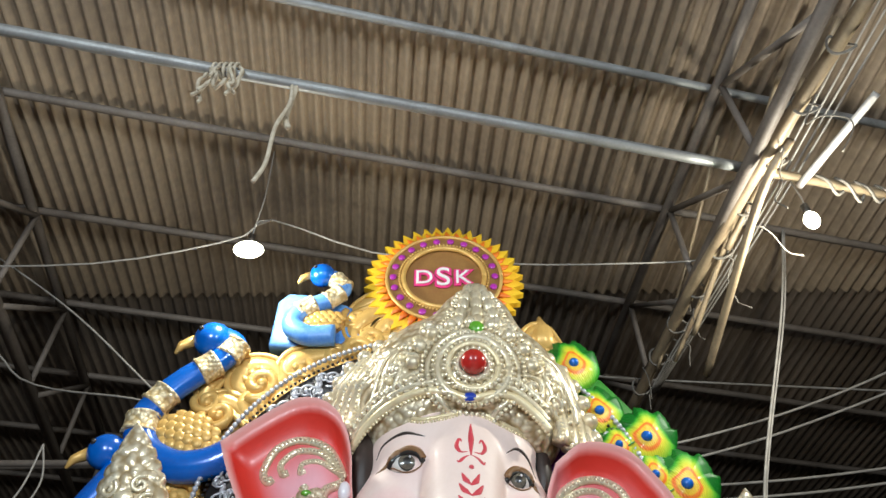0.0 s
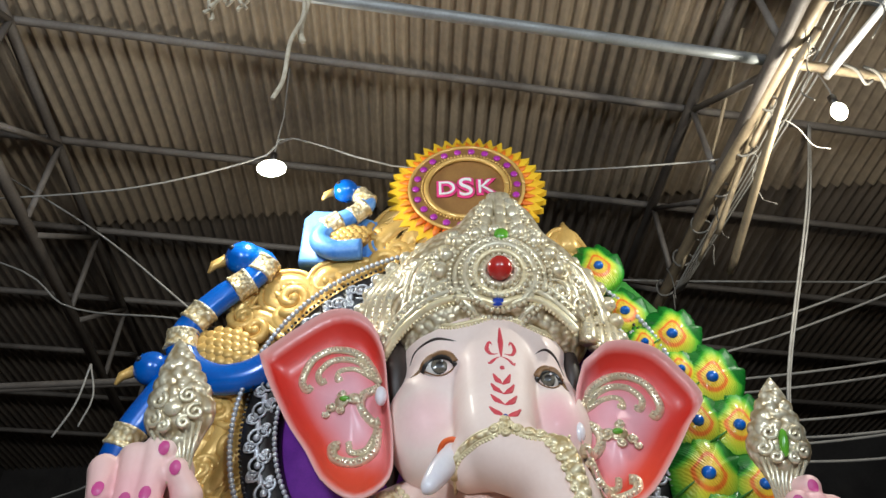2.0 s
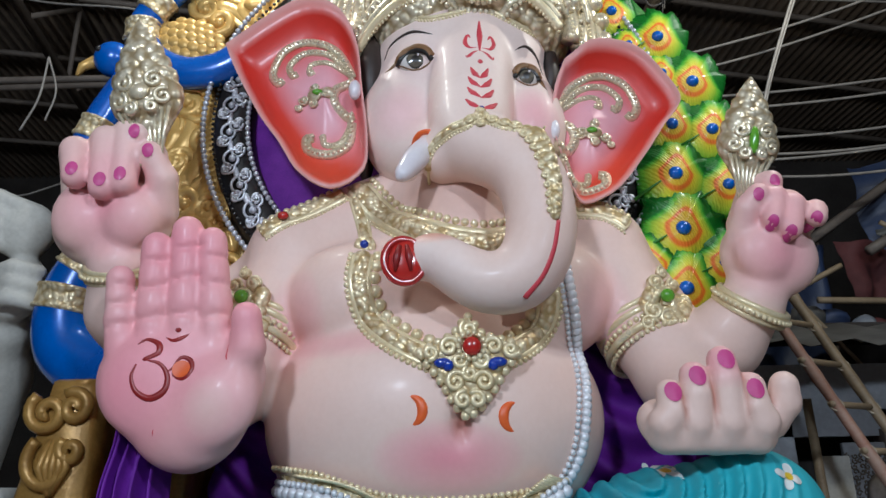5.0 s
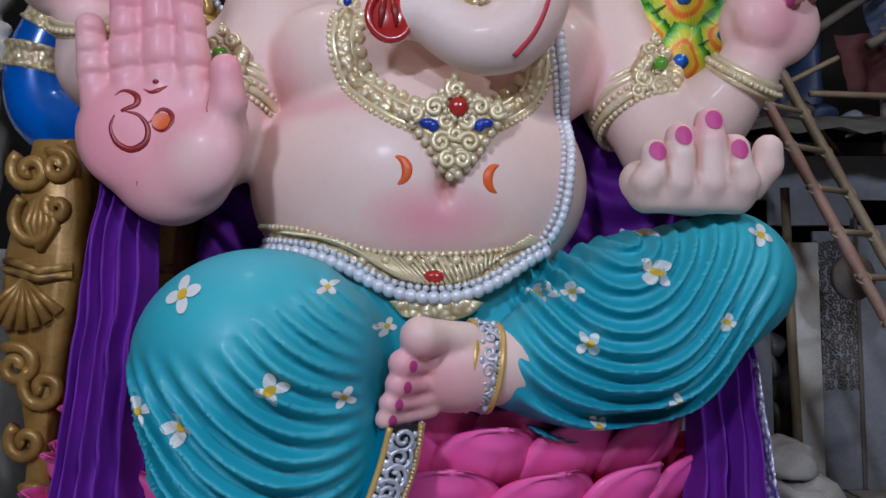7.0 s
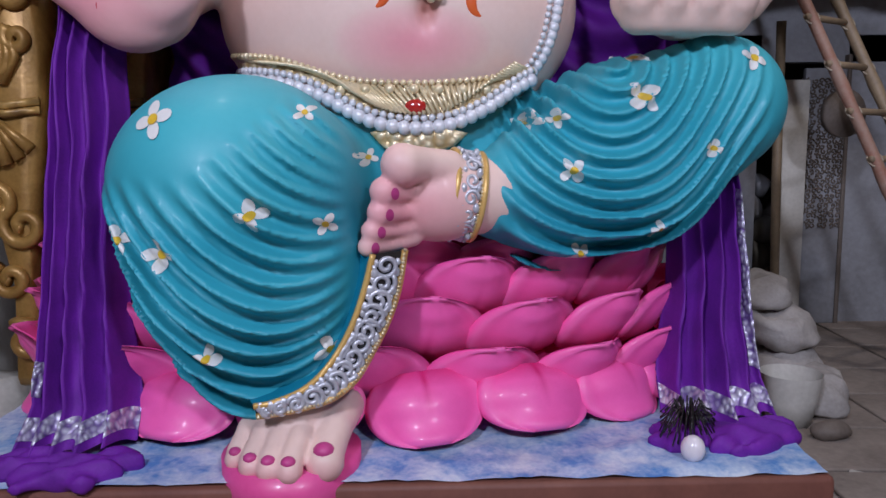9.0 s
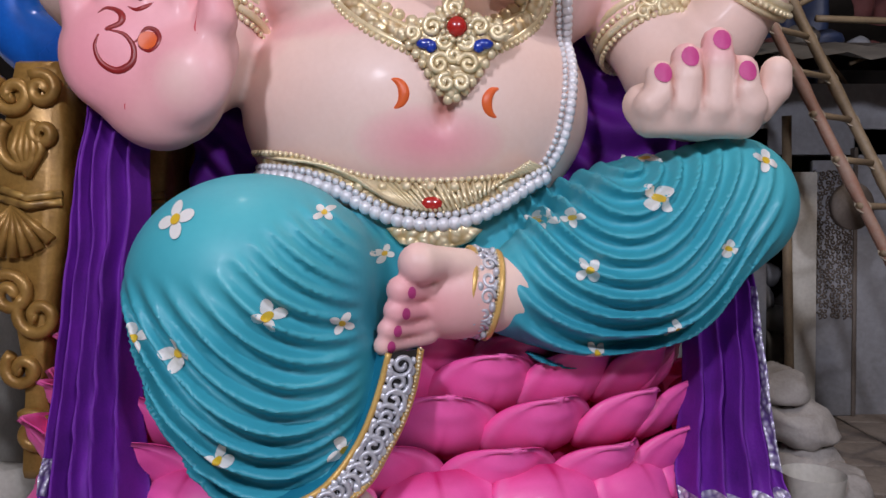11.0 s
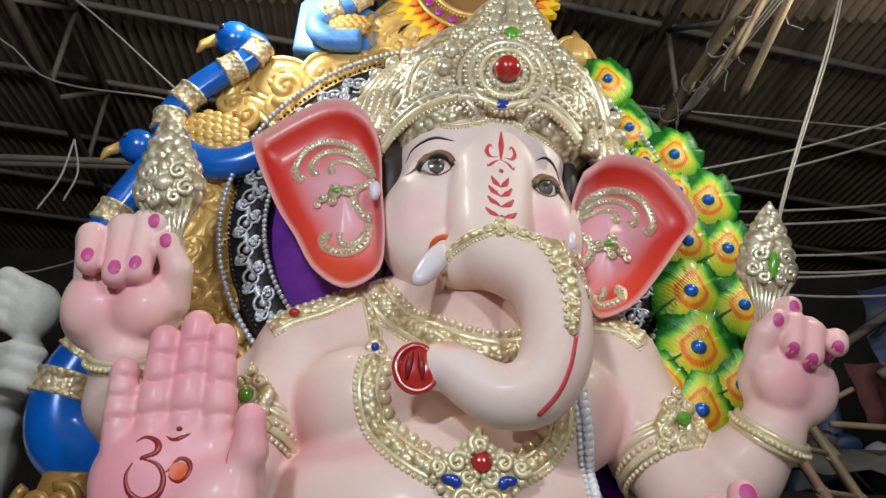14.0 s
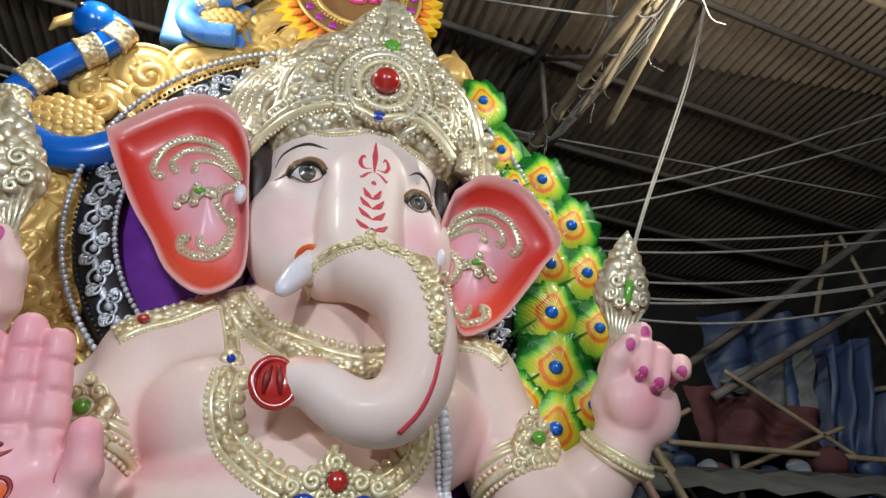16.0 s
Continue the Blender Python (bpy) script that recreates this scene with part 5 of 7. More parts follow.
def lotus():
    t = empty("lotus_seat", "pink lotus seat of overlapping plaster petals", "lotus")
    b = Build()
    rings = [(0.24, 1.0), (0.6, 0.98), (0.95, 0.93), (1.08, 0.8)]
    n = 40
    v = [(-0.26 + 1.30 * s * math.cos(2 * math.pi * k / n), 4.12 + 0.47 * s * math.sin(2 * math.pi * k / n), z) for z, s in rings for k in range(n)]
    b.add(v, [(i * n + k, i * n + (k + 1) % n, (i + 1) * n + (k + 1) % n, (i + 1) * n + k) for i in range(3) for k in range(n)] + [tuple(range(3 * n, 4 * n))], PINKD)
    b.thing("core", parent=t)
    upright, droop = petal_mesh(0.80), petal_mesh(0.42)
    rnd = random.Random(8)
    for me, z, shift, wide, tall, lean, out in ((droop, 0.50, 0.46, 0.50, 0.29, 158, 0.99), (upright, 0.36, 0.0, 0.55, 0.37, 32, 0.97), (upright, 0.53, 0.5, 0.54, 0.37, 29, 0.92), (upright, 0.70, 0.0, 0.53, 0.36, 26, 0.87), (upright, 0.85, 0.5, 0.48, 0.24, 22, 0.83)):
        count = 18
        for k in range(count):
            a = 2 * math.pi * (k + shift + 0.12) / count - math.pi / 2
            x, y = -0.26 + 1.38 * out * math.cos(a), 4.12 + (0.66 if lean > 90 else 0.52) * out * math.sin(a)
            turn = math.atan2(math.sin(a), 0.62 * math.cos(a))
            ob = new("petal", me)
            ob.parent = t
            ob.matrix_basis = pose(x, y, z, 0, 0, math.degrees(turn) + 90) @ pose(0, 0, 0, lean, 0, 0) @ pose(0, 0, 0, rnd.uniform(-4, 4), rnd.uniform(-5, 5), 0) @ Matrix.Diagonal((wide * rnd.uniform(0.95, 1.05), 0.34 * (-1 if lean > 90 else 1), tall * rnd.uniform(0.94, 1.06), 1))


def drape(top, foot, wide0, wide1, y0, y1, label, folds_n, seed, side):
    """Cloth hanging in long folds to the base, a silver hem and side trim, its foot bunched up in a heap."""
    t = empty("purple_drape", label, "drape")
    n, m = 56, 96
    rows = []
    for i in range(n):
        u = i / (n - 1)
        z = top[1] + (foot[1] - top[1]) * u
        flare = wide0 + (wide1 - wide0) * (0.45 * u + 0.55 * max(0, (u - 0.7) / 0.3) ** 1.4)
        cx = top[0] + (foot[0] - top[0]) * u ** 1.3
        row = []
        for j in range(m):
            s = j / (m - 1) - 0.5
            q = Vector((3.0 * s + seed, 1.6 * u, seed))
            ph = 2 * math.pi * folds_n * (s + 0.10 * noise.noise(q * 0.9) + 0.06 * math.sin(2.5 * u + seed) * (0.5 - abs(s)))
            deep = (0.042 + 0.020 * u) * (1 + 0.8 * noise.noise(q * 1.7))
            crease = 0.010 * noise.noise(Vector((9 * s + seed, 3 * u, 1.3))) + 0.006 * noise.noise(Vector((22 * s, 14 * u, seed)))
            yy = y0 + (y1 - y0) * u + deep * (abs(math.sin(0.5 * ph)) ** 0.7 * 2 - 1) + crease - 0.10 * max(0, u - 0.93) / 0.07
            edge = 0.02 * noise.noise(Vector((7 * u, seed, s)))
            row.append((cx + flare * s + edge, yy + 0.5 * s * s, z + 0.03 * noise.noise(Vector((6 * s, seed, 0.5))) * u))
        rows.append(row)
    cloth, hem, trim_b, heap = Build(), Build(), Build(), Build()
    q = lambda a, c, w: [(i * w + j, i * w + j + 1, (i + 1) * w + j + 1, (i + 1) * w + j) for i in range(c - a - 1) for j in range(w - 1)]
    flat = lambda a, c, dy=0.0, ja=0, jc=m: [(p[0], p[1] + dy, p[2]) for r in rows[a:c] for p in r[ja:jc]]
    cloth.add(flat(0, n), q(0, n, m), PURPLE)
    cloth.add(flat(0, n, 0.012), [f[::-1] for f in q(0, n, m)], PURPLE)
    cloth.thing("cloth", parent=t)
    hem.add(flat(n - 4, n - 1, -0.006), q(n - 4, n - 1, m), SILVER_W)
    hem.thing("hem", parent=t, label="silver brocade hem")
    ja, jc = (m - 14, m - 5) if side > 0 else (5, 14)
    a = 26 if side > 0 else 46
    trim_b.add(flat(a, n - 5, -0.006, ja, jc), q(a, n - 5, jc - ja), SILVER_W)
    trim_b.thing("side_trim", parent=t, label="silver brocade trim")
    clay = Clay((foot[0] - 0.5, y1 - 0.5, 0.2), (foot[0] + 0.5, y1 + 0.3, 0.55), 0.016)
    rnd = random.Random(seed)
    for k in range(9):
        x = foot[0] - 0.25 + 0.46 * k / 8 - 0.02 * (side > 0)
        clay.egg((x, y1 - 0.12 + rnd.uniform(-0.05, 0.04), 0.265), (rnd.uniform(0.05, 0.09), rnd.uniform(0.08, 0.13), rnd.uniform(0.03, 0.06)), 0.025, (0, 0, rnd.uniform(-50, 50)))
    clay.shape(lambda x, y, z: 0.012 * np.sin(34 * x + 12 * np.sin(9 * y)) + 0.008 * np.sin(55 * y + 20 * x))
    v, f = clay.skin()
    heap.add(v[:, :3], f, PURPLE)
    heap.thing("bunched_foot", parent=t)
    return t


def swag(high, low, y, label, seed):
    """Cloth slung between the shoulder and the seat, in nested catenary folds."""
    t = empty("purple_drape", label, "drape")
    n, m = 60, 50
    b, v = Build(), []
    x0, x1 = min(high[0], low[0]) - 0.1, max(high[0], low[0]) + 0.25 * (1 if high[0] < 0 else 1)
    for i in range(n):
        w = i / (n - 1)
        for j in range(m):
            s = j / (m - 1)
            x = x0 + (x1 - x0) * s
            c = (s - 0.5) * 2
            ph = 30 * w + 5.5 * c * c + 2.0 * noise.noise(Vector((2 * s, 2 * w, seed)))
            z = high[1] + (low[1] - 0.3 - high[1]) * w
            v.append((x, y + 0.05 * math.sin(ph) + 0.012 * noise.noise(Vector((9 * s, 14 * w, seed))), z))
    f = [(i * m + j, i * m + j + 1, (i + 1) * m + j + 1, (i + 1) * m + j) for i in range(n - 1) for j in range(m - 1)]
    b.add(v, f, PURPLE)
    b.add([(x, yy + 0.012, z) for x, yy, z in v], [q[::-1] for q in f], PURPLE)
    b.thing("cloth", parent=t)
    return t


base()
lotus()
drape((-1.36, 2.05), (-1.29, 0.30), 0.24, 0.46, 3.74, 3.28, "purple cloth hanging in folds with a silver hem", 5, 1, -1)
drape((1.30, 2.0), (1.24, 0.30), 0.26, 0.46, 3.98, 3.46, "purple cloth hanging in folds beside the lotus", 5, 3, 1)
swag((-1.12, 2.75), (-0.72, 1.72), 4.42, "purple cloth draped in swags behind the arm", 2)
swag((1.12, 2.70), (0.74, 1.72), 4.42, "purple cloth draped in swags behind the arm", 5)


# ---- throne back ----
throne = empty("throne", "gilded throne back with peacocks, feathers and a sun disc", "throne")


def on_board(name, parts, label=""):
    b = Build()
    for vf, mat in parts:
        b.add(*vf, mat)
    return b.thing(name, label, parent=throne)


def flat_tube(xz, y, r, segs=7, flat=0.8):
    return tube([(p[0], y, p[1]) for p in xz], r, segs, flat)



GILT = [(-1.75, 2.3), (-1.95, 3.0), (-1.95, 3.7), (-1.85, 4.3), (-1.65, 4.8), (-1.45, 5.1), (-0.9, 5.2), (-0.5, 5.5), (0.1, 5.5), (0.7, 5.35), (0.9, 5.1), (1.1, 4.6), (1.2, 3.6), (1.15, 2.4), (0.9, 1.0), (-1.2, 1.0)]
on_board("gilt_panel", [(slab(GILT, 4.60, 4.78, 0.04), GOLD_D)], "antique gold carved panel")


def oval_pts(rx, rz, n=72):
    return [(-0.06 + rx * math.cos(2 * math.pi * k / n), 3.85 + rz * math.sin(2 * math.pi * k / n)) for k in range(n)]


on_board("cushion", [(slab(oval_pts(1.14, 1.06), 4.55, 4.62, 0.05), PURPLE)], "purple cushion in an oval frame")


def black_frame():
    """The oval frame: black, with silver scrolls and beaded edges."""
    b = Build()
    n = 72
    rows = [oval_pts(1.10, 1.02, n), oval_pts(1.13, 1.05, n), oval_pts(1.33, 1.25, n), oval_pts(1.38, 1.30, n)]
    ys = (4.54, 4.45, 4.47, 4.58)
    v = [(p[0], y, p[1]) for r, y in zip(rows, ys) for p in r]
    b.add(v, [(i * n + k, i * n + (k + 1) % n, (i + 1) * n + (k + 1) % n, (i + 1) * n + k) for i in range(3) for k in range(n)], BLACK)
    fr = b.thing("oval_frame", "black oval frame with silver filigree", parent=throne)
    g, rim = Build(), Build()
    for k in range(40):
        a = 2 * math.pi * (k + 0.5) / 40
        cx, cz = -0.06 + 1.23 * math.cos(a), 3.85 + 1.15 * math.sin(a)
        for dr, r, hand in ((0.0, 0.07, 1), (0.06, 0.045, -1), (-0.06, 0.045, -1), (0.085, 0.025, 1), (-0.085, 0.025, 1)):
            g.add(*tube([(p[0], 4.445, p[1]) for p in spiral(cx + dr * math.cos(a + 0.9), cz + dr * math.sin(a + 0.9), r, 1.5, a * 2, hand)], 0.009, 6), FILI)
        g.add(*ball((cx, 4.44, cz), 0.02, 5, 7), FILI)
        for da in (-0.07, 0.07):
            g.add(*ball((-0.06 + 1.23 * math.cos(a + da), 4.45, 3.85 + 1.15 * math.sin(a + da)), (0.018, 0.012, 0.03), 5, 7), FILI)
    g.thing("filigree", parent=fr, label="silver scrollwork")["kind"] = "stuff"
    for rx, rz, count, r in ((1.39, 1.31, 230, 0.019), (1.33, 1.25, 230, 0.011), (1.12, 1.04, 190, 0.017)):
        for k in range(count):
            a = 2 * math.pi * k / count
            rim.add(*ball((-0.06 + rx * math.cos(a), 4.45 if r > 0.02 else 4.44, 3.85 + rz * math.sin(a)), r, 5, 7), FILI if r > 0.015 else BLACK)
    rim.thing("beading", parent=fr, label="silver bead border")["kind"] = "stuff"


black_frame()


def gilt_scroll(xz, r, y=4.56, mat=None, grooves=True):
    """A carved S-scroll that ends in volutes, with raised lines along it."""
    b = Build()
    r = r * 1.25
    line = smooth_line(xz, 40)
    rr = r * np.interp(np.linspace(0, 1, 40), [0, 0.5, 1], [0.45, 1, 0.45])
    b.add(*tube([(p[0], y, p[1]) for p in line], rr, 9, 0.7), mat or GOLD)
    t = np.gradient(line, axis=0)
    nn = np.stack([t[:, 1], -t[:, 0]], 1) / np.linalg.norm(t, axis=1)[:, None]
    for s in (-1, 1):
        off = line + nn * (rr * 1.15 * s)[:, None]
        b.add(*tube([(p[0], y - 0.01, p[1]) for p in off], r * 0.3, 6), mat or GOLD)
    for end, d in ((line[0], line[0] - line[4]), (line[-1], line[-1] - line[-5])):
        a = math.atan2(d[1], d[0])
        sp = spiral(end[0] + r * math.cos(a + 1.57), end[1] + r * math.sin(a + 1.57), r * 1.5, 1.3, a - 1.57, 1, 22)
        b.add(*tube([(p[0], y - 0.015, p[1]) for p in sp], r * 0.5, 7), mat or GOLD)
        b.add(*ball((sp[-1][0], y - 0.02, sp[-1][1]), r * 0.55, 6, 8), mat or GOLD)
    return b.thing("gilt_scroll", parent=throne)


for xz, r in (([(-0.62, 5.05), (-0.78, 5.12), (-0.98, 5.05), (-1.05, 4.9), (-1.12, 4.72)], 0.06), ([(-1.0, 4.8), (-1.15, 5.0), (-1.32, 5.0), (-1.36, 4.86), (-1.26, 4.78)], 0.055), ([(-1.22, 4.55), (-1.36, 4.7), (-1.5, 4.72), (-1.52, 4.62)], 0.045), ([(-1.50, 4.05), (-1.42, 3.85), (-1.50, 3.6), (-1.62, 3.4)], 0.06), ([(-1.62, 4.05), (-1.56, 3.85), (-1.64, 3.65), (-1.72, 3.5)], 0.05), ([(-1.40, 3.75), (-1.40, 3.5), (-1.5, 3.3), (-1.62, 3.2)], 0.05), ([(-1.35, 3.25), (-1.5, 3.12), (-1.65, 3.12), (-1.72, 3.0)], 0.055), ([(-1.28, 3.05), (-1.36, 2.9), (-1.5, 2.85), (-1.6, 2.75)], 0.05), ([(-1.22, 2.9), (-1.3, 2.7), (-1.42, 2.62), (-1.5, 2.5)], 0.05), ([(-1.8, 3.2), (-1.86, 3.0), (-1.8, 2.85), (-1.7, 2.8)], 0.05), ([(-1.75, 3.75), (-1.85, 3.6), (-1.85, 3.4), (-1.78, 3.3)], 0.045), ([(0.62, 5.2), (0.74, 5.32), (0.84, 5.2), (0.92, 5.05)], 0.05), ([(-0.2, 5.5), (-0.45, 5.5), (-0.6, 5.35), (-0.55, 5.2)], 0.06), ([(-0.15, 5.35), (-0.35, 5.38), (-0.45, 5.25)], 0.06), ([(-0.1, 5.6), (-0.3, 5.66), (-0.5, 5.62), (-0.64, 5.5)], 0.05), ([(-1.22, 4.9), (-1.3, 4.7), (-1.18, 4.55)], 0.04), ([(-0.9, 4.95), (-0.95, 4.8), (-1.1, 4.6)], 0.05), ([(-1.46, 3.98), (-1.34, 3.75), (-1.44, 3.5), (-1.5, 3.3)], 0.045), ([(-1.7, 4.0), (-1.66, 3.8), (-1.74, 3.66)], 0.045), ([(-1.56, 3.62), (-1.58, 3.48), (-1.68, 3.36)], 0.045), ([(-1.42, 3.14), (-1.52, 3.0), (-1.62, 2.95)], 0.045), ([(-1.38, 2.75), (-1.5, 2.7), (-1.6, 2.6)], 0.045), ([(-0.7, 5.02), (-0.85, 4.98), (-0.92, 4.88)], 0.045), ([(-1.45, 4.98), (-1.56, 4.86), (-1.6, 4.74)], 0.04)):
    gilt_scroll(xz, r * (1.3 if xz[0][0] < -0.6 and xz[0][1] > 4.5 else 1.1))
on_board("finial", [(tube([(0.78, 4.56, 5.15), (0.79, 4.55, 5.3), (0.78, 4.56, 5.46)], [0.1, 0.08, 0.01], 10, 0.6), GOLD)])


def wing(cx, cz, rx, rz, turn):
    """A folded wing: an egg covered in rows of round feathers."""
    ob = Build().add(*ball((0, 0, 0), (rx, 0.07, rz), 12, 18), GOLD_D).thing("wing", parent=throne, label="gold wing with carved feathers")
    ob.matrix_basis = pose(cx, 4.52, cz, 0, -math.degrees(turn), 0)
    scale = Build().add(*ball((0, 0, 0), (rx * 0.21, 0.02, rz * 0.25), 6, 10), GOLD).mesh("carved_feather")
    for j in range(6):
        for i in range(7):
            x, z = (i - 3 + 0.5 * (j % 2)) * rx / 4, (j - 2.5) * rz / 3.2
            if (x / rx) ** 2 + (z / rz) ** 2 < 0.85:
                q = new("carved_feather", scale)
                q.parent = ob
                q.matrix_basis = pose(x, -0.07 * math.sqrt(max(0, 1 - (x / rx) ** 2 - (z / rz) ** 2)), z, 0, 25, 0)


wing(-1.62, 4.42, 0.24, 0.17, -0.3)
wing(-0.86, 5.36, 0.19, 0.12, 0.15)
wing(-1.86, 2.62, 0.12, 0.24, 0.1)


def neck(line, r0, r1, bands, mat=BLUE, y=4.46):
    """A peacock's neck with gold collars."""
    b = Build()
    p = smooth_line(line, 50)
    rr = np.linspace(r0, r1, 50)
    b.add(*tube([(q[0], y, q[1]) for q in p], rr, 16, 0.85), mat)
    ob = b.thing("peacock_neck", parent=throne, label="glossy blue peacock neck")
    t = np.gradient(p, axis=0)
    for u in bands:
        i = int(u * 49)
        d = t[i] / np.linalg.norm(t[i])
        g = Build()
        prof = [(-0.072, 1.02), (-0.066, 1.14), (-0.052, 1.14), (-0.046, 1.07), (0.046, 1.07), (0.052, 1.14), (0.066, 1.14), (0.072, 1.02)]
        g.add(*tube([(p[i][0] + d[0] * s, y, p[i][1] + d[1] * s) for s, k in prof], [rr[i] * k for s, k in prof], 16, 0.87), GOLD_J)
        g.thing("collar", parent=ob, label="gold collar band")
    return ob


def bird_head(x, z, r, s=-1):
    b = Build()
    b.add(*ball((x, 4.44, z), (r, r * 0.9, r * 0.95), 12, 16), BLUE)
    ob = b.thing("peacock_head", parent=throne, label="glossy blue peacock head")
    b = Build()
    b.add(*tube([(x + s * r * 0.8, 4.43, z - r * 0.1), (x + s * r * 1.5, 4.42, z - r * 0.5), (x + s * r * 1.7, 4.42, z - r * 1.0)], [r * 0.35, r * 0.25, 0.01], 9), GOLD)
    b.thing("beak", parent=ob, label="gold beak")
    b = Build()
    b.add(*ball((x + s * r * 0.45, 4.44 - r * 0.8, z + r * 0.15), r * 0.16, 6, 8), BLACK)
    b.thing("eye", parent=ob)


neck([(-1.52, 5.2), (-1.42, 5.12), (-1.50, 5.0), (-1.68, 4.85), (-1.84, 4.66), (-1.90, 4.48), (-1.82, 4.30), (-1.62, 4.19), (-1.42, 4.20), (-1.26, 4.28)], 0.09, 0.11, (0.16, 0.28, 0.44, 0.56))
bird_head(-1.58, 5.17, 0.135)
neck([(-1.95, 4.34), (-1.92, 4.22), (-2.0, 4.05), (-2.08, 3.88), (-2.14, 3.68), (-2.1, 3.45), (-1.9, 3.35), (-1.6, 3.36)], 0.09, 0.11, (0.5,))
bird_head(-2.05, 4.28, 0.12)
neck([(-1.95, 3.1), (-2.08, 2.9), (-2.14, 2.68), (-2.08, 2.46), (-1.88, 2.34), (-1.7, 2.36)], 0.12, 0.2, (0.16, 0.36))
neck([(-0.80, 5.80), (-0.70, 5.68), (-0.80, 5.56), (-0.98, 5.46), (-1.04, 5.32), (-0.92, 5.22), (-0.72, 5.22)], 0.065, 0.085, (0.12, 0.3, 0.48), BLUEL)
bird_head(-0.87, 5.80, 0.1)
on_board("back_plate", [(slab([(-1.21, 5.2), (-1.2, 5.62), (-1.13, 5.70), (-0.9, 5.68), (-0.62, 5.55), (-0.5, 5.15)], 4.53, 4.66, 0.03), BLUEL)], "pale blue painted back plate")


def throne_arm(x0, x1, y):
    """Carved gilded front post of the throne."""
    t = empty("throne_post", "carved antique gold throne post with scrolls", "throne post")
    o = [(x0 + 0.08, 2.25), (x1 - 0.02, 2.25), (x1 + 0.02, 1.9), (x1, 1.5), (x1 - 0.05, 1.15), (x1 - 0.1, 0.7), (x1, 0.26), (x0 + 0.1, 0.26), (x0 + 0.12, 0.7), (x0 + 0.04, 1.1), (x0 - 0.06, 1.4), (x0 - 0.04, 1.7), (x0 + 0.03, 2.0)]
    b = Build()
    b.add(*slab(o, y, y + 0.35, 0.06), GOLD_P)
    b.thing("post", parent=t)
    w = x1 - x0
    b = Build()
    for cx, cz, r, tn, h in ((0.3, 2.08, 0.10, 1.4, 1), (0.72, 2.1, 0.08, 1.4, -1), (0.5, 1.82, 0.16, 0.6, 1), (0.75, 1.9, 0.06, 1.3, 1), (0.2, 1.15, 0.10, 1.4, -1), (0.65, 1.05, 0.11, 1.3, 1), (0.4, 0.8, 0.09, 1.3, 1), (0.55, 0.5, 0.1, 1.3, -1)):
        Build().add(*tube([(p[0], y - 0.015, p[1]) for p in spiral(x0 + cx * w, cz, r, tn, 2.2, h)], 0.03, 8), GOLD_P).thing("carved_scroll", parent=t)
    for k in range(7):
        a = -2.4 + k * 0.28
        Build().add(*tube([(x0 + 0.25 * w, y - 0.01, 1.56), (x0 + 0.25 * w + 0.24 * math.cos(a), y - 0.02, 1.56 + 0.24 * math.sin(a))], [0.012, 0.03], 7), GOLD_P).thing("carved_leaf", parent=t)
    for k in range(5):
        Build().add(*tube([(x0 + 0.5 * w, y - 0.01, 1.70), (x0 + (0.3 + 0.11 * k) * w, y - 0.03, 1.82), (x0 + (0.42 + 0.05 * k) * w, y - 0.01, 1.95)], 0.02, 7), GOLD_P).thing("carved_leaf", parent=t)
    for z in (1.62, 1.58):
        Build().add(*tube([(x0 - 0.02, y + 0.0, z + 0.03), (x0 + 0.5 * w, y - 0.02, z - 0.02), (x1, y, z + 0.0)], 0.02, 7), GOLD_D).thing("carved_band", parent=t)


throne_arm(-2.02, -1.72, 4.1)
throne_arm(-1.60, -1.28, 4.2)


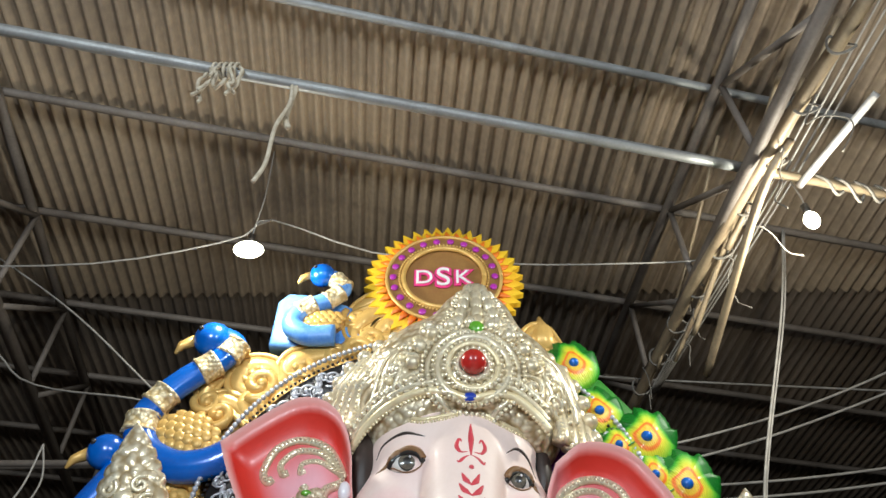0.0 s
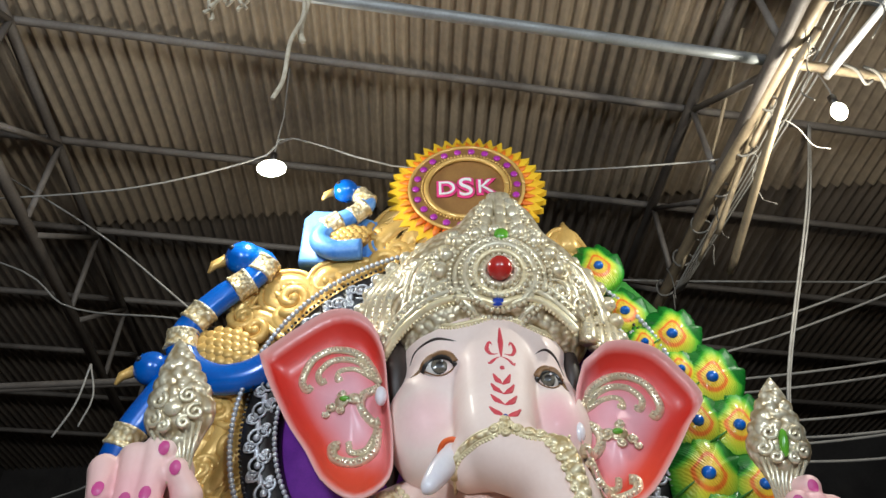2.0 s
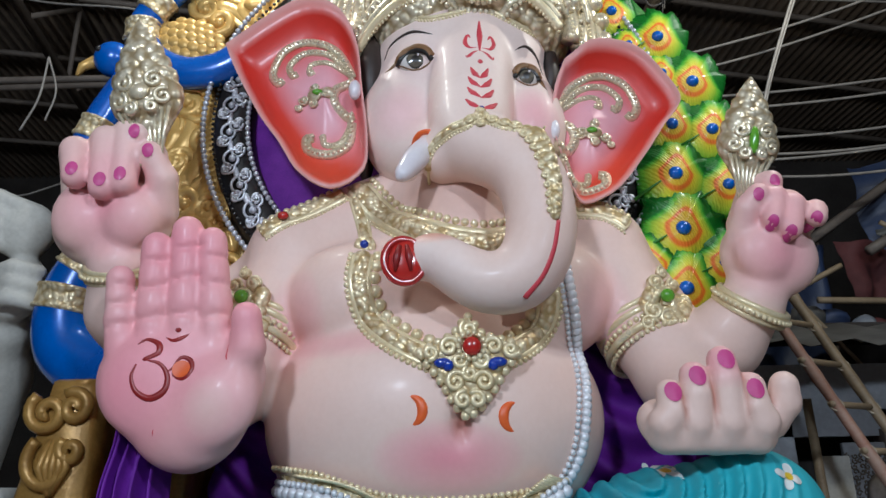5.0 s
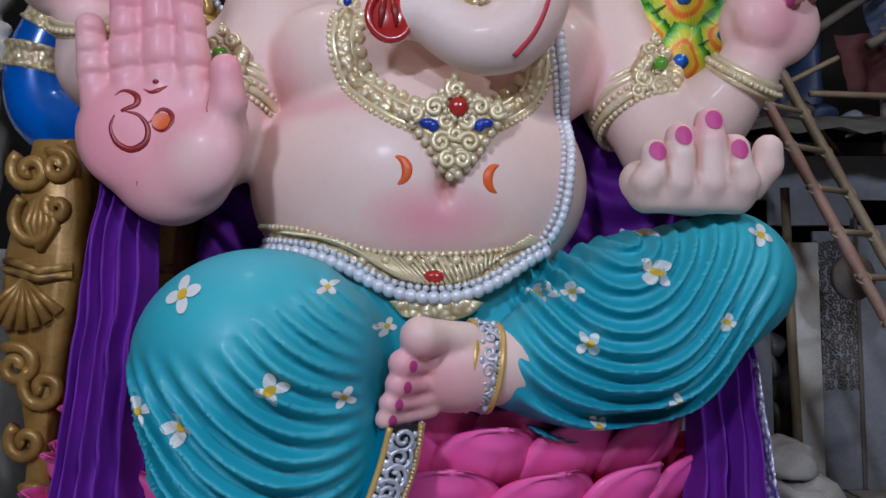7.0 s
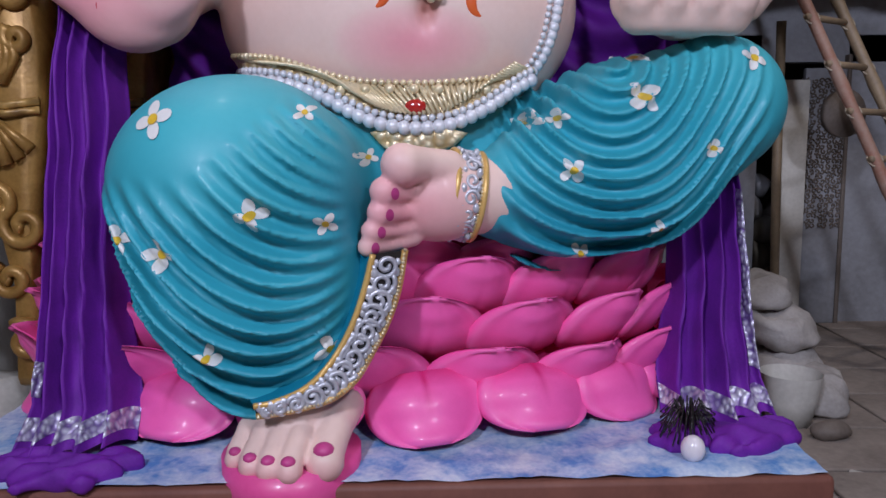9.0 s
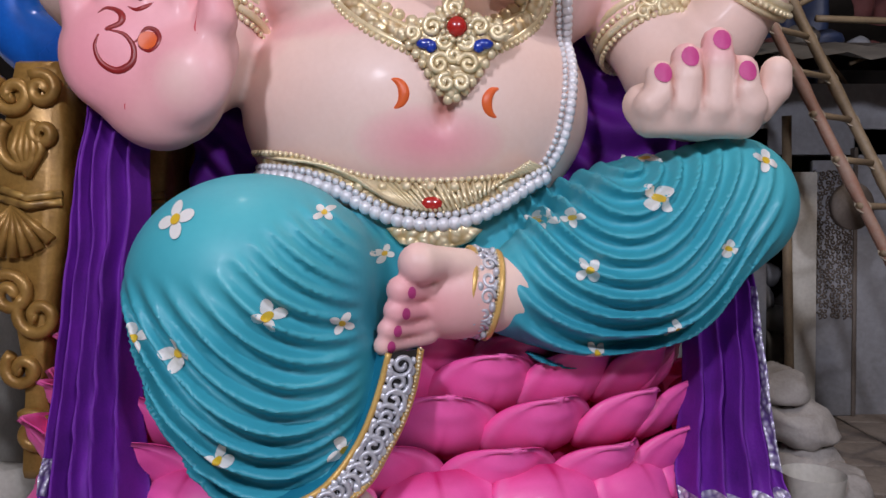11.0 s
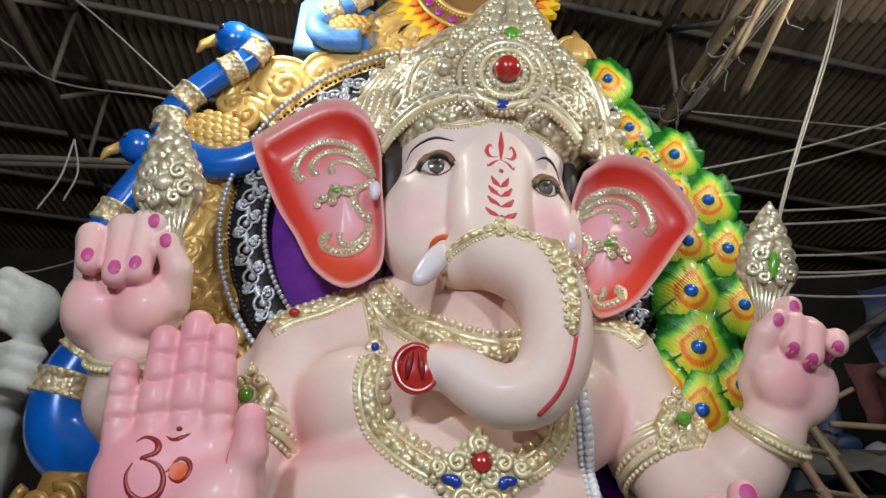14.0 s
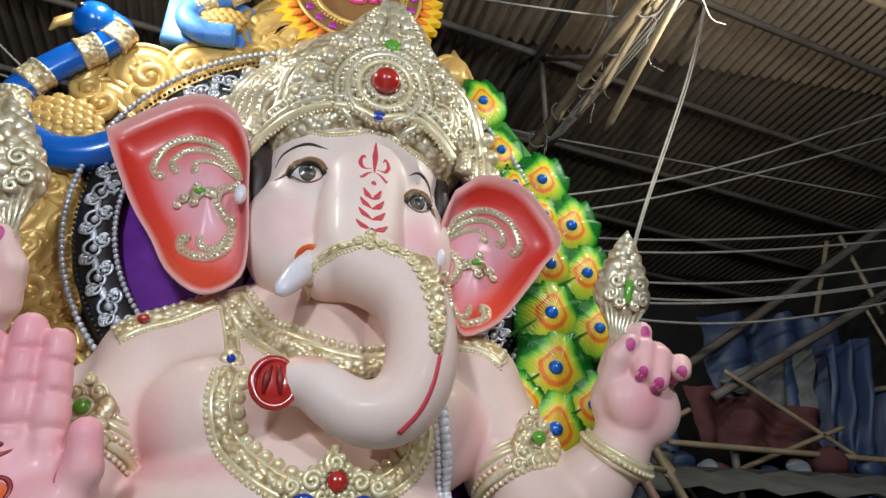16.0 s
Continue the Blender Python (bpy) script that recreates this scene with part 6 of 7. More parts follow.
# ---- feathers ----
def feather_paint():
    m, n, l, bs = node_mat("feather_paint", 0.42, 0, 0.1)
    tc, ln = n.new("ShaderNodeTexCoord"), n.new("ShaderNodeVectorMath")
    ln.operation = "LENGTH"
    sep, com, grow, mp = n.new("ShaderNodeSeparateXYZ"), n.new("ShaderNodeCombineXYZ"), n.new("ShaderNodeMapRange"), n.new("ShaderNodeMath")
    grow.inputs[1].default_value, grow.inputs[2].default_value = 0.0, 0.45
    grow.inputs[3].default_value, grow.inputs[4].default_value = 1.0, 2.0
    mp.operation = "MULTIPLY"
    l.new(tc.outputs["Object"], sep.inputs[0])
    l.new(sep.outputs[2], grow.inputs[0])
    l.new(sep.outputs[0], mp.inputs[0])
    l.new(grow.outputs[0], mp.inputs[1])
    l.new(mp.outputs[0], com.inputs[0])
    zs = n.new("ShaderNodeMath")
    zs.operation = "MULTIPLY"
    zs.inputs[1].default_value = 0.85
    l.new(sep.outputs[2], zs.inputs[0])
    l.new(zs.outputs[0], com.inputs[2])
    l.new(com.outputs[0], ln.inputs[0])
    nz = n.new("ShaderNodeTexNoise")
    nz.inputs["Scale"].default_value = 4
    l.new(tc.outputs["Object"], nz.inputs["Vector"])
    ad = n.new("ShaderNodeMath")
    ad.operation = "MULTIPLY_ADD"
    ad.inputs[1].default_value = 0.05
    l.new(nz.outputs[0], ad.inputs[0])
    l.new(ln.outputs["Value"], ad.inputs[2])
    r = n.new("ShaderNodeValToRGB")
    e = r.color_ramp.elements
    e[0].position, e[0].color = 0.30, (0.78, 0.50, 0.02, 1)
    e[1].position, e[1].color = 1.12 / 1.2, (0.010, 0.13, 0.008, 1)
    for pos, col in ((0.345, (0.80, 0.20, 0.01, 1)), (0.40, (0.80, 0.17, 0.01, 1)), (0.45, (0.74, 0.62, 0.02, 1)), (0.60, (0.50, 0.62, 0.03, 1)), (0.74, (0.16, 0.46, 0.025, 1)), (0.86, (0.035, 0.27, 0.014, 1))):
        q = e.new(pos)
        q.color = col
    l.new(ad.outputs[0], r.inputs[0])
    l.new(r.outputs[0], bs.inputs["Base Color"])
    wv = n.new("ShaderNodeTexWave")
    wv.wave_type, wv.bands_direction = "BANDS", "DIAGONAL"
    wv.inputs["Scale"].default_value, wv.inputs["Distortion"].default_value = 7, 4
    l.new(tc.outputs["Object"], wv.inputs["Vector"])
    bp = n.new("ShaderNodeBump")
    bp.inputs["Strength"].default_value, bp.inputs["Distance"].default_value = 0.25, 0.05
    l.new(wv.outputs[0], bp.inputs["Height"])
    l.new(bp.outputs[0], bs.inputs["Normal"])
    return m


FEATHER = feather_paint()
GREENB = mottled("green_board", (0.05, 0.25, 0.02), (0.02, 0.12, 0.01), 5, 0.5, 0, 0.1, 40)


def feather_mesh():
    b = Build()
    n, rings = 72, 8
    v = [(0, -0.30, 0)]
    for k in range(1, rings + 1):
        u = k / rings
        for i in range(n):
            a = 2 * math.pi * i / n
            up = max(0, math.sin(a))
            low = max(0, -math.sin(a + 0.5))
            r = 0.90 + 0.22 * up ** 0.5 * ((2.4 * a / math.pi * 2) % 1.0) + 0.10 * up ** 3 - 0.10 * low + 0.25 * low ** 6
            v.append((u * r * math.cos(a), -0.30 * (1 - u ** 2) - 0.014 * math.cos(36 * a) * u * u, u * r * math.sin(a)))
    f = [(0, 1 + (i + 1) % n, 1 + i) for i in range(n)]
    f += [(1 + (k - 1) * n + i, 1 + (k - 1) * n + (i + 1) % n, 1 + k * n + (i + 1) % n, 1 + k * n + i) for k in range(1, rings) for i in range(n)]
    last = 1 + (rings - 1) * n
    v += [(v[last + i][0] * 0.95, 0.25, v[last + i][2] * 0.95) for i in range(n)]
    f += [(last + i, last + (i + 1) % n, last + n + (i + 1) % n, last + n + i) for i in range(n)]
    b.add(v, f, FEATHER)
    return b.mesh("feather")


FE = feather_mesh()
EYE_SPOT = Build().add(*ball((-0.02, -0.30, -0.06), (0.165, 0.12, 0.155), 10, 14), BLUE).mesh("eye_spot")
QUILL = Build().add(*tube([(-0.34, -0.29, -0.30), (-0.58, -0.22, -0.52), (-0.85, -0.08, -0.76)], [0.015, 0.035, 0.045], 7), GREENB).mesh("quill")
on_board("feather_board", [(slab([(0.85, 2.5), (1.25, 2.5), (1.55, 2.75), (1.72, 3.2), (1.68, 3.9), (1.62, 4.25), (1.40, 4.55), (1.15, 4.9), (0.9, 4.95), (0.9, 4.0)], 4.56, 4.66, 0.04), GREENB)], "green board behind the feathers")
for x, z, s, turn in ((0.96, 4.95, 0.21, 8), (1.07, 4.55, 0.20, 10), (1.34, 4.35, 0.22, -14), (1.15, 4.29, 0.16, 0), (1.33, 4.08, 0.17, 0), (1.51, 4.02, 0.23, -16), (1.12, 3.95, 0.20, 10), (1.58, 3.69, 0.22, -14), (1.35, 3.73, 0.22, -10), (1.62, 3.33, 0.21, -16), (1.33, 3.41, 0.25, -10), (1.53, 2.86, 0.20, -18), (1.33, 3.07, 0.26, -14), (1.13, 2.85, 0.2, 10), (1.30, 2.72, 0.25, -14)):
    ob = new("feather", FE)
    ob.parent = throne
    ob.matrix_basis = pose(x, 4.52 - 0.045 * (5.1 - z), z, 0, -turn, 0) @ Matrix.Diagonal((s, 0.28, s, 1))
    ob["label"] = "green and yellow peacock feather with blue eye"
    for name, me in (("eye_spot", EYE_SPOT), ("quill", QUILL)):
        q = new(name, me)
        q.parent = ob


# ---- sun disc ----
SUNY = mottled("sun_yellow", (0.85, 0.58, 0.02), (0.78, 0.42, 0.01), 6, 0.45, 0, 0.05, 50)
SUNO = mottled("sun_orange", (0.72, 0.12, 0.01), (0.78, 0.28, 0.01), 5, 0.45, 0, 0.05, 50)
MAGENTA = mottled("magenta_gem", (0.42, 0.03, 0.40), (0.3, 0.02, 0.3), 6, 0.3, 0, 0.02, 60, 0.3)
BRONZE = mottled("bronze_paint", (0.40, 0.22, 0.07), (0.28, 0.14, 0.05), 5, 0.4, 0.3, 0.1, 60)
LETTER = mottled("letter_white", (0.82, 0.80, 0.80), (0.75, 0.72, 0.72), 5, 0.5, 0, 0.02, 60)
LETTERP = mottled("letter_pink", (0.75, 0.05, 0.25), (0.7, 0.04, 0.2), 5, 0.5, 0, 0.02, 60)


def sun_disc(cx, cz, y):
    disc = Build()
    n = 160
    def ring_of(r, yy):
        return [(cx + r * math.cos(2 * math.pi * k / n), yy, cz + r * math.sin(2 * math.pi * k / n)) for k in range(n)]
    def flame(yy):
        out = []
        for k in range(n):
            a = 2 * math.pi * k / n
            r = 0.545 + 0.080 * (0, 0.55, 1.0, 0.35)[k % 4]
            out.append((cx + r * math.cos(a + 0.02), yy, cz + r * math.sin(a + 0.02)))
        return out
    strip = lambda b, p, q, mat: b.add(p + q, [(k, (k + 1) % n, n + (k + 1) % n, n + k) for k in range(n)], mat)
    strip(disc, ring_of(0.47, y - 0.02), flame(y - 0.005), SUNY)
    strip(disc, flame(y - 0.005), flame(y + 0.05), SUNY)
    disc.add(flame(y + 0.05), [tuple(range(n))], SUNY)
    ob = disc.thing("sun_disc", parent=throne, label="yellow flaming sun disc")
    for k in range(40):
        a = 2 * math.pi * (k + 0.6) / 40
        Build().add(*tube([(cx + r * math.cos(a + d), y - 0.03, cz + r * math.sin(a + d)) for r, d in ((0.44, 0), (0.49, 0.0), (0.54, 0.02))], [0.036, 0.026, 0.003], 7, 0.5), SUNO).thing("orange_flame", parent=ob)
    b = Build()
    strip(b, ring_of(0.45, y - 0.03), ring_of(0.44, y - 0.05), BRONZE)
    strip(b, ring_of(0.44, y - 0.05), ring_of(0.30, y - 0.05), BRONZE)
    for r, t in ((0.445, 0.014), (0.315, 0.02)):
        b.add(*tube([(cx + r * math.cos(a), y - 0.055, cz + r * math.sin(a)) for a in np.linspace(0, 2 * math.pi, 80)], t, 7), GOLD)
    for k in range(80):
        a = 2 * math.pi * k / 80
        b.add(*ball((cx + 0.345 * math.cos(a), y - 0.06, cz + 0.345 * math.sin(a)), 0.011, 5, 6), GOLD)
    b.thing("bronze_ring", parent=ob)
    for k in range(22):
        a = 2 * math.pi * k / 22
        Build().add(*ball((cx + 0.395 * math.cos(a), y - 0.056, cz + 0.395 * math.sin(a)), (0.030, 0.014, 0.030), 7, 9), MAGENTA).thing("magenta_petal", parent=ob)
    b = Build()
    r0 = ring_of(0.30, y - 0.035)
    b.add(r0, [tuple(range(n))[::-1]], BRONZE)
    b.thing("centre_plate", parent=ob)
    for name, mat, off, yy in (("letter_outline", LETTERP, 0.018, y - 0.045), ("letters", LETTER, 0.0, y - 0.056)):
        for ch, dx, size in (("D", -0.155, 0.20), ("S", -0.005, 0.27), ("K", 0.145, 0.20)):
            cu = bpy.data.curves.new(name, "FONT")
            cu.body, cu.size, cu.align_x, cu.align_y, cu.extrude, cu.offset = ch, size, "CENTER", "CENTER", 0.004, off
            cu.materials.append(mat)
            t = new(name, cu)
            t.parent = ob
            t.matrix_basis = pose(cx + dx - 0.0, yy, cz - 0.01, 90, 0, 0)
            t["label"] = ("white letter " if off == 0 else "pink outline of the letter ") + ch


sun_disc(0.07, 5.80, 4.52)


# ---- held emblems ----
def emblem(place, tall, wide, lean, label, gem_mat):
    """A bud-shaped silver emblem: stepped crown, scrolled belly, fluted stem."""
    t = empty("held_emblem", label, "ornament", "held emblems", place)
    prof = [(0.0, 0.10), (0.10, 0.13), (0.20, 0.20), (0.30, 0.33), (0.38, 0.46), (0.44, 0.50), (0.50, 0.50), (0.55, 0.44), (0.58, 0.46), (0.62, 0.44), (0.65, 0.37), (0.67, 0.39), (0.71, 0.37), (0.74, 0.30), (0.76, 0.31), (0.80, 0.29), (0.83, 0.22), (0.85, 0.22), (0.90, 0.16), (0.95, 0.09), (1.0, 0.01)]
    b = Build()
    n = 28
    v = [(wide * r * math.cos(2 * math.pi * k / n), 0.55 * wide * r * math.sin(2 * math.pi * k / n), tall * z) for z, r in prof for k in range(n)]
    b.add(v, [(i * n + k, i * n + (k + 1) % n, (i + 1) * n + (k + 1) % n, (i + 1) * n + k) for i in range(len(prof) - 1) for k in range(n)] + [tuple(range(n))[::-1]], SILVER_R)
    b.thing("bud", parent=t)
    for s in (-1, 1):
        for cx, cz, r in ((0.20, 0.53, 0.12), (0.29, 0.42, 0.12), (0.14, 0.36, 0.09)):
            Build().add(*tube([(p[0] * wide, -0.55 * wide * math.sqrt(max(0.02, 0.25 - p[0] ** 2)) - 0.004, tall * cz + (p[1] - cz) * wide) for p in spiral(s * cx, cz, r, 1.4, 1.0, s)], 0.013, 6), SILVER).thing("scroll", parent=t)
        for k in range(4):
            x = s * (0.02 + 0.045 * k)
            Build().add(*tube([(wide * x * 0.8, -0.06 * wide - 0.02, tall * 0.02), (wide * x * 1.3, -0.55 * wide * 0.17, tall * 0.2), (wide * x * 2.2, -0.55 * wide * 0.32, tall * 0.36)], 0.010, 6), SILVER).thing("flute", parent=t)
    Build().add(*ball((0, -0.285 * wide, tall * 0.46), (0.024 if gem_mat is GREENG else 0.05, 0.02, 0.07 if gem_mat is GREENG else 0.04), 8, 10), gem_mat).thing("stone", parent=t)
    t.matrix_basis = pose(*place, 8, lean, 0)


emblem((-1.385, 3.70, 3.17), 0.79, 0.355, -9, "silver bud emblem held in a raised hand", SILVER)
emblem((1.45, 3.82, 2.97), 0.67, 0.30, 8, "silver bud emblem with a green stone in the raised hand", GREENG)


# ---- overhead: lamps, pipe, ropes, poles, cables ----
def strand(name, pts, r, mat, label, category, sag=0.0, group="", n=24):
    p = smooth_line(pts, n) if len(pts) > 2 else np.linspace(pts[0], pts[1], n)
    u = np.linspace(0, 1, n)
    p = np.array(p) - np.stack([0 * u, 0 * u, sag * 4 * u * (1 - u)], 1)
    return Build().add(*tube(p, r, 6), mat).thing(name, label, category, group)


def bulb(place, up, wide=0.05):
    t = empty("hanging_bulb", "lit bulb hanging from a cable", "lamp", "hanging bulbs", place)
    Build().add(*ball((0, 0, 0), (wide, min(wide, 0.07), 0.07 if wide < 0.07 else 0.055), 10, 12), LAMPG).thing("glass_bulb", parent=t)
    Build().add(*tube([(0, 0, 0.06), (0, 0, 0.15)], 0.026, 10), BLACK).thing("socket", parent=t)
    Build().add(*tube([(0, 0, 0.14), (0.02, 0.01, up * 0.5), (0, 0, up)], 0.006, 6), WIRE).thing("cord", parent=t)


bulb(BULB_A, 1.2, 0.11)
bulb(BULB_B, 0.44)
bulb((WORK_A[0], WORK_A[1], WORK_A[2] + 0.30), 2.35)
bulb((WORK_B[0], WORK_B[1], WORK_B[2] + 0.30), 2.25)
PIPE_Z = 5.98
pipe_y = lambda x: 3.06 + 0.228 * x
strand("scaffold_pipe", [(x, pipe_y(x), PIPE_Z) for x in (-8, -3, 2.2)], 0.038, STEEL, "grey scaffold pipe slung across under the trusses", "pipe")
strand("bamboo_pole", [(x, pipe_y(x), PIPE_Z) for x in (2.22, 3.2, 7.9)], 0.036, BAMBOO, "pale bamboo pole continuing the pipe", "pole")


def rag(x, seed):
    """A tangle of frayed jute tied round the pipe."""
    rnd = random.Random(seed)
    t = empty("rope_tangle", "frayed jute rope tangle tied round the pipe", "rope")
    for k in range(5):
        c = np.array((x + 0.035 * (k - 2), pipe_y(x), PIPE_Z))
        Build().add(*tube([c + 0.05 * np.array((0.2 * math.sin(a), math.cos(a), math.sin(a))) for a in np.linspace(0, 6.3, 16)], 0.011, 6), ROPE).thing("loop", parent=t)
    for k in range(9):
        p = np.array((x + rnd.uniform(-0.12, 0.1), pipe_y(x) - 0.03, PIPE_Z))
        pts = [p]
        for j in range(6):
            pts.append(pts[-1] + np.array((rnd.uniform(-0.05, 0.035), rnd.uniform(-0.03, 0.03), -rnd.uniform(0.02, 0.075))))
        Build().add(*tube(smooth_line(pts, 22), 0.012, 6), ROPE).thing("frayed_end", parent=t)


rag(-1.30, 3)
strand("hanging_rope", [(-0.90, pipe_y(-0.9), 6.02), (-0.88, pipe_y(-0.9), 5.75), (-0.93, pipe_y(-0.9), 5.5), (-0.93, pipe_y(-0.9), 5.15), (-0.97, pipe_y(-0.9), 4.98)], 0.014, ROPE, "pale rope end hanging from the pipe", "rope")
strand("hanging_rope", [(-0.86, pipe_y(-0.9), 6.02), (-0.90, pipe_y(-0.9) + 0.05, 5.7), (-0.87, pipe_y(-0.9) + 0.04, 5.55)], 0.02, ROPE, "knotted pale rope hanging from the pipe", "rope")
# lashed poles and props round the eastern truss
strand("bamboo_pole", [(2.60, 2.2, 5.98), (2.18, 4.0, 5.9), (1.85, 6.4, 5.82)], 0.048, BAMBOO, "long bamboo pole lashed to the truss with rope", "pole")
strand("bamboo_pole", [(2.07, 4.95, 5.2), (2.24, 3.6, 5.7), (2.44, 3.3, 5.95)], 0.03, BAMBOO, "thin bamboo stick hanging askew", "pole")
for a, c, r in (((2.05, 4.9, 5.55), (2.55, 3.2, 6.6), 0.022), ((2.0, 5.3, 5.6), (2.75, 3.0, 6.75), 0.018), ((2.2, 4.2, 5.8), (3.0, 2.9, 6.9), 0.025), ((1.95, 5.6, 5.75), (2.35, 3.9, 6.85), 0.016), ((2.35, 3.8, 5.88), (2.9, 3.4, 6.9), 0.018)):
    strand("bamboo_pole", [a, tuple((np.array(a) + np.array(c)) / 2 + np.array((0.02, 0, 0.015))), c], r, BAMBOO, "thin bamboo stick propped up to the roof", "pole", 0, "propped sticks")
# the pale sack colour gives this pole its bulb-lit look
strand("wooden_batten", [(2.62, 3.70, 5.93), (2.95, 3.0, 6.05)], 0.03, SACK, "wooden batten beside the bulb, coloured pale as if lit", "batten")
rnd = random.Random(8)
for k in range(9):
    u = k / 8
    c = np.array((2.52 - 0.62 * u, 2.6 + 3.4 * u, 5.96 - 0.12 * u))
    Build().add(*tube([c + 0.085 * np.array((math.cos(a), 0.25 * math.sin(2 * a), math.sin(a))) for a in np.linspace(0, 12.5, 40)], 0.009, 6), TWINE).thing("rope_lashing", "jute lashing wound round the pole", "rope", "rope lashings")
for k in range(7):
    c = np.array((2.45 - 0.55 * k / 6, 2.9 + 2.9 * k / 6, 5.9))
    pts = [c + np.array((0, 0, -0.02))]
    for j in range(5):
        pts.append(pts[-1] + np.array((rnd.uniform(-0.06, 0.1), rnd.uniform(-0.12, 0.2), -rnd.uniform(0.03, 0.14))))
    strand("loose_rope", pts, 0.005, TWINE, "loose rope end trailing from the lashing", "rope", 0, "loose rope ends")
for k in range(5):
    a, c = np.array((2.7 + 0.12 * k, 2.2, 6.25 + 0.06 * k)), np.array((1.92 + 0.03 * k, 6.0, 5.72 + 0.02 * k))
    strand("cable", [a, (a + c) / 2 + np.array((0.02 * k, 0, -0.06 + 0.03 * k)), c], 0.008, WIRE, "dusty electric cable along the truss", "cable", 0, "overhead cables")
for k in range(4):
    x = 2.75 + 0.16 * k
    pts = [(x, pipe_y(x) - 0.03, PIPE_Z + 0.04), (x + 0.05, pipe_y(x) - 0.05, PIPE_Z - 0.06), (x + 0.1, pipe_y(x), PIPE_Z - 0.15 - 0.04 * (k % 2)), (x + 0.16, pipe_y(x), PIPE_Z - 0.12)]
    strand("rope_tie", pts, 0.012, TWINE, "knotted rope tie on the bamboo", "rope", 0, "rope ties")
cable = lambda pts, sag=0.0, r=0.008: strand("cable", pts, r, WIRE, "thin dusty cable strung across the shed", "cable", sag, "overhead cables")
cable([(-3.9, 4.5, 5.98), (-2.6, 4.45, 5.97), (-1.6, 4.4, 6.18), (-1.35, 4.38, 6.38), (-0.47, 4.5, 6.1), (0.7, 4.62, 6.08), (1.9, 4.6, 6.07), (2.23, 4.6, 6.11)])
cable([(-1.35, 4.38, 6.38), (-1.36, 4.1, 6.0)])
cable([(-4.6, 4.9, 7.0), (-3.07, 4.85, 5.9), (-2.0, 4.8, 4.95)])
cable([(-8.0, 5.6, 7.3), (-4.2, 5.2, 5.95), (-3.22, 5.1, 5.3), (-2.1, 4.7, 4.85), (-1.5, 4.62, 4.6)])
cable([(-8.0, 6.3, 4.4), (-5.5, 6.0, 4.1), (-3.4, 5.8, 3.95), (-2.0, 5.0, 4.1), (-1.5, 4.63, 4.15)])
cable([(6.4, 6.0, 7.0), (3.87, 6.0, 5.82), (2.3, 6.0, 5.3), (1.4, 6.0, 5.15)], 0, 0.012)
cable([(6.5, 6.1, 6.75), (3.9, 6.1, 5.70), (2.4, 6.1, 5.2), (1.4, 6.1, 5.05)], 0, 0.012)
cable([(1.5, 7.0, 6.72), (2.59, 7.0, 6.62), (6.62, 7.0, 6.35)], 0, 0.012)
for dz, s in ((0.0, 0.1), (-0.14, 0.1), (-0.42, 0.16), (-0.56, 0.2), (-0.75, 0.25), (-0.66, 0.12)):
    cable([(2.2, 6.5, 5.10 + dz), (4.45, 6.5, 5.42 + dz), (8.0, 6.5, 6.0 + dz * 0.8)], s, 0.013)
cable([(3.25, 5.0, 6.9), (2.9, 5.0, 5.9), (2.24, 5.0, 4.3), (2.1, 5.0, 3.6)], 0, 0.010)
cable([(3.27, 5.02, 6.9), (2.93, 5.02, 5.9), (2.26, 5.02, 4.3), (2.12, 5.02, 3.6)], 0, 0.008)
# cobwebbed twigs under the western truss
for k, (a, c) in enumerate((((-8.0, 5.85, 5.05), (-1.6, 5.35, 4.72)), ((-8.0, 6.65, 5.43), (-2.4, 6.2, 5.2)))):
    strand("bamboo_pole", [a, c], 0.03, RUST, "dark thin pole across the roof space", "pole", 0, "dark poles")
strand("broken_wire", [(-2.75, 4.9, 4.62), (-2.77, 4.9, 4.3), (-2.86, 4.9, 4.05)], 0.008, WIRE, "broken wire end dangling", "wire")
strand("broken_wire", [(-2.75, 4.9, 4.62), (-2.66, 4.9, 4.35), (-2.70, 4.9, 4.12)], 0.007, WIRE, "broken wire end dangling", "wire")


# ---- the far right: ladder, door wall, racks and tarpaulins ----
def ladder():
    t = empty("bamboo_ladder", "paint-stained bamboo ladder leaning behind the statue", "ladder")
    a0, a1 = np.array((3.15, 4.55, 0.0)), np.array((1.88, 5.35, 3.4))
    side = np.array((0.33, 0.20, 0.0))
    for k, mat in ((0, BAMBOO_R), (1, BAMBOO)):
        p, q = a0 + side * k, a1 + side * k
        b = Build()
        pts = np.linspace(p, q, 30)
        b.add(*tube(pts, [0.034 + 0.006 * (i % 5 == 0) for i in range(30)], 9), mat)
        b.thing("rail", parent=t)
    for u in np.arange(0.06, 1.0, 0.082):
        p = a0 + (a1 - a0) * u
        Build().add(*tube([p - side * 0.12, p + side * 1.12], 0.02, 8), BAMBOO).thing("rung", parent=t)
        for k in (0, 1):
            c = p + side * k
            Build().add(*tube([c + 0.045 * np.array((math.cos(w), 0.6 * math.sin(w), math.sin(w))) for w in np.linspace(0, 12, 24)], 0.006, 5), ROPE).thing("lashing", parent=t)


ladder()


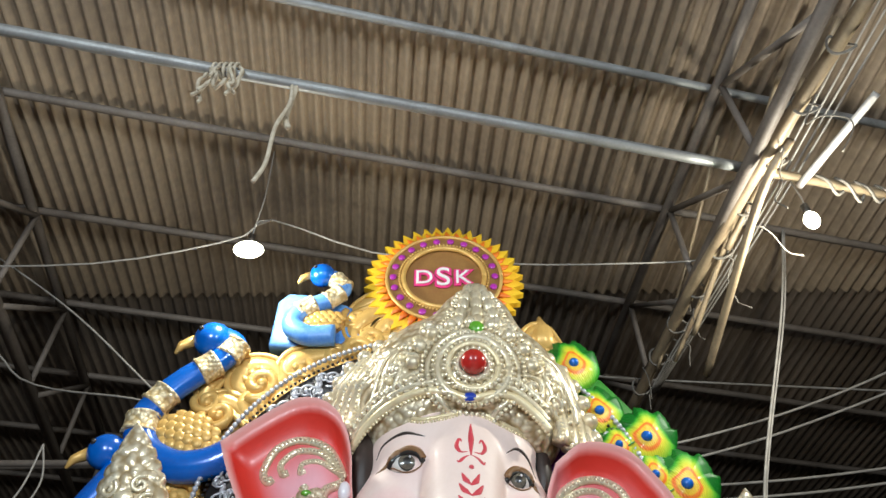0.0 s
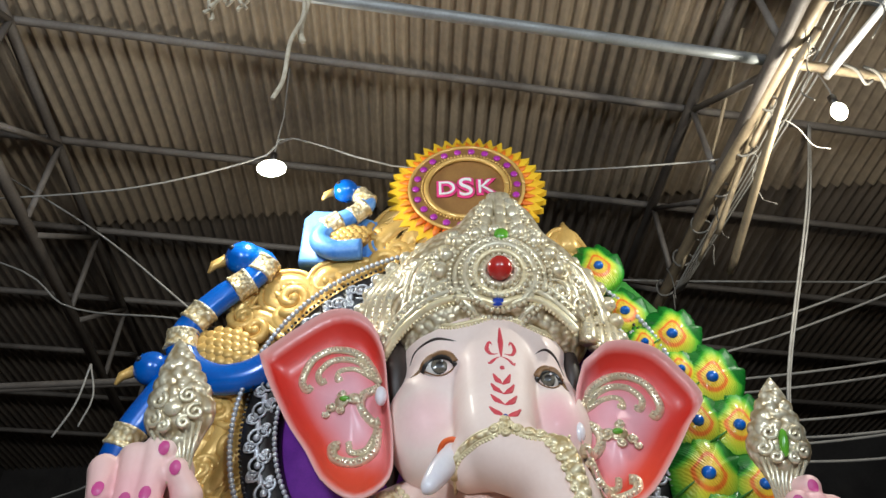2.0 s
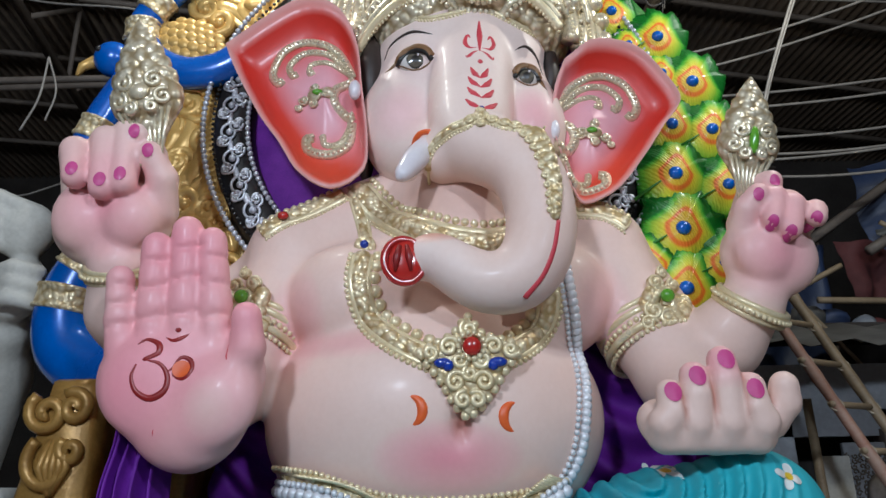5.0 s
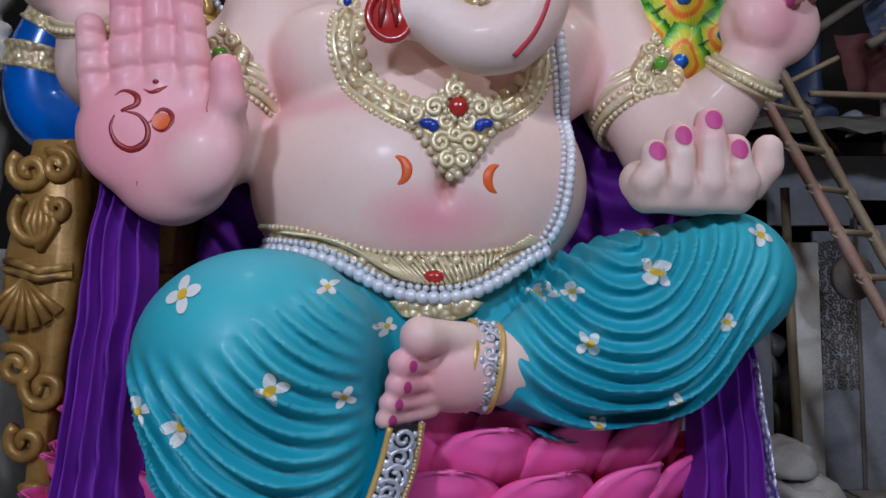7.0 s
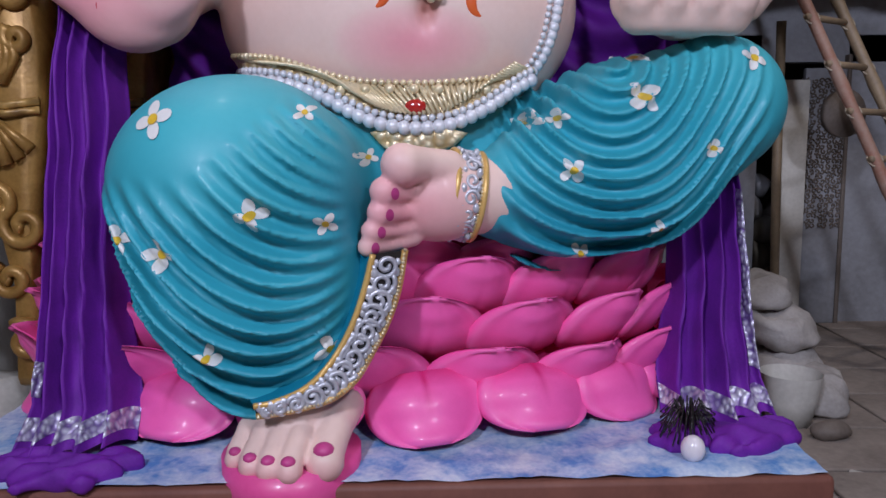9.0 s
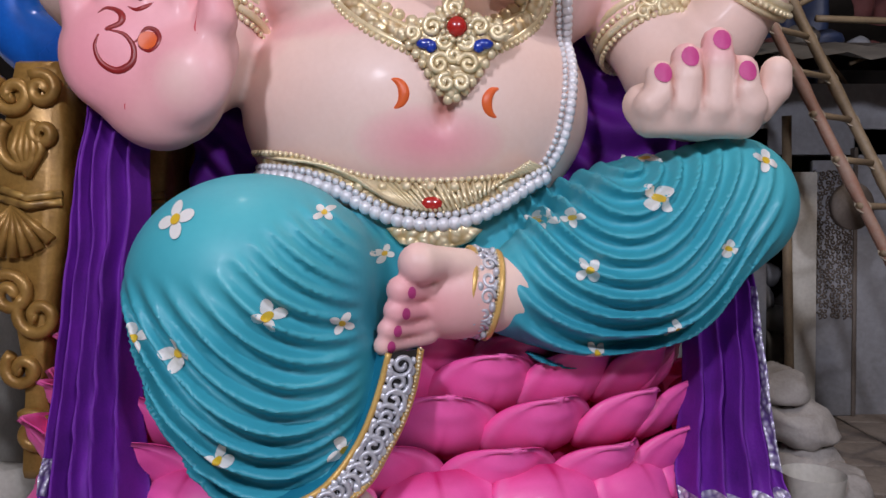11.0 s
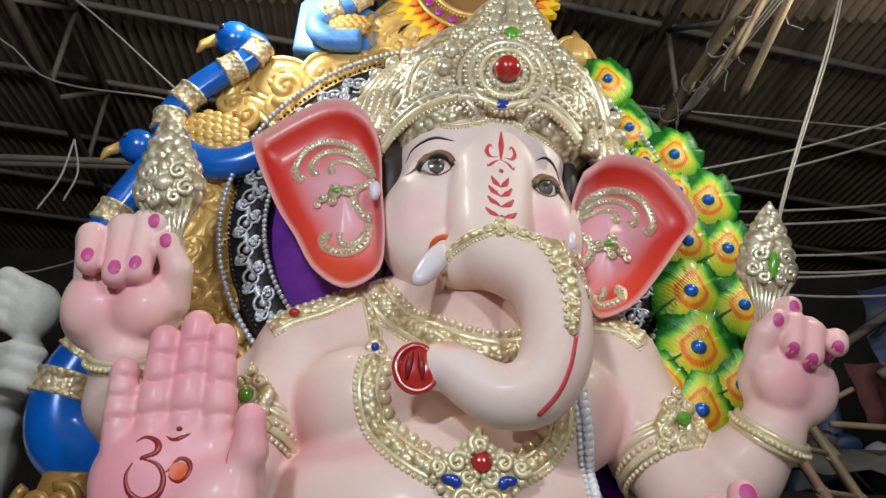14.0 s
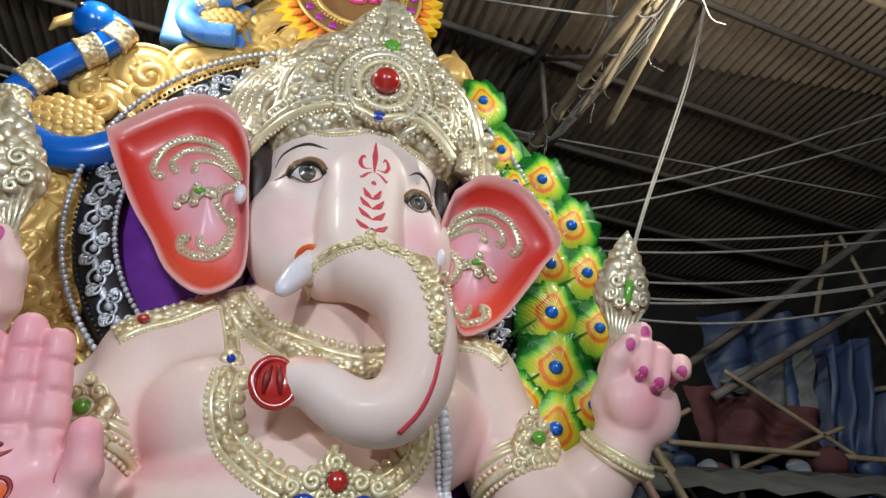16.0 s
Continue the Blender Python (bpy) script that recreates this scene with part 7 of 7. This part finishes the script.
def door_wall():
    """A dirty blue-grey partition with a dark opening, and a door with a carved upper panel standing in it."""
    y = 6.3
    Build().add(*box(3.30, 7.9, y, y + 0.12, 0, 2.25), WALL).thing("wall_partition_1", "dirty blue-grey painted partition wall", "wall", kind="structure", smooth=False)
    Build().add(*box(1.9, 2.62, y, y + 0.12, 0, 2.25), WALL).thing("wall_partition_2", "dirty blue-grey painted partition wall", "wall", kind="structure", smooth=False)
    Build().add(*box(1.9, 7.9, y, y + 0.12, 2.05, 2.6), WALL).thing("wall_partition_3", "dirty wall above the doorway", "wall", kind="structure", smooth=False)
    d = empty("door_1", "grey metal door with a carved rusty upper panel, ajar", "door")
    d["kind"] = "structure"
    b = Build()
    b.add(*soft_box(2.95, 3.27, y - 0.05, y, 0.02, 2.0, 0.008), WALL)
    b.thing("leaf", parent=d)
    b = Build()
    r = random.Random(4)
    for i in range(7):
        for j in range(30):
            b.add(*tube([(p[0], y - 0.055, p[1]) for p in spiral(2.97 + 0.046 * i + r.uniform(-0.01, 0.01), 0.80 + 0.038 * j, 0.024, 1.0, r.uniform(0, 6), 1, 8)], 0.007, 4), RUST)
    b.thing("carved_panel", parent=d, label="rusty carved panel")
    Build().add(*soft_box(3.27, 3.30, y - 0.06, y + 0.1, 0, 2.1, 0.006), RUST).thing("jamb", parent=d)
    b = Build()
    n = 40
    v = [(1.7 + 6.2 * i / n, 5.5 + 0.0 * i, 2.62 + 0.03 * math.sin(i * 2.1)) for i in range(n + 1)] + [(1.7 + 6.2 * i / n, 6.5, 2.95 + 0.03 * math.sin(i * 2.1)) for i in range(n + 1)]
    b.add(v, [(i, i + 1, n + 2 + i, n + 1 + i) for i in range(n)], TARPG)
    b.thing("awning_sheet", "ragged corrugated sheet laid over the partition", "sheet")
    Build().add(*tube([(2.72, y - 0.2, 0), (2.66, y - 0.25, 1.2), (2.62, y - 0.3, 2.3)], 0.035, 8), BAMBOO).thing("wooden_post", "rough timber post beside the doorway", "post")
    Build().add(*soft_box(2.72, 2.92, y - 0.18, y - 0.14, 0, 1.9, 0.008), PLASTER).thing("leaning_plank", "pale plank leaning by the doorway", "plank")
    for x, z, s in ((2.75, 0.5, 0.16), (2.82, 0.72, 0.13), (2.7, 0.9, 0.12), (2.85, 0.3, 0.18), (2.78, 1.1, 0.1)):
        b = Build()
        vv, ff = ball((x, y + 0.3, z), s, 8, 10)
        vv = np.array([p + 0.03 * Vector(noise.noise_vector(Vector(p) * 9)) for p in map(Vector, vv)])
        b.add(vv, ff, TARPG if s > 0.12 else WALL)
        b.thing("wrapped_parcel", "dim cloth parcel piled in the doorway", "bundle", "doorway clutter")
    Build().add(*box(2.3, 3.4, y + 0.55, y + 0.65, 0, 2.1), DARKW).thing("wall_recess", "dark back of the doorway", "wall", kind="structure", smooth=False)
    Build().add(*tube([(2.86, 5.6, 1.62 + 0.0), (2.87, 5.55, 1.62)], 0.16, 20), RUST).thing("basket", "round cane basket hung on the wall", "basket")


door_wall()


def cloth_sheet(name, corners, mat, label, wave=0.06, seed=0):
    """A hanging sheet between four corners (top left, top right, foot right, foot left), rumpled."""
    a, b_, c, d = [np.array(q, float) for q in corners]
    n = 26
    v = []
    for i in range(n):
        for j in range(n):
            u, w = j / (n - 1), i / (n - 1)
            p = (a * (1 - u) + b_ * u) * (1 - w) + (d * (1 - u) + c * u) * w
            p = p + np.array((0.03 * noise.noise((u * 5, w * 4, seed)), wave * math.sin(16 * u + 2 * w + seed) + wave * 1.5 * noise.noise((u * 6, w * 3, seed + 5)), 0.05 * noise.noise((u * 7, w, seed))))
            v.append(p)
    bd = Build()
    f = [(i * n + j, i * n + j + 1, (i + 1) * n + j + 1, (i + 1) * n + j) for i in range(n - 1) for j in range(n - 1)]
    bd.add(v, f, mat)
    bd.add([p + np.array((0, 0.008, 0)) for p in v], [q[::-1] for q in f], mat)
    return bd.thing(name, label, "tarpaulin")


cloth_sheet("tarpaulin", [(4.2, 7.5, 4.85), (5.9, 7.5, 4.95), (5.7, 7.5, 3.4), (4.3, 7.5, 3.6)], TARP, "dark blue tarpaulin slung over poles", 0.08, 1)
cloth_sheet("tarpaulin", [(5.35, 7.1, 4.4), (6.0, 7.1, 4.6), (5.6, 7.1, 2.8), (5.15, 7.1, 2.9)], TARP, "blue tarpaulin strip hanging from a pole", 0.07, 4)
cloth_sheet("tarpaulin", [(4.25, 7.35, 4.1), (5.4, 7.35, 4.55), (5.25, 7.35, 3.65), (4.35, 7.35, 3.95)], TARPG, "grey plastic sheet sagging between poles", 0.06, 7)
cloth_sheet("maroon_cloth", [(3.75, 7.25, 3.95), (5.25, 7.25, 3.75), (5.2, 7.25, 3.3), (3.8, 7.25, 3.35)], TARPR, "dull maroon cloth sagging over the rack", 0.08, 9)
cloth_sheet("tarpaulin", [(5.9, 7.4, 4.0), (7.9, 7.4, 4.4), (7.9, 7.4, 2.2), (5.8, 7.4, 2.4)], TARP, "dark tarpaulin hanging in the gloom", 0.1, 12)
cloth_sheet("tarpaulin", [(2.6, 7.6, 4.0), (3.8, 7.6, 4.0), (3.8, 7.6, 2.7), (2.5, 7.6, 2.7)], TARP, "dark blue-green tarpaulin behind the statue", 0.09, 15)
for a, c, r in (((3.0, 7.3, 3.6), (7.9, 7.3, 6.9), 0.05), ((3.9, 7.0, 3.75), (7.9, 7.0, 6.0), 0.05), ((3.2, 6.7, 3.22), (5.6, 6.7, 3.15), 0.03), ((4.0, 6.9, 4.0), (5.3, 6.9, 3.2), 0.025), ((3.6, 6.9, 2.9), (5.2, 6.9, 3.5), 0.025), ((3.9, 6.8, 3.2), (3.9, 6.8, 0.0), 0.04), ((5.7, 7.4, 4.0), (8.02, 7.4, 4.42), 0.03), ((2.55, 7.62, 4.05), (2.55, 7.62, 0.0), 0.04), ((3.75, 7.62, 4.05), (3.75, 7.62, 0.0), 0.04), ((5.9, 7.0, 4.9), (6.3, 7.0, 3.8), 0.02), ((6.2, 7.4, 6.0), (6.5, 7.4, 5.0), 0.03), ((5.6, 7.4, 4.9), (6.0, 7.4, 5.9), 0.03), ((2.4, 6.6, 3.0), (3.4, 6.6, 3.5), 0.025), ((2.3, 6.4, 3.9), (3.3, 6.4, 2.6), 0.02)):
    strand("rack_pole", [a, c], r, RUST if r > 0.03 else BAMBOO, "dark pole of the storage rack", "pole", 0, "rack poles")
Build().add(*soft_box(2.2, 5.4, 6.6, 7.4, 2.95, 3.0, 0.01), DARKW).thing("rack_shelf", "dark plank shelf of the storage rack", "shelf")
rnd = random.Random(12)
for k in range(14):
    x, s = 2.3 + 0.23 * k, rnd.uniform(0.06, 0.16)
    vv, ff = ball((x, 6.9 + rnd.uniform(-0.15, 0.2), 3.0 + s * 0.8), (s * 1.3, s, s), 7, 10)
    vv = [p + 0.04 * Vector(noise.noise_vector(p * 8)) for p in map(Vector, vv)]
    Build().add([tuple(p) for p in vv], ff, (TARPG, TARP, WALL, TARPR)[k % 4]).thing("wrapped_parcel", "dusty wrapped parcel on the rack shelf", "bundle", "rack bundles")


# ---- floor things on the right ----
def sack(place, size, turn, mat=SACK):
    b = Build()
    vv, ff = ball((0, 0, 0), 1.0, 26, 36)
    out = []
    for p in map(Vector, vv):
        q = Vector((math.copysign(abs(p.x) ** 0.6, p.x) * size[0], math.copysign(abs(p.y) ** 0.6, p.y) * size[1], math.copysign(abs(p.z) ** 0.75, p.z) * size[2]))
        out.append(tuple(q + (0.06 * noise.noise_vector(q * 5) + 0.035 * noise.noise_vector(q * 13)) * min(1, size[2] * 7)))
    b.add(out, ff, mat)
    ob = b.thing("plaster_sack", "slumped dusty white plaster sack", "sack", "plaster sacks")
    ob.matrix_basis = pose(place[0], place[1], place[2], 0, 0, turn)


sack((2.02, 4.72, 0.13), (0.22, 0.3, 0.14), 20)
sack((2.0, 4.75, 0.36), (0.2, 0.28, 0.12), 50)
sack((2.06, 4.35, 0.1), (0.18, 0.22, 0.11), -20)
sack((1.98, 4.85, 0.55), (0.17, 0.24, 0.1), -10)
b = Build()
prof = [(0.0, 0.10), (0.14, 0.13), (0.27, 0.15)]
v = [(r * math.cos(2 * math.pi * k / 18), r * math.sin(2 * math.pi * k / 18), z) for z, r in prof for k in range(18)]
b.add(v, [(i * 18 + k, i * 18 + (k + 1) % 18, (i + 1) * 18 + (k + 1) % 18, (i + 1) * 18 + k) for i in range(2) for k in range(18)] + [tuple(range(18))[::-1]], PLASTER)
bk = b.thing("plastic_bucket", "dusty plastic bucket with red stains", "bucket")
bk.location = (1.86, 4.15, 0.0)
vv, ff = ball((0, 0, 0.05), (0.1, 0.07, 0.05), 7, 9)
ob = Build().add([tuple(p + 0.02 * Vector(noise.noise_vector(p * 14))) for p in map(Vector, vv)], ff, RUST).thing("clay_lump", "brown lump of clay on the floor", "clay")
ob.location = (1.94, 3.92, 0)
vv, ff = ball((0, 0, 0.1), (0.13, 0.11, 0.12), 8, 10)
ob = Build().add([tuple(p + 0.03 * Vector(noise.noise_vector(p * 12))) for p in map(Vector, vv)], ff, TARPR).thing("red_bundle", "dark red bundle against the wall", "bundle")
ob.location = (3.55, 5.75, 0)
ob = Build().add(*soft_box(-0.14, 0.14, -0.06, 0.06, 0.0, 0.012, 0.004), PLASTER).thing("wood_offcut", "pale flat wood offcut on the floor", "offcut")
ob.matrix_basis = pose(1.92, 3.45, 0.004, 0, 0, -35)
ob = Build().add(*soft_box(-0.1, 0.1, -0.04, 0.04, 0.0, 0.012, 0.004), PLASTER).thing("wood_offcut", "pale flat wood offcut on the floor", "offcut")
ob.matrix_basis = pose(2.1, 3.6, 0.004, 0, 0, 25)
# crack lines and joints of the paving
t = empty("paving", "worn paving slabs of the workshop floor", "paving")
t["kind"] = "structure"
me = Build().add(*soft_box(-0.29, 0.29, -0.24, 0.24, 0, 0.02, 0.008), FLOOR).mesh("slab")
for i in range(9):
    for j in range(8):
        q = new("slab", me)
        q.parent = t
        q.matrix_basis = pose(1.95 + 0.6 * i + 0.05 * j + random.uniform(-0.01, 0.01), 3.3 + 0.5 * j, random.uniform(-0.008, 0.002), random.uniform(-0.6, 0.6), random.uniform(-0.6, 0.6), -4 + random.uniform(-1, 1))
# tuft of dark hair-like fibre and a white ball on the base
rnd = random.Random(5)
t = empty("fibre_tuft", "tuft of dark fibre lying on the base", "fibre")
b = Build()
for k in range(70):
    a = rnd.uniform(0, 6.28)
    b.add(*tube([(0, 0, 0.05), (0.05 * math.cos(a), 0.05 * math.sin(a), 0.10 + rnd.uniform(0, 0.06)), (0.10 * math.cos(a), 0.09 * math.sin(a), rnd.uniform(0.0, 0.12))], 0.003, 4), BLACK)
b.thing("fibre", parent=t)["kind"] = "stuff"
t.location = (1.02, 3.28, 0.28)
ob = Build().add(*ball((0, 0, 0.04), (0.045, 0.045, 0.05), 8, 10), TUSK).thing("white_ball", "small white plaster ball on the base", "ball")
ob.location = (1.0, 3.16, 0.255)


# ---- the left: an unpainted statue, its plinth and rubble ----
def raw_statue():
    c = Clay((-3.6, 4.2, 1.6), (-2.0, 5.4, 3.7), 0.02)
    c.limb([(-2.9, 4.9, 1.9, 0.26), (-2.75, 4.85, 2.4, 0.24), (-2.62, 4.7, 2.62, 0.16), (-2.5, 4.65, 2.95, 0.11)], 0.05)
    c.egg((-2.52, 4.62, 3.22), (0.17, 0.13, 0.18), 0.05)
    for k in range(4):
        c.limb([(-2.5 - 0.02 * k, 4.56 + 0.03 * k, 3.34 - 0.08 * k, 0.05), (-2.66, 4.52, 3.40 - 0.09 * k, 0.05), (-2.82, 4.54, 3.36 - 0.1 * k, 0.045)], 0.02)
    c.egg((-2.5, 4.55, 2.8), (0.16, 0.13, 0.16), 0.05)
    for k in range(3):
        c.limb([(-2.56, 4.44, 2.90 - 0.085 * k, 0.048), (-2.42, 4.40, 2.92 - 0.085 * k, 0.05), (-2.30, 4.44, 2.90 - 0.09 * k, 0.045)], 0.012)
    c.limb([(-3.3, 5.1, 1.7, 0.4), (-3.1, 5.1, 2.3, 0.35)], 0.1)
    V, F = c.skin()
    Build().add(V, F, PLASTER).thing("unpainted_statue", "unpainted grey plaster statue with clasped hands", "statue")


raw_statue()
Build().add(*soft_box(-3.8, -2.4, 4.6, 5.6, 0, 1.75, 0.04), PLASTER).thing("statue_plinth", "grey plaster block under the unpainted statue", "plinth")
t = empty("leaning_board", "board covered in old newsprint with dark bars", "board")
Build().add(*soft_box(-0.45, 0.45, 0, 0.03, 0, 1.6, 0.006), SACK).thing("sheet", parent=t)
for k in range(22):
    Build().add(*box(-0.4, 0.36 - 0.1 * (k % 3), -0.004, 0.001, 0.08 + 0.068 * k, 0.10 + 0.068 * k), TARPG).thing("print_bar", parent=t)
t.matrix_basis = pose(-2.85, 4.42, 0.0, -4, 0, 6)
for k in range(16):
    rnd2 = random.Random(k)
    s = rnd2.uniform(0.1, 0.24)
    vv, ff = ball((0, 0, 0), (s * 1.2, s, s * 0.8), 7, 9)
    ob = Build().add([tuple(p + 0.4 * s * Vector(noise.noise_vector(p * 6 + Vector((k, 0, 0))))) for p in map(Vector, vv)], ff, (PLASTER, SACK, FLOOR)[k % 3]).thing("plaster_rubble", "broken lump of grey plaster", "rubble", "plaster rubble")
    ob.location = (-2.2 - rnd2.uniform(0, 0.9), 3.7 + rnd2.uniform(0, 0.8), s * 0.5 + 0.14 * (k % 3))
